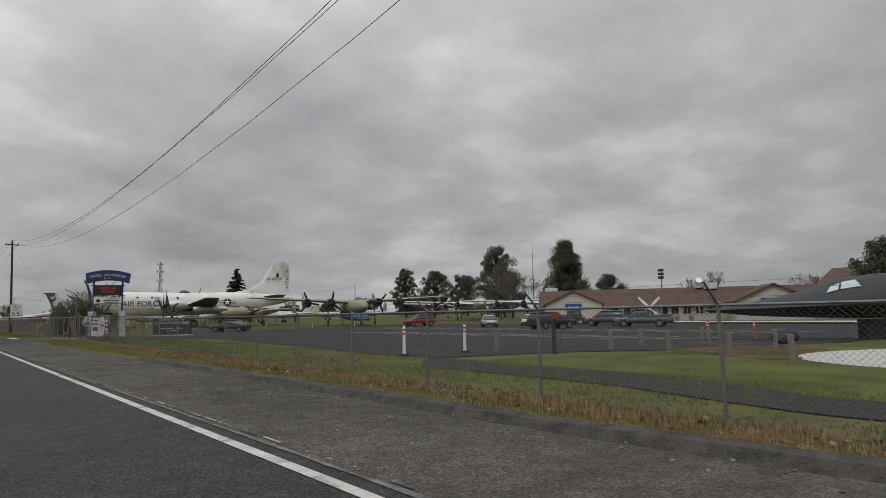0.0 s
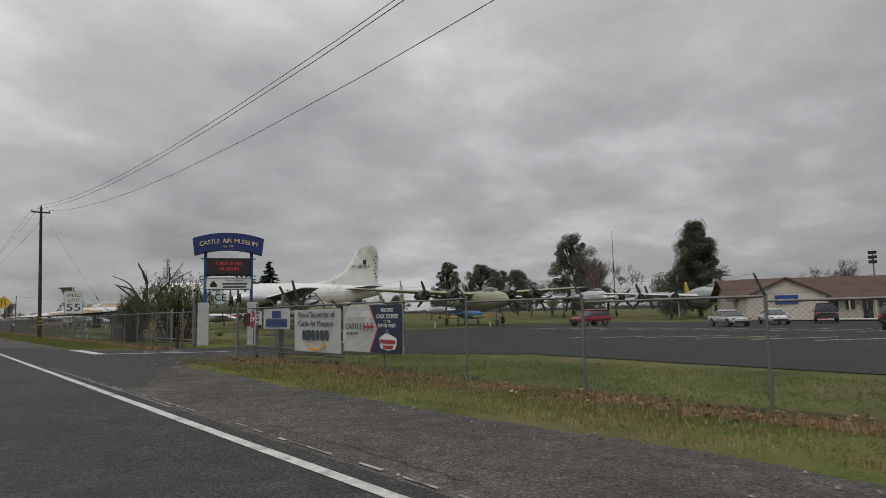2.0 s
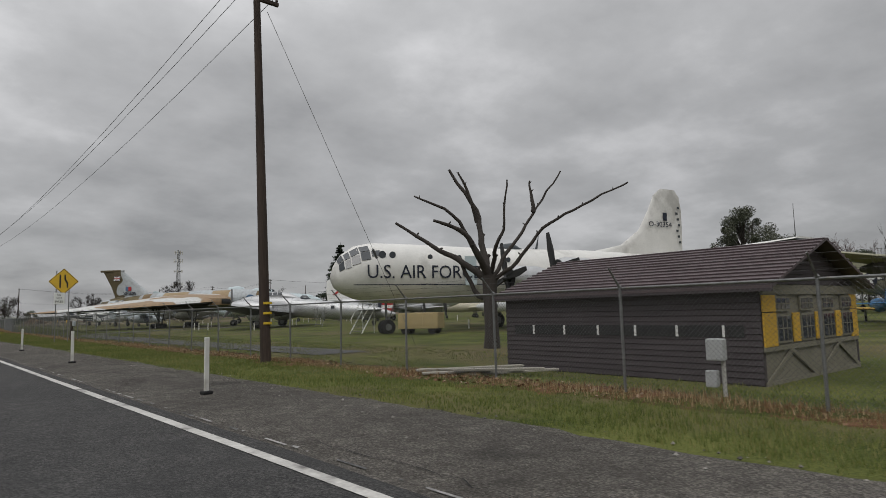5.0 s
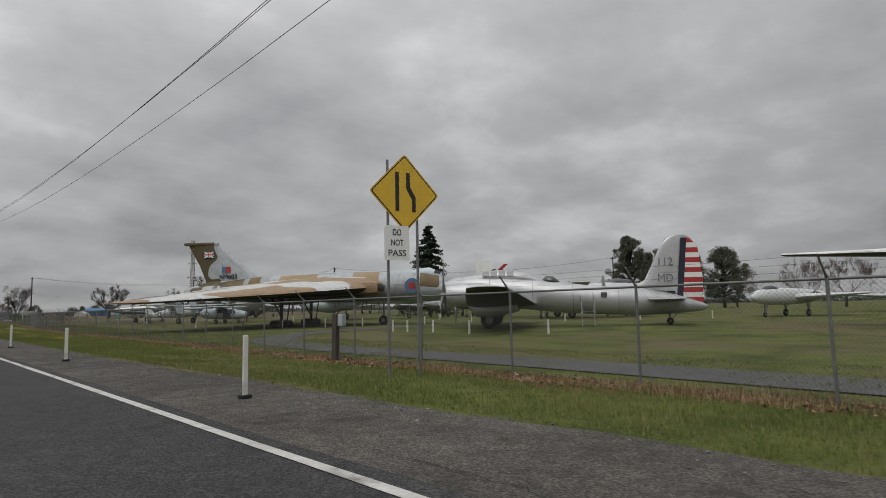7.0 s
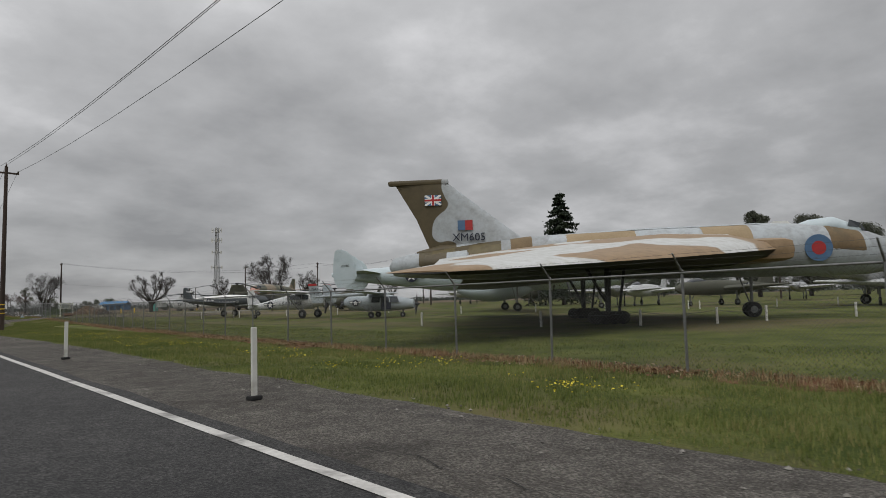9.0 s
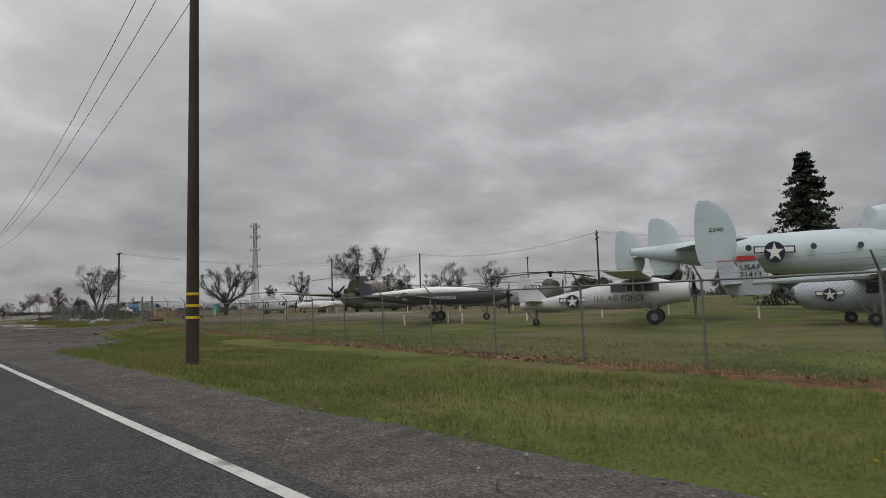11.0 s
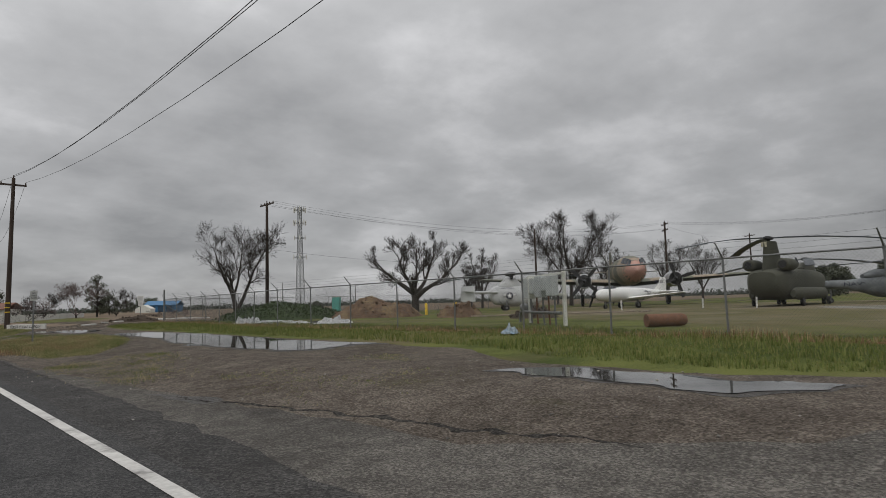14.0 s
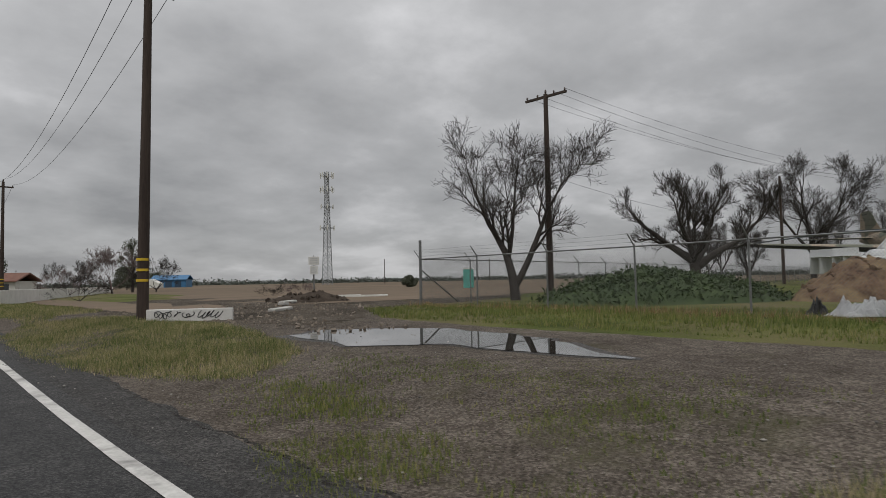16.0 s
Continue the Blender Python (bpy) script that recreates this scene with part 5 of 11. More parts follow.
panes(p, [((21.0 + 0.5 * k, s * (1.25 - 0.25 * k), 4.35 - 0.1 * k), (21.45 + 0.5 * k, s * (1.05 - 0.25 * k), 4.28 - 0.1 * k), (21.3 + 0.5 * k, s * (0.75 - 0.2 * k), 4.85 - 0.12 * k), (20.9 + 0.5 * k, s * (0.95 - 0.2 * k), 4.9 - 0.1 * k)) for s in (1, -1) for k in range(3)])
# small white trainer
p = generic("small white low-wing trainer with a bubble canopy", 52.2, 279.0, 165, 8.2, 0.6, 1.15, WHITE, 10.2, 1.7, 0.8, 5.2, "single", 2.6, (), gear_r=0.28, name="trainer_aircraft", dihedral=0.08)
propeller(p, 8.3, 0, 1.05, 1.0, 2, BLACK, 60, 0.16)
for s in (1, -1):
    insignia(p, 2.9, s * 0.46, 1.2, s, 0.24)
    side_text(p, "0735", 0.35, 0.9, s * 0.1, 2.2, s, width=0.9)
# parked jets in the back rows
for k, (x, y, hd, m_) in enumerate(((58, 168, 20, SILVER), (66, 178, 200, PALEGREY), (74, 190, 160, OLIVE), (62, 203, 30, SILVER), (80, 206, 190, PALEGREY), (86, 172, 150, CREAM), (96, 196, 10, SILVER), (72, 150, 170, PALEGREY), (88, 232, 200, OLIVE), (78, 248, 20, PALEGREY), (94, 150, 200, SILVER))):
    p = generic(("silver", "pale grey", "olive")[(0, 1, 2, 0, 1, 1, 0, 1, 2, 1, 0)[k]] + " parked jet fighter with swept wings on grass", x, y, hd, 14, 0.8, 1.9, m_, 11, 4.2, 1.8, 8.6, "single", 4.6, (), sweep=2.0, gear_r=0.35, name="jet_fighter", tip=0.35)
    for s in (1, -1):
        insignia(p, 4.5, s * 0.68, 2.0, s, 0.42)


def rotor(p, x, y, z, r, blades, phase, droop=0.5, chord=0.5):
    bm = B()
    tube(bm, [(x, y, z - 0.5), (x, y, z)], 0.14, 8)
    loft(bm, [(x - 0.4, y, z, 0.05, 0.05), (x - 0.3, y, z, 0.36, 0.16), (x + 0.3, y, z, 0.36, 0.16), (x + 0.4, y, z, 0.05, 0.05)], 10)
    part("rotor_hub", bm, BLACK, p)
    for k in range(blades):
        a = radians(phase + 360 * k / blades)
        bm = B()
        d = Vector((math.cos(a), math.sin(a), 0))
        t = Vector((-d.y, d.x, 0)) * chord / 2
        rows = []
        for u in (0.04, 0.12, 0.4, 0.7, 1.0):
            c = Vector((x, y, z)) + d * r * u - Vector((0, 0, droop * u * u))
            w = 0.25 if u < 0.1 else 1.0
            rows.append([bm.verts.new(c + t * w + Vector((0, 0, 0.03))), bm.verts.new(c - t * w + Vector((0, 0, 0.03))), bm.verts.new(c - t * w - Vector((0, 0, 0.03))), bm.verts.new(c + t * w - Vector((0, 0, 0.03)))])
        for q0, q1 in zip(rows, rows[1:]):
            for j in range(4):
                bm.faces.new((q0[j], q0[(j + 1) % 4], q1[(j + 1) % 4], q1[j]))
        bm.faces.new(rows[-1])
        part("rotor_blade", bm, SLATE, p)


def tandem_helicopter():
    f = radians(4)
    p = plane_at("dark olive tandem-rotor transport helicopter seen from its ramp", 46.5 - 2.2 * math.cos(f), 268.2 - 2.2 * math.sin(f), 4, "helicopter", category="helicopter")
    fuselage(p, [(0, 0, 2.0, 1.0, 0.7, 0.5), (0.6, 0, 1.9, 1.3, 1.0, 1.0), (3, 0, 1.75, 1.35, 1.35, 1.25), (12, 0, 1.75, 1.35, 1.35, 1.25), (14, 0, 1.7, 1.25, 1.3, 1.1), (15.2, 0, 1.5, 0.9, 0.9, 0.7), (15.7, 0, 1.4, 0.3, 0.3)], OLIVE, 24, pw=3.2)
    fin(p, [(5.2, 2.8, 5.0, 0.9), (4.4, 3.8, 3.9, 0.85), (3.6, 5.2, 2.6, 0.7)], OLIVE, 0, "rear_pylon")
    fuselage(p, [(11.0, 0, 3.0, 0.4, 0.3), (12, 0, 3.1, 0.6, 0.7), (13.5, 0, 3.1, 0.6, 0.75), (14.6, 0, 2.9, 0.4, 0.4)], OLIVE, 14, "front_pylon")
    for s in (1, -1):
        smooth(part("engine", loft(B(), [(0.9, s * 1.25, 3.3, 0.36, 0.36), (1.0, s * 1.25, 3.3, 0.45, 0.45), (3.2, s * 1.25, 3.3, 0.48, 0.48), (4.0, s * 1.25, 3.3, 0.35, 0.35)], 14), OLIVE, p))
        part("exhaust", loft(B(), [(0.88, s * 1.25, 3.3, 0.3, 0.3), (0.84, s * 1.25, 3.3, 0.28, 0.28)], 14), BLACK, p)
        fuselage(p, [(2.2, s * 1.5, 1.0, 0.2, 0.3), (3, s * 1.6, 1.0, 0.4, 0.5), (11, s * 1.6, 1.0, 0.4, 0.5), (12, s * 1.5, 1.0, 0.2, 0.3)], OLIVE, 12, "sponson")
        gear(p, 3.6, s * 1.8, 0.35, 1.1, 0.25)
        gear(p, 11.2, s * 1.8, 0.35, 1.1, 0.25, True)
    flat(p, "unit_badge", [(-0.2, -0.2), (0.2, -0.2), (0.2, 0.2), (-0.2, 0.2)], Matrix(((0, 0, -1, 1.02), (-1, 0, 0, 0), (0, 1, 0, 4.9), (0, 0, 0, 1))), CREAM, 0.02)
    rotor(p, 2.2, 0, 5.45, 9.1, 3, 35, 0.9, 0.7)
    rotor(p, 13.0, 0, 4.1, 9.1, 3, 75, 0.9, 0.7)
    p.scale = (0.86, 0.86, 0.86)


tandem_helicopter()


HELIGREY = mat("heli_grey", (0.15, 0.165, 0.17), (0.21, 0.225, 0.23), 0.9, 0.55, 0.05, fine=9, c3=(0.11, 0.12, 0.125), c3_at=0.56)


def helicopter(label, x, y, heading, L, body, r_main, blades, code="", phase=20, tail_up=1.6, scale=1.0):
    p = plane_at(label, x, y, heading, "helicopter", category="helicopter")
    fuselage(p, [(0, 0, 2.0, 0.12, 0.2), (0.06 * L, 0, 1.9, 0.2, 0.26), (0.3 * L, 0, 1.75, 0.34, 0.42), (0.42 * L, 0, 1.62, 0.55, 0.7), (0.52 * L, 0, 1.52, 1.0, 1.05), (0.7 * L, 0, 1.5, 1.15, 1.15), (0.88 * L, 0, 1.4, 1.05, 1.0), (0.97 * L, 0, 1.2, 0.6, 0.55), (L, 0, 1.1, 0.1, 0.1)], body, 20, pw=2.5)
    fuselage(p, [(0.42 * L, 0, 2.5, 0.3, 0.2), (0.5 * L, 0, 2.6, 0.7, 0.55), (0.7 * L, 0, 2.6, 0.75, 0.6), (0.8 * L, 0, 2.4, 0.35, 0.3)], body, 16, "engine_housing")
    fin(p, [(0.1 * L, 1.9, 0.1 * L, 0.2), (0.02 * L, 2.0 + tail_up, 0.06 * L, 0.12)], body, 0, "tail_pylon")
    panes(p, [((0.8 * L, s * 1.12, 1.45), (0.92 * L, s * 0.92, 1.35), (0.9 * L, s * 0.7, 2.0), (0.8 * L, s * 0.85, 2.2)) for s in (1, -1)])
    part("horizontal_stabiliser", wing(B(), [((0.08 * L, yy, 2.0), 0.9, 0.1, (0, 0, 1)) for yy in (-1.6, 1.6)]), body, p)
    for s in (1, -1):
        gear(p, 0.72 * L, s * 1.35, 0.33, 1.3, 0.22, True)
        if code:
            side_text(p, code, 0.5, 0.35 * L, s * 0.52, 1.75, s, width=0.16 * L)
        insignia(p, 0.6 * L, s * 1.1, 1.5, s, 0.26)
    gear(p, 0.2 * L, 0, 0.25, 1.3, 0.16)
    rotor(p, 0.62 * L, 0, 3.9, r_main, blades, phase, 0.35, 0.75)
    bm = B()
    for k in range(4):
        a = radians(20 + 90 * k)
        box(bm, (0.03 * L + 0.65 * math.cos(a), 0.35, 2.0 + tail_up + 0.65 * math.sin(a)), (1.3, 0.03, 0.16), Euler((0, -a, 0)).to_matrix())
    part("tail_rotor", bm, SLATE, p)
    p.scale = (scale, scale, scale)
    return p


gunship = helicopter("grey naval helicopter with a tan canvas canopy cover", 54.1, 260.9, -66.5, 14.6, HELIGREY, 8.8, 2, "MARINES", 10, scale=0.84)
TANCANVAS = mat("tan_canvas", (0.19, 0.165, 0.115), (0.25, 0.22, 0.16), 1.5, 0.9, 0.3, fine=16)
fuselage(gunship, [(9.2, 0, 1.6, 1.05, 1.1, 0.7), (9.5, 0, 1.6, 1.2, 1.28, 0.8), (11.5, 0, 1.5, 1.14, 1.2, 0.7), (13.0, 0, 1.4, 0.95, 0.95, 0.5), (13.6, 0, 1.3, 0.5, 0.5, 0.3)], TANCANVAS, 18, "canopy_cover")
helicopter("grey anti-submarine helicopter with black lettering", 54.8, 269.2, -42, 14.5, HELIGREY, 8.0, 4, "NAVY", 40, 1.3, scale=0.82)
helicopter("dark helicopter parked behind other aircraft", 60.0, 245.0, -150, 15, OLIVE, 8.4, 4, "", 65, 1.4)
# small rescue helicopter with box tail and two crossed rotors
p = plane_at("pale grey rescue helicopter with box fins on a grass yard", 41.0, 293.2, -38, "helicopter", category="helicopter")
fuselage(p, [(2.6, 0, 1.5, 0.3, 0.4), (3.0, 0, 1.4, 0.7, 0.85), (5, 0, 1.35, 0.85, 0.95), (6.4, 0, 1.25, 0.8, 0.85), (7.2, 0, 1.1, 0.5, 0.5), (7.5, 0, 1.0, 0.1, 0.1)], PALEGREY, 20, pw=2.6)
fuselage(p, [(5.3, 0, 1.55, 0.5, 0.3), (6.2, 0, 1.5, 0.83, 0.62), (7.0, 0, 1.3, 0.62, 0.5), (7.35, 0, 1.15, 0.25, 0.2)], DGLASS, 16, "canopy")
fuselage(p, [(3.4, 0, 2.2, 0.3, 0.2), (4.2, 0, 2.35, 0.55, 0.8), (5.0, 0, 2.35, 0.5, 0.75), (5.6, 0, 2.2, 0.2, 0.2)], PALEGREY, 14, "mast_housing")
for s in (1, -1):
    part("tail_boom", tube(B(), [(3.2, s * 0.7, 1.7), (0.3, s * 0.85, 1.75)], [0.12, 0.08], 8), PALEGREY, p)
    for yy in (0.5, 1.3):
        fin(p, [(1.1, 0.9, 1.1, 0.06), (1.0, 2.3, 0.9, 0.05)], PALEGREY, s * yy)
    insignia(p, 4.3, s * 0.87, 1.35, s, 0.3)
    side_text(p, "U.S. AIR FORCE", 0.26, 3.9, s * 0.83, 2.05, s, width=1.7)
    gear(p, 4.0, s * 0.8, 0.26, 0.9, 0.16)
    gear(p, 6.4, s * 0.6, 0.2, 0.9, 0.14)
    rotor(p, 4.6, s * 0.55, 3.35, 7.0, 2, 75 + 80 * s, 0.5, 0.42)
part("tailplane", wing(B(), [((0.9, yy, 1.85), 0.8, 0.08, (0, 0, 1)) for yy in (-1.7, 1.7)]), PALEGREY, p)


def spy_plane():
    tip, back = (31.0, 29.2), 18.0
    p = plane_at("black reconnaissance jet with a long sharp nose over a concrete pad", tip[0] + back * 0.755, tip[1] - back * 0.656, 139, "reconnaissance_jet")
    secs = []
    for x, w, up, dn, z in ((18.0, 0.03, 0.03, 0.03, 1.68), (17.4, 0.24, 0.1, 0.12, 1.7), (15.5, 0.8, 0.34, 0.38, 1.74), (13.4, 1.2, 0.68, 0.55, 1.8), (12.2, 1.4, 1.0, 0.62, 1.83), (11, 1.55, 1.38, 0.68, 1.85), (9, 1.7, 1.55, 0.74, 1.88), (4, 2.0, 1.5, 0.8, 1.9), (0, 2.3, 1.4, 0.8, 1.9), (-3, 2.4, 1.2, 0.7, 1.9), (-6, 1.3, 0.7, 0.5, 1.9), (-7, 0.1, 0.1, 0.1, 1.9)):
        secs.append((x, 0, z, w, up, dn))
    fuselage(p, secs, SRBLACK, 28, pw=1.45)

    def skin(x, f, s):
        for a0, a1 in zip(secs, secs[1:]):
            if a1[0] <= x <= a0[0]:
                u = (x - a0[0]) / (a1[0] - a0[0])
                z, w, up = (a0[k] + (a1[k] - a0[k]) * u for k in (2, 3, 4))
                return Vector((x, s * (w * (1 - f ** 1.45) ** (1 / 1.45) + 0.02), z + up * f + 0.01))
    for s in (1, -1):
        panes(p, [[skin(x, f, s) for x, f in q] for q in (((11.5, 0.62), (10.5, 0.62), (10.5, 0.86), (11.2, 0.84)), ((12.2, 0.6), (11.62, 0.62), (11.3, 0.84), (11.8, 0.8)), ((8.4, 0.68), (7.6, 0.68), (7.6, 0.86), (8.3, 0.86)))], None, MATS["pale_blue_grey"])
        gear(p, 1.0, s * 1.6, 0.4, 1.4, 0.3)
    part("pitot_tube", tube(B(), [(17.9, 0, 1.68), (18.9, 0, 1.67)], [0.03, 0.012], 6), SRBLACK, p)
    bm = B()
    box(bm, (9.4, 0, 0.5), (1.2, 0.8, 1.2), None, 0.05)
    part("nose_support", bm, BLACK, p)


spy_plane()

# ---- paved ground of the museum ----
LOTPAINT = mat("car_park_paint", (0.48, 0.475, 0.46), (0.3, 0.295, 0.285), 3.0, 0.8, 0.2, fine=25)
tagged(strip("car_park", [(27, 23.5), (24.5, 24.7), (21, 25.6), (18, 27.6), (13.3, 29.0), (13, 33), (14.3, 41), (15.8, 58), (10.4, 66.6), (10.4, 73.6), (17.5, 76), (21, 84), (22, 96)], [(70.5, 23), (70.5, 96)], 23.5, 96, 0.012, LOT, dy=0.6, nx=16, rough_l=0.15), "dark grey asphalt car park with faded lines", "car park", kind="structure")
for k in range(2):
    for j in range(20):
        y0 = 32 + 2.75 * j
        x0 = (30, 45)[k]
        if k == 0 and y0 > 70:
            continue
        bm = B()
        for u in range(4):
            box(bm, (x0 + 1.3 * u + 0.6, y0 - 0.5 * u, ground_z(x0 + 1.3 * u, y0) + 0.02), (1.36, 0.14, 0.008), Euler((0, 0.0, -0.36)).to_matrix())
        solid("stall_line", bm, LOTPAINT, "faded white parking stall line on asphalt", "road marking", group="stall lines")
tagged(strip("footpath", [(9.0, 4), (9.2, 12), (9.6, 16.9), (10.5, 20), (10.8, 24), (10.9, 27), (13, 29.4)], [(11, 4), (11.1, 12), (11.4, 17.1), (12.3, 19), (12.9, 21.5), (12.9, 26), (13.4, 29.4)], 4, 29.4, 0.010, LOT, dy=0.5, nx=5, rough_l=0.12, rough_r=0.12), "grey asphalt footpath across the lawn", "path", kind="structure")
tagged(patch("mulch_bed", [(21.6, 25.6), (20.6, 24.2), (18.5, 20.6), (22, 20.4), (26.4, 22.4), (25, 25)], 0.016, LITTER, 0.1), "dark reddish bark mulch bed", "mulch", kind="structure")
tagged(patch("concrete_pad", [(19.4, 20.3), (25, 20.6), (33, 16), (36, 8), (26, 6), (18, 15)], 0.022, CONCRETE, 0.05), "pale concrete pad under the black jet", "pad", kind="structure")
PATHM = aggregate("path_asphalt", (0.05, 0.05, 0.05), (0.075, 0.074, 0.073), (0.12, 0.118, 0.115), 40, 0.8, (0.045, 0.044, 0.042), 0.6, 0.4, 0.3)


def ribbon(name, line, width, dz, material):
    """A path of even width along a rounded line, following the land."""
    pts = []
    n = len(line)
    for k in range(n - 1):
        p0, p1, p2, p3 = (Vector((*line[min(max(k + q, 0), n - 1)], 0)) for q in (-1, 0, 1, 2))
        for j in range(10):
            u = j / 10
            pts.append(0.5 * (2 * p1 + (p2 - p0) * u + (2 * p0 - 5 * p1 + 4 * p2 - p3) * u * u + (3 * p1 - p0 - 3 * p2 + p3) * u ** 3))
    vs, fs = [], []
    for k, p in enumerate(pts):
        d = (pts[min(k + 1, len(pts) - 1)] - pts[max(k - 1, 0)]).normalized()
        for j in range(5):
            q = p + Vector((-d.y, d.x, 0)) * width * (j / 4 - 0.5 + 0.05 * noise.noise((k * 0.7, j, 3)))
            vs.append((q.x, q.y, ground_z(q.x, q.y) + dz))
    for k in range(len(pts) - 1):
        for j in range(4):
            fs.append((5 * k + j, 5 * k + j + 1, 5 * k + j + 6, 5 * k + j + 5))
    me = bpy.data.meshes.new(name)
    me.from_pydata(vs, [], fs)
    me.materials.append(material)
    return new(name, me)


tagged(ribbon("museum_path", [(12.2, 112), (12.1, 128), (12.5, 140), (12.6, 148), (13.5, 155.5), (17.0, 161.8), (24, 166.5), (34, 168.5), (46, 167)], 2.2, 0.012, PATHM), "grey asphalt path winding between the aircraft", "path", kind="structure")
bm = B()
prev = None
for k in range(60):
    y = 13.0 + 0.38 * k
    x = 5.75 + 0.5 * ss(22, 13, y) * 0 + 0.45 * max(0, (18 - y) / 6) + 0.05 * noise.noise((y * 0.8, 0, 0))
    hgt = 0.085 + 0.03 * noise.noise((y * 1.3, 4, 0))
    row = [bm.verts.new(v) for v in ((x - 0.2, y, -0.05), (x - 0.08, y, hgt - 0.02), (x + 0.12, y, hgt), (x + 0.28, y, hgt - 0.05), (x + 0.34, y, -0.06))]
    if prev:
        for j in range(4):
            bm.faces.new((prev[j], prev[j + 1], row[j + 1], row[j]))
    prev = row
tagged(part("kerb", bm, mat("kerb_asphalt", (0.026, 0.024, 0.021), (0.075, 0.068, 0.06), 3.5, 0.95, 1.0, fine=40, spread=0.35), None), "low rounded asphalt kerb beside the shoulder", "kerb", kind="structure")
# lane arrows and bars on the road, stop bar and stop lettering at the gate
for pts in ([(5.3, 76.3), (5.75, 76.0), (5.75, 71.0), (5.3, 71.0)], [(5.6, 71.2), (10.2, 69.9), (10.15, 69.75), (5.6, 71.0)],
            [(0.3, 80.9), (1.3, 80.7), (2.05, 78.7), (1.2, 78.95), (0.3, 79.4)], [(0.2, 187.6), (1.2, 187.4), (1.5, 187.0), (0.2, 187.1)], [(0.2, 186.6), (1.05, 186.4), (1.98, 183.9), (1.2, 183.6), (0.2, 185.0)], [(0.0, 82.6), (0.7, 82.2), (1.55, 81.2), (0.4, 81.3)]):
    bm = B()
    plate(bm, [(x, y, ground_z(x, y) + 0.014) for x, y in pts], 0.006, (0, 0, 1))
    solid("painted_mark", bm, PAINT, "worn white paint mark on the asphalt", "road marking", group="road marks")
holder = thing("stop_lettering", "worn white stop lettering painted at the gate", "road marking", pose(8.2, 72.0, -0.10, 0, 0, 75))
FADED = mat("faded_road_paint", (0.22, 0.215, 0.205), (0.40, 0.39, 0.37), 2.5, 0.85, 0.3, fine=22, c3=(0.06, 0.06, 0.06), c3_at=0.52)
text("STOP", 2.2, pose(0, 0, 0), FADED, holder, width=2.1)

# ---- entrance sign on two blue posts ----
NAVY = mat("navy_panel", (0.016, 0.028, 0.12), (0.022, 0.036, 0.14), 2, 0.4, 0.02, fine=30)
TEAL = mat("blue_side", (0.05, 0.10, 0.17), (0.06, 0.115, 0.19), 2, 0.5, 0.02)
GOLD = mat("cream_letters", (0.62, 0.52, 0.30), (0.66, 0.56, 0.34), 4, 0.5, 0)
STUCCO = mat("grey_stucco", (0.36, 0.37, 0.37), (0.44, 0.45, 0.45), 3, 0.9, 0.5, fine=60)
m_sign = pose(13.05, 77.6, ground_z(13, 77.6), 0, 0, -20.7)   # x along the sign, -y towards the road
sign = thing("museum_sign", "arched navy museum sign with display on blue posts", "sign", m_sign)


def arch_panel(w, side_h, mid_top, mid_bot, z_low, depth, y):
    top, bot = [], []
    for k in range(15):
        u = -1 + 2 * k / 14
        x = u * w / 2 * (1.0)
        top.append((x * 1.03, z_low + side_h + (mid_top) * (1 - u * u)))
        bot.append((x * 0.97, z_low + mid_bot * (1 - u * u)))
    pts = [(x, y, z) for x, z in bot] + [(x, y, z) for x, z in top[::-1]]
    return plate(B(), pts, depth, (0, 1, 0))


part("header", arch_panel(3.6, 0.92, 0.32, 0.3, 4.88, 0.62, -0.33), NAVY, sign)
part("header_side", plate(B(), [(-1.76, -0.30, 4.9), (-1.86, -0.30, 5.78), (-1.86, 0.28, 5.78), (-1.76, 0.28, 4.9)], 0.012, (-1, 0, 0)), TEAL, sign)
ADV = {"C": 0.74, "A": 0.8, "S": 0.62, "T": 0.68, "L": 0.6, "E": 0.62, " ": 0.5, "I": 0.36, "R": 0.7, "M": 0.98, "U": 0.8}
run, total = 0.0, sum(ADV[c] for c in "CASTLE AIR MUSEUM")
for ch in "CASTLE AIR MUSEUM":
    x = -1.5 + 3.0 * (run + ADV[ch] / 2) / total
    run += ADV[ch]
    if ch != " ":
        u = x / 1.8
        text(ch, 0.34, Matrix.Translation((x, -0.345, 5.36 + 0.3 * (1 - u * u))) @ Euler((radians(90), radians(12 * u), 0)).to_matrix().to_4x4(), GOLD, sign, depth=0.012)
text("Est. 1981", 0.16, Matrix.Translation((0, -0.345, 5.36)) @ Euler((radians(90), 0, 0)).to_matrix().to_4x4(), GOLD, sign, depth=0.008)
for s in (-1, 1):
    bm = B()
    box(bm, (s * 1.2, 0, 3.6), (0.16, 0.16, 2.9), None, 0.015)
    part("post", bm, mat("blue_post", (0.02, 0.05, 0.16), (0.03, 0.065, 0.19), 3, 0.4, 0.02), sign, "blue steel post")
    bm = B()
    box(bm, (s * 1.27, 0, 1.12), (0.56, 0.56, 2.36), None, 0.03)
    part("pillar", bm, STUCCO, sign, "grey stucco pillar")
    bm = B()
    for z in (4.7, 3.75, 3.55):
        box(bm, (s * 1.2, -0.02, z), (0.5, 0.06, 0.05))
    part("bracket", bm, BLACK, sign)
SCREEN = mat("display_face", (0.022, 0.016, 0.016), (0.03, 0.022, 0.022), 30, 0.5, 0.2, fine=90)
bm = B()
box(bm, (0, 0.02, 4.25), (2.25, 0.55, 0.95), None, 0.02)
part("display_box", bm, BLACK, sign, "black electronic display box")
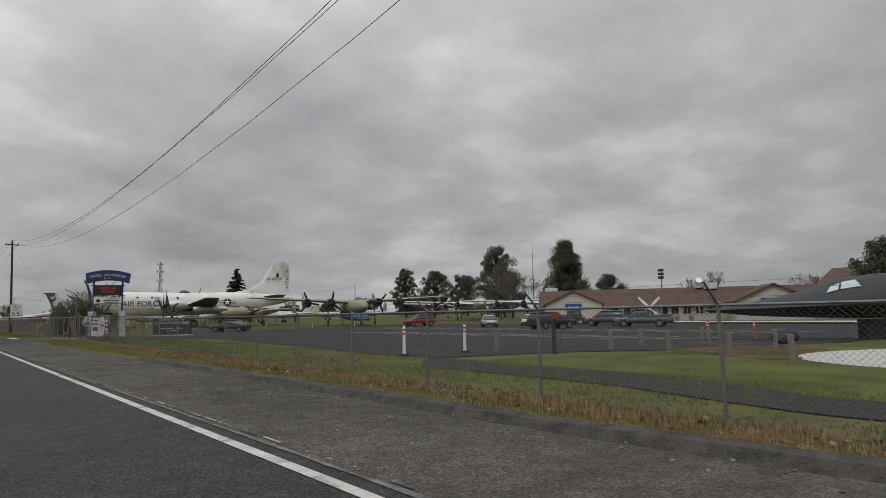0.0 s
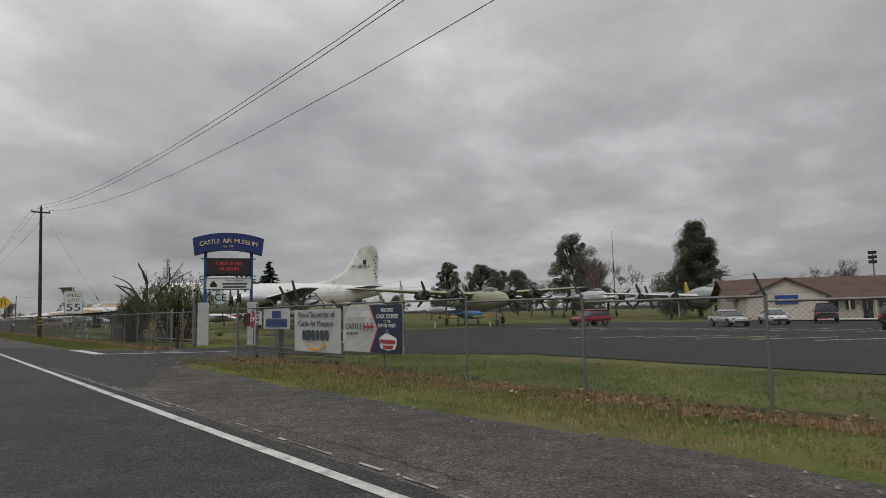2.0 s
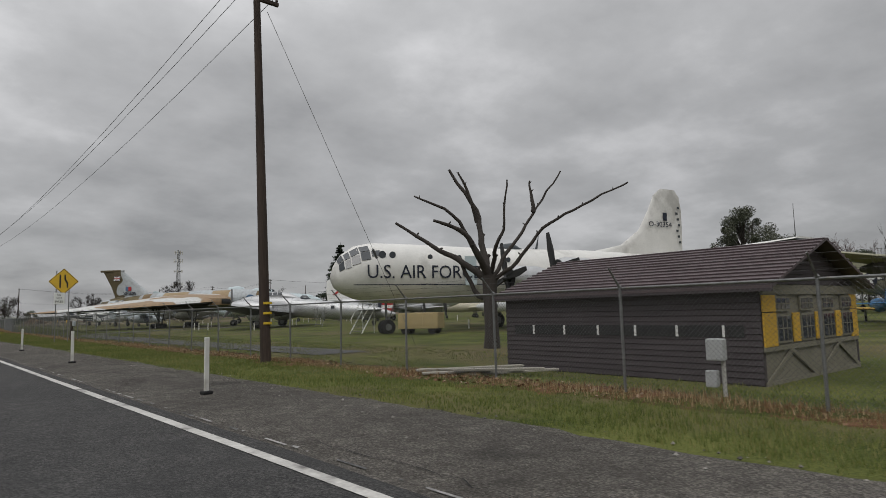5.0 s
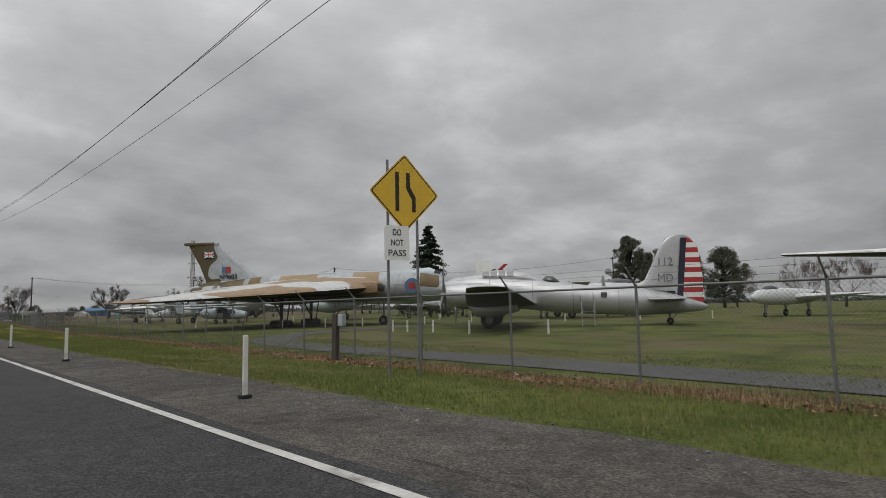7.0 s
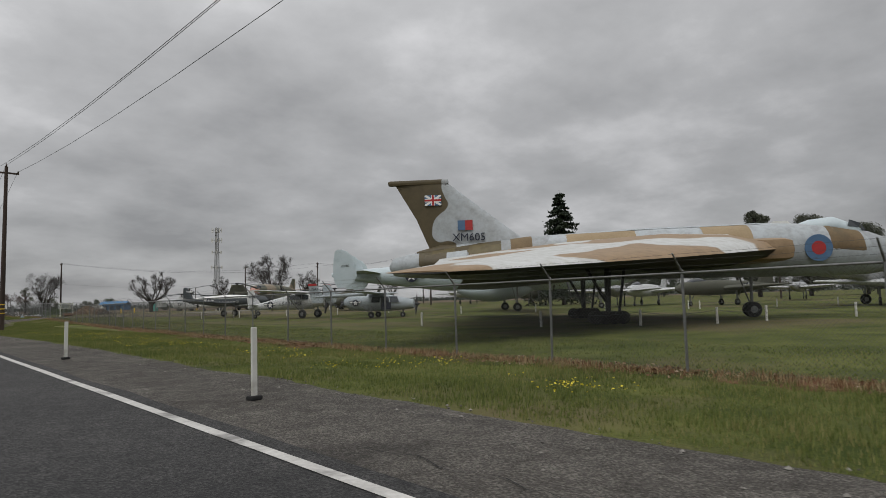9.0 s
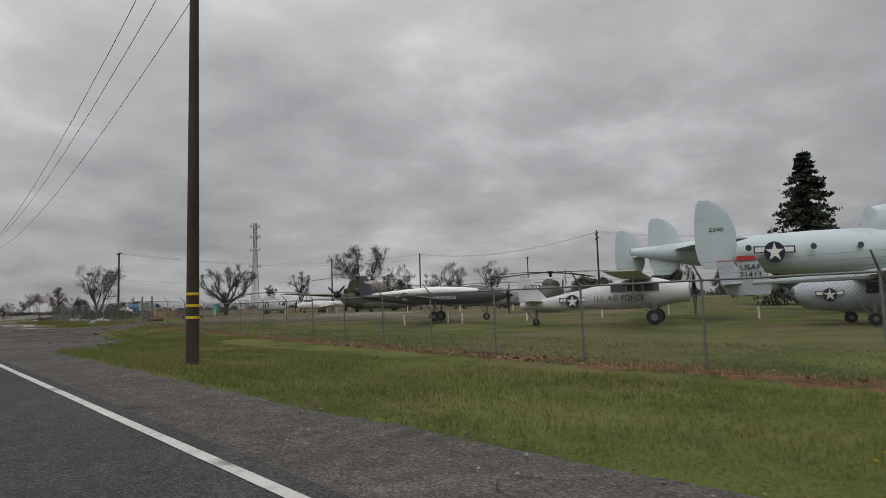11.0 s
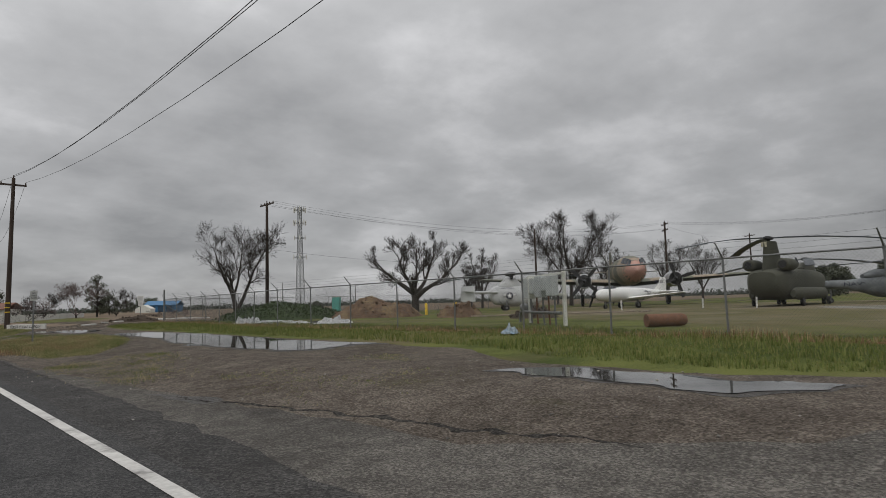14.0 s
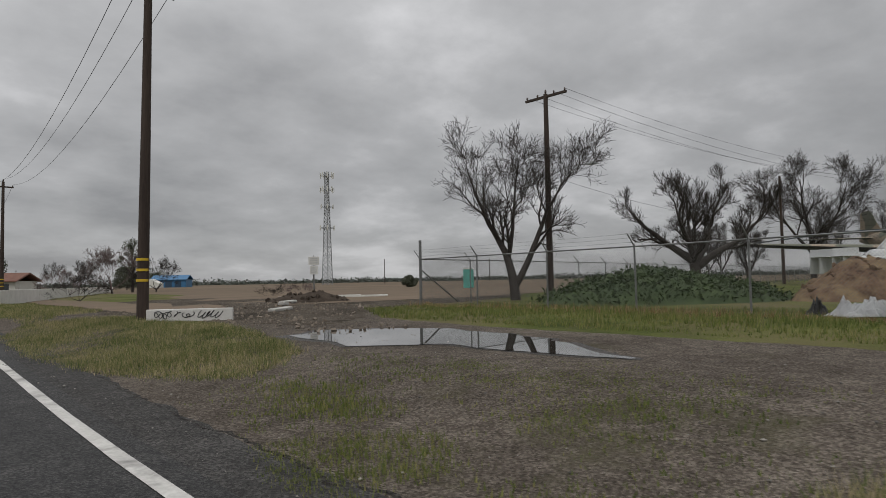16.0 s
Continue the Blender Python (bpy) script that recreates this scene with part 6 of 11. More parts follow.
part("display_face", box(B(), (0.02, -0.262, 4.25), (2.1, 0.02, 0.82)), SCREEN, sign)
LED = bpy.data.materials.new("red_leds")
LED.use_nodes = True
LED.node_tree.nodes["Principled BSDF"].inputs["Base Color"].default_value = (0.25, 0.01, 0.012, 1)
LED.node_tree.nodes["Principled BSDF"].inputs["Emission Color"].default_value = (1, 0.05, 0.06, 1)
LED.node_tree.nodes["Principled BSDF"].inputs["Emission Strength"].default_value = 0.25
for z, w in ((4.42, "CASTLE AIR"), (4.12, "MUSEUM")):
    text(w, 0.26, Matrix.Translation((0.02, -0.275, z)) @ Euler((radians(90), 0, 0)).to_matrix().to_4x4(), LED, sign, depth=0.003)
bm = B()
box(bm, (0, 0, 3.32), (2.45, 0.34, 0.68), None, 0.03)
part("sponsor_box", bm, mat("blue_grey_case", (0.10, 0.15, 0.2), (0.12, 0.17, 0.22), 3, 0.5, 0), sign)
part("sponsor_face", box(B(), (0.02, -0.175, 3.32), (2.3, 0.02, 0.56)), mat("sign_white", (0.62, 0.64, 0.60), (0.56, 0.58, 0.55), 3, 0.5, 0), sign)
text("Proud Sponsor", 0.15, Matrix.Translation((0.3, -0.188, 3.5)) @ Euler((radians(90), 0, 0)).to_matrix().to_4x4(), SLATE, sign, depth=0.003)
for z, w in ((3.31, 1.3), (3.14, 1.2)):
    part("name_bar", box(B(), (0.32, -0.188, z), (w, 0.006, 0.09)), SLATE, sign)
part("emblem", plate(B(), [(-0.95, -0.186, 3.14), (-0.6, -0.186, 3.14), (-0.6, -0.186, 3.3), (-0.775, -0.186, 3.5), (-0.95, -0.186, 3.3)], 0.008, (0, -1, 0)), BLACK, sign)
for k in (-0.25, 0.0, 0.25):
    part("floodlight", loft(B(), [(k + 0.6, -0.3, 3.72, 0.02, 0.02), (k + 0.66, -0.3, 3.72, 0.07, 0.06), (k + 0.74, -0.3, 3.72, 0.05, 0.05)], 8), BLACK, sign)

# ---- base sign, dark brown ----
BROWN = mat("dark_brown_board", (0.030, 0.024, 0.021), (0.04, 0.033, 0.029), 2, 0.6, 0.05, fine=30)
base_sign = thing("base_sign", "dark brown air base sign with white lettering on grass", "sign", pose(18.35, 75.85, -0.32, 0, 0, -45) @ Matrix.Diagonal((1.03, 1, 1.06, 1)))
part("board", box(B(), (0, 0, 0.84), (3.65, 0.28, 1.52), None, 0.02), BROWN, base_sign)
part("footing", box(B(), (0, 0, 0.04), (3.9, 0.5, 0.12), None, 0.02), CONCRETE, base_sign)
for z, sz, w, body in ((1.42, 0.16, 2.35, "UNITED STATES AIR FORCE"), (1.15, 0.3, 3.35, "CASTLE AIR FORCE BASE"), (0.66, 0.16, 2.3, '"GLOBAL POWER THRU AIRPOWER"'), (0.46, 0.16, 0.85, "MAIN GATE")):
    text(body, sz, Matrix.Translation((0, -0.145, z)) @ Euler((radians(90), 0, 0)).to_matrix().to_4x4(), WHITE, base_sign, width=w, depth=0.006)

# ---- banners on the fence ----
VINYL = mat("white_vinyl", (0.66, 0.67, 0.66), (0.58, 0.59, 0.58), 1.5, 0.5, 0.1, fine=20)
NAVYV = mat("navy_vinyl", (0.018, 0.024, 0.05), (0.024, 0.03, 0.06), 1.5, 0.45, 0.1)
REDV = mat("red_print", (0.32, 0.03, 0.035), (0.26, 0.032, 0.036), 3, 0.5, 0)
DARKRED = mat("dull_red_board", (0.095, 0.026, 0.022), (0.13, 0.036, 0.03), 3, 0.7, 0.05, fine=20)
STOPRED = mat("stop_sign_red", (0.24, 0.016, 0.032), (0.2, 0.018, 0.03), 4, 0.5, 0.02, fine=25)
ORANGE = mat("orange_print", (0.75, 0.33, 0.05), (0.68, 0.30, 0.05), 3, 0.5, 0)


def rounded(w, h, r, n=4):
    pts = []
    for cx, cz, a0 in ((w / 2 - r, h / 2 - r, 0), (-w / 2 + r, h / 2 - r, 90), (-w / 2 + r, -h / 2 + r, 180), (w / 2 - r, -h / 2 + r, 270)):
        for k in range(n + 1):
            a = radians(a0 + 90 * k / n)
            pts.append((cx + r * math.cos(a), cz + r * math.sin(a)))
    return pts


def cloth(w, h, bend=0.02, nx=16, nz=8, seed=0):
    bm = B()
    g = [[bm.verts.new((-w / 2 + w * i / nx, bend * noise.noise((i * 0.5, j * 0.6, seed)), -h / 2 + h * j / nz)) for i in range(nx + 1)] for j in range(nz + 1)]
    for j in range(nz):
        for i in range(nx):
            bm.faces.new((g[j][i], g[j][i + 1], g[j + 1][i + 1], g[j + 1][i]))
    r = bmesh.ops.solidify(bm, geom=bm.faces[:], thickness=0.004)
    return bm


def banner(label, y0, y1, z0, z1, material, bend=0.02, x=None, seed=0, drawn=None):
    """A printed sheet on the fence; drawn: the width and height in which its print is laid out."""
    x = x if x is not None else lerp_line(FENCE_A, (y0 + y1) / 2) - 0.07
    w, h = drawn or (y1 - y0, z1 - z0)
    b = thing("banner", label, "banner", Matrix.Translation((x, (y0 + y1) / 2, (z0 + z1) / 2)) @ Euler((0, 0, radians(-90))).to_matrix().to_4x4() @ Matrix.Diagonal(((y1 - y0) / w, 1, (z1 - z0) / h, 1)), group="fence banners")
    part("sheet", cloth(w, h, bend, seed=seed), material, b)
    return b


def btext(b, body, size, x, z, material, width=None):
    return text(body, size, Matrix.Translation((x, -0.03, z)) @ Euler((radians(90), 0, 0)).to_matrix().to_4x4(), material, b, width=width, depth=0.004)


def bbar(b, x, z, w, h, material, name="printed_bar", y=-0.03):
    return part(name, box(B(), (x, y, z), (w, 0.008, h)), material, b)


def bshape(b, pts, material, name, y=-0.028, d=0.01):
    return part(name, plate(B(), [(x, y, z) for x, z in pts], d, (0, -1, 0)), material, b)


b = banner("small white banner with dark blue printed lines", 61.65, 63.6, 0.89, 1.54, VINYL, 0.01, drawn=(3.2, 0.6))
bbar(b, 0.1, 0.13, 1.0, 0.2, NAVY)
bbar(b, 0.05, -0.12, 2.5, 0.22, NAVY)
b = banner("white supporter banner with dark print and an orange curve", 58.65, 61.4, 0.24, 1.47, VINYL, 0.012, seed=3, drawn=(3.35, 1.34))
btext(b, "Proud Supporter of", 0.26, 0, 0.5, SLATE, 2.6)
btext(b, "Castle Air Museum", 0.26, -0.05, 0.22, SLATE, 2.5)
for k, (x, w) in enumerate(((-0.86, 0.25), (-0.53, 0.36), (-0.17, 0.25), (0.14, 0.22), (0.45, 0.27), (0.78, 0.25))):
    bshape(b, [(x + q, -0.14 + r) for q, r in rounded(w, 0.33, 0.1)], SLATE, "name_shape")
bshape(b, [(-0.8, -0.38), (-0.4, -0.53), (0.1, -0.56), (0.5, -0.46), (0.42, -0.42), (0.62, -0.36), (0.6, -0.56), (0.53, -0.5), (0.1, -0.63), (-0.4, -0.6)], ORANGE, "orange_curve")
b = banner("white and navy museum banner with red print hung on the fence", 55.73, 58.47, 0.33, 1.53, VINYL, 0.05, seed=7, drawn=(3.8, 1.6))
bshape(b, [(0.05, -0.79), (1.9, -0.79), (1.9, 0.79), (0.05, 0.79), (0.55, 0.0)], NAVYV, "navy_field", -0.05)
bshape(b, [(-0.03, -0.79), (0.05, -0.79), (0.55, 0.0), (0.05, 0.79), (-0.03, 0.79), (0.47, 0.0)], REDV, "red_edge", -0.05)
text("CASTLE", 0.3, Matrix.Translation((-1.05, -0.06, 0.06)) @ Euler((radians(90), 0, 0)).to_matrix().to_4x4(), SLATE, b, width=1.1)
text("AIR MUSEUM", 0.12, Matrix.Translation((-1.15, -0.06, -0.17)) @ Euler((radians(90), 0, 0)).to_matrix().to_4x4(), SLATE, b, width=0.8)
for k, x in enumerate((-0.33, -0.1, 0.16)):
    q = 0.09 + 0.035 * k
    bshape(b, [(x - q, 0.03), (x - 0.02, 0.03), (x - 0.03, -0.11), (x + 0.03, -0.11 + q * 0.8), (x + q * 1.3, 0.06), (x + 0.03, 0.23 - q * 0.8), (x - 0.03, 0.23), (x - 0.02, 0.09), (x - q, 0.09)], REDV, "plane_emblem", -0.062)
for z, sz, w, body in ((0.6, 0.17, 0.75, "WELCOMES"), (0.4, 0.2, 1.3, "CLASSIC COUNTRY"), (0.24, 0.12, 0.42, "TO THE"), (0.1, 0.17, 1.05, "CENTRAL VALLEY!")):
    text(body, sz, Matrix.Translation((1.1, -0.075, z)) @ Euler((radians(90), 0, 0)).to_matrix().to_4x4(), VINYL, b, width=w)
bshape(b, [(0.62, -0.3), (0.8, -0.22), (1.05, -0.12), (1.3, -0.2), (1.6, -0.3), (1.62, -0.5), (1.5, -0.66), (1.1, -0.7), (0.68, -0.62)], VINYL, "emblem_ground", -0.062)
bshape(b, [(0.68, -0.34), (1.55, -0.36), (1.55, -0.48), (0.7, -0.47)], REDV, "emblem_bar", -0.075)
bshape(b, [(0.85, -0.53), (1.45, -0.53), (1.4, -0.64), (0.88, -0.64)], REDV, "emblem_bar", -0.075)
bshape(b, [(1.05, -0.14), (1.2, -0.14), (1.17, 0.0), (1.08, 0.0)], FLAGBLUE, "emblem_neck", -0.075)
b = banner("small white camp notice on the fence", 63.68, 64.22, 1.01, 1.47, VINYL, 0.004, x=8.83)
for z, body, w in ((0.17, "CASTLE", 0.34), (0.05, "RV", 0.12), (-0.06, "CAMP", 0.26)):
    btext(b, body, 0.11, 0, z, SLATE, w)
bshape(b, [(-0.12, -0.17), (0.05, -0.17), (0.05, -0.14), (0.13, -0.185), (0.05, -0.23), (0.05, -0.2), (-0.12, -0.2)], SLATE, "arrow")
b = banner("plain dark red board tied to the fence", 64.8, 65.47, 0.97, 1.42, DARKRED, 0.004, x=8.95)
st = thing("stop_sign", "red octagonal stop sign tied to the fence", "road sign", pose(8.86, 64.47, 1.21, 0, 0, -97))
R_ = 0.35
octo = [(R_ * math.cos(radians(22.5 + 45 * k)), R_ * math.sin(radians(22.5 + 45 * k))) for k in range(8)]
part("panel", plate(B(), [(x, 0, z) for x, z in octo], 0.006, (0, -1, 0)), VINYL, st)
part("face", plate(B(), [(x * 0.94, -0.007, z * 0.94) for x, z in octo], 0.003, (0, -1, 0)), STOPRED, st)
part("sticker", plate(B(), [(-0.09 + q * 0.42, -0.017, 0.19 + r * 0.5) for q, r in rounded(0.26, 0.26, 0.12)], 0.002, (0, -1, 0)), VINYL, st, "round pale sticker")
text("STOP", 0.24, Matrix.Translation((0, -0.014, 0)) @ Euler((radians(90), 0, 0)).to_matrix().to_4x4(), VINYL, st, width=0.5, depth=0.003)
part("bracket", box(B(), (0, 0.035, 0.1), (0.05, 0.06, 0.3)), STEEL, st)

# ---- open entrance gate leaves ----


def gate_leaf(x, y, heading, w, h, label="galvanised chain-link gate leaf standing open"):
    g = thing("gate", label, "gate", pose(x, y, ground_z(x, y), 0, 0, heading), group="gate leaves")
    bm = B()
    for a, c in (((0, 0, 0.08), (w, 0, 0.08)), ((0, 0, h), (w, 0, h)), ((0, 0, 0.08), (0, 0, h)), ((w, 0, 0.08), (w, 0, h)), ((w / 2, 0, 0.08), (w / 2, 0, h)), ((0, 0, h * 0.5), (w, 0, h * 0.5))):
        tube(bm, [a, c], 0.025, 8)
    part("gate_frame", bm, STEEL, g)
    o = new("mesh", lattice_mesh(w, h - 0.1))
    o.parent, o.location = g, (0, 0, 0.09)
    for xx in (-0.1, w + 0.1):
        part("gate_post", tube(B(), [(xx, 0, -0.1), (xx, 0, h + 0.35)], 0.05, 10), STEEL, g)
    return g




def sliding_gate(y0, y1, x, label):
    """A long low gate that rolls along behind the fence, with a braced frame."""
    g = thing("gate", label, "gate", Matrix.Translation((x, y0, ground_z(x, y0))), group="gate leaves")
    w = y1 - y0
    for z, r in ((1.74, 0.024), (0.42, 0.03), (0.27, 0.022)):
        part("rail", tube(B(), [(0, 0, z), (0, w, z)], r, 8), STEEL, g)
    n = 3
    for k in range(n + 1):
        part("upright", tube(B(), [(0, w * k / n, 0.27), (0, w * k / n, 1.74)], 0.021, 8), STEEL, g)
    for k in range(n):
        part("brace", tube(B(), [(0, w * k / n, 0.45), (0, w * (k + 1) / n, 1.7)], 0.006, 5), STEEL, g)
    for q in (0.4, w - 0.3):
        part("roller", tube(B(), [(-0.02, q, 0.06), (0.03, q, 0.06)], 0.07, 12), RUBBER, g)
    return g


sliding_gate(73.65, 80.2, 10.0, "long braced steel gate slid open behind the fence")
sliding_gate(58.9, 65.0, 9.12, "long braced steel gate slid open behind the fence")
for x, y, h in ((8.9, 65.9, 1.92), (9.25, 65.02, 1.9), (9.25, 62.98, 2.1), (9.25, 63.18, 1.85), (9.86, 73.55, 2.35), (10.12, 74.16, 2.08), (10.12, 75.9, 1.9), (10.12, 77.6, 1.9)):
    solid("gate_post", tube(B(), [(0, 0, -0.2), (0, 0, h), (0, 0, h + 0.04)], [0.05, 0.05, 0.02], 10), STEEL, "round galvanised gate post behind the fence", "post", Matrix.Translation((x, y, ground_z(x, y))), group="gate posts")
solid("wooden_post", tube(B(), [(0, 0, -0.2), (0, 0.02, 1.0), (0, 0.02, 1.02)], [0.085, 0.08, 0.05], 8), mat("dark_weathered_post", (0.035, 0.03, 0.026), (0.07, 0.06, 0.052), 3, 0.95, 0.5, fine=18, stretch=(1, 1, 0.2)), "short dark weathered wooden post by the gate", "post", Matrix.Translation((9.8, 75.7, ground_z(9.8, 75.7))))
gate_leaf(14.58, 247.2, 91, 2.1, 1.75, "chain-link vehicle gate leaf closed across a track")
gate_leaf(14.55, 249.45, 90, 2.2, 1.75, "chain-link vehicle gate leaf closed across a track")

# ---- road signs ----
SIGNW = mat("sign_sheet", (0.72, 0.73, 0.71), (0.66, 0.67, 0.65), 3, 0.4, 0.02, fine=30)
SIGNY = mat("sign_yellow", (0.66, 0.42, 0.03), (0.58, 0.37, 0.04), 3, 0.45, 0.02, fine=30)


def board(p, name, pts, y, d, material, m=None):
    o = part(name, plate(B(), [(x, y, z) for x, z in pts], d, (0, -1, 0)), material, p)
    if m is not None:
        o.matrix_basis = m
    return o


def up_text(p, body, size, x, y, z, material, width=None):
    return text(body, size, Matrix.Translation((x, y, z)) @ Euler((radians(90), 0, 0)).to_matrix().to_4x4(), material, p, width=width, depth=0.003)


s = thing("speed_limit_sign", "white speed limit sign on a steel post", "road sign", pose(6.45, 82.5, ground_z(6.45, 82.5), 0, 0, 2))
part("post", tube(B(), [(0, 0.03, -0.2), (0, 0.03, 3.05)], 0.032, 8), STEEL, s)
T = Matrix.Translation((0, 0, 2.36))
board(s, "panel", rounded(0.92, 1.24, 0.06), 0, 0.006, SIGNW, T)
board(s, "border", rounded(0.87, 1.19, 0.05), -0.006, 0.003, BLACK, T)
board(s, "face", rounded(0.835, 1.155, 0.04), -0.009, 0.003, SIGNW, T)
up_text(s, "SPEED", 0.24, 0, -0.015, 2.75, BLACK, 0.7)
up_text(s, "LIMIT", 0.24, 0, -0.015, 2.48, BLACK, 0.56)
up_text(s, "55", 0.56, 0, -0.015, 2.08, BLACK, 0.66)
s = thing("merge_sign", "yellow diamond lane-ends sign with a white plate below", "road sign", pose(8.1, 139.6, ground_z(8.1, 139.6) + 0.06, 0, 0, -9))
for x, z in ((0.42, 4.4), (-0.3, 4.55)):
    part("post", tube(B(), [(x, 0.04, -0.2), (x, 0.04, z)], 0.03, 8), STEEL, s)
T = Matrix.Translation((0.1, 0, 3.85)) @ Euler((0, radians(45), 0)).to_matrix().to_4x4()
board(s, "panel", rounded(1.22, 1.22, 0.07), 0, 0.006, SIGNY, T)
board(s, "border", rounded(1.17, 1.17, 0.06), -0.006, 0.003, BLACK, T)
board(s, "face", rounded(1.12, 1.12, 0.05), -0.009, 0.003, SIGNY, T)
board(s, "symbol", [(-0.14, 3.45), (-0.05, 3.45), (-0.05, 4.3), (-0.14, 4.3)], -0.014, 0.004, BLACK)
board(s, "symbol", [(0.36, 3.45), (0.27, 3.45), (0.27, 3.72), (0.13, 3.95), (0.13, 4.3), (0.22, 4.3), (0.22, 4.0), (0.36, 3.77)], -0.014, 0.004, BLACK)
T = Matrix.Translation((-0.12, -0.02, 2.76))
board(s, "plate", rounded(0.6, 0.74, 0.04), 0, 0.006, SIGNW, T)
for z, body, w in ((2.98, "DO", 0.2), (2.76, "NOT", 0.3), (2.54, "PASS", 0.42)):
    up_text(s, body, 0.19, -0.12, -0.03, z, BLACK, w)
DELW = mat("delineator_white", (0.66, 0.66, 0.62), (0.56, 0.56, 0.52), 4, 0.6, 0.1, fine=30, c3=(0.4, 0.38, 0.34))
for k, (x, y) in enumerate(((4.01, 103.25), (4.07, 114.08), (4.2, 125.0), (4.0, 138.2), (3.82, 149.48), (3.91, 160.4), (3.85, 170.76), (3.66, 181.0))):
    d = thing("delineator_post", "white flexible roadside delineator post with a black foot", "delineator", pose(x, y, 0, 3 * noise.noise((k * 1.7, 0, 0)), 4 * noise.noise((k, 3, 0)), 12), group="delineators")
    b1 = B()
    box(b1, (0, 0, 0.49), (0.086, 0.03, 0.9), None, 0.012)
    part("post", b1, DELW, d)
    b2 = B()
    box(b2, (0, 0, 0.03), (0.17, 0.14, 0.06), None, 0.02)
    part("foot", b2, RUBBER, d)
s = thing("parking_sign", "weathered white roadside parking sign on a steel post", "road sign", pose(5.62, 280.75, ground_z(5.62, 280.75), 0, 0, 4))
part("post", tube(B(), [(0, 0.03, -0.3), (0.02, 0.03, 2.1)], 0.03, 8), STEEL, s)
board(s, "panel", rounded(0.25, 0.39, 0.025), 0, 0.005, mat("faded_sign", (0.40, 0.41, 0.39), (0.5, 0.5, 0.48), 8, 0.6, 0.05), Matrix.Translation((0, 0, 1.88)))
for z, w, body in ((1.98, 0.11, "NO"), (1.88, 0.2, "PARKING"), (1.79, 0.2, "ANY TIME")):
    up_text(s, body, 0.07, 0, -0.012, z, SLATE, w)

# ---- brown shed with yellow window panels ----
SIDING = mat("brown_siding", (0.036, 0.028, 0.031), (0.055, 0.044, 0.047), 2, 0.7, 0.1, fine=25, stretch=(0.3, 0.3, 2))
ROOFM = mat("brown_metal_roof", (0.075, 0.055, 0.058), (0.105, 0.08, 0.083), 1.5, 0.5, 0.05, 0.2, fine=15, c3=(0.06, 0.045, 0.045))
YPANEL = mat("yellow_panel", (0.60, 0.36, 0.03), (0.5, 0.3, 0.03), 2, 0.6, 0.1, fine=20)
BEIGE = mat("olive_beige_board", (0.16, 0.15, 0.11), (0.21, 0.195, 0.15), 2, 0.8, 0.2, fine=25)
shed = thing("shed", "low brown shed with ribbed roof and yellow window panels", "building", pose(13.0, 97.95, -0.4, 0, 0, -1) @ Matrix.Diagonal((0.85, 0.83, 1.0, 1)))
SL, SW, SE, SR = 8.4, 6.6, 2.05, 3.06   # depth along y, width along x, eave, ridge
wall_bm = B()
box(wall_bm, (0.06, SL / 2, SE / 2), (0.12, SL, SE))
part("side_wall", wall_bm, SIDING, shed)
part("side_wall", box(B(), (SW - 0.06, SL / 2, SE / 2), (0.12, SL, SE)), SIDING, shed)
part("rear_wall", plate(B(), [(0.12, SL - 0.12, 0), (SW - 0.12, SL - 0.12, 0), (SW - 0.12, SL - 0.12, SE), (SW / 2, SL - 0.12, SR - 0.05), (0.12, SL - 0.12, SE)], 0.12, (0, 1, 0)), SIDING, shed)
for k in range(16):
    z = 0.06 + 0.126 * k
    part("siding_board", box(B(), (-0.012, SL / 2, z + 0.055), (0.03, SL, 0.112), Euler((0, radians(11), 0)).to_matrix()), SIDING, shed)
for k in range(7):
    z = SE + 0.02 + 0.11 * k
    half = (SW / 2) * (1 - (z + 0.05 - SE) / (SR - SE)) - 0.05
    if half > 0.1:
        part("gable_board", box(B(), (SW / 2, -0.015, z + 0.05), (2 * half, 0.03, 0.1)), SIDING, shed)
part("front_wall", plate(B(), [(0.0, 0.02, 0), (SW, 0.02, 0), (SW, 0.02, SE), (SW / 2, 0.02, SR - 0.05), (0, 0.02, SE)], 0.1, (0, 1, 0)), BEIGE, shed)
part("header_beam", box(B(), (SW / 2, -0.03, SE - 0.1), (SW, 0.06, 0.2)), BEIGE, shed)
for k in range(4):
    x = 0.95 + 1.5 * k
    for z0, z1 in ((0.85, 1.45), (1.5, 1.82)):
        f = part("window", box(B(), (x + 0.25, -0.02, (z0 + z1) / 2), (0.85, 0.05, z1 - z0)), BEIGE, shed)
        part("pane", box(B(), (x + 0.25, -0.05, (z0 + z1) / 2), (0.74, 0.012, z1 - z0 - 0.1)), DGLASS, f)
        for q in (-0.12, 0.12):
            part("muntin", box(B(), (x + 0.25 + q, -0.06, (z0 + z1) / 2), (0.02, 0.015, z1 - z0 - 0.1)), BEIGE, f)
        part("muntin", box(B(), (x + 0.25, -0.06, (z0 + z1) / 2), (0.74, 0.015, 0.02)), BEIGE, f)
for x, w, z0, z1 in ((0.38, 0.72, 0.8, 1.48), (0.38, 0.72, 1.5, 1.84), (1.95, 0.42, 0.85, 1.46), (3.45, 0.42, 0.85, 1.46), (4.95, 0.42, 0.85, 1.46), (6.25, 0.55, 0.8, 1.48), (6.25, 0.55, 1.5, 1.84)):
    part("yellow_panel", box(B(), (x, -0.035, (z0 + z1) / 2), (w, 0.04, z1 - z0), None, 0.008), YPANEL, shed, "yellow painted panel")
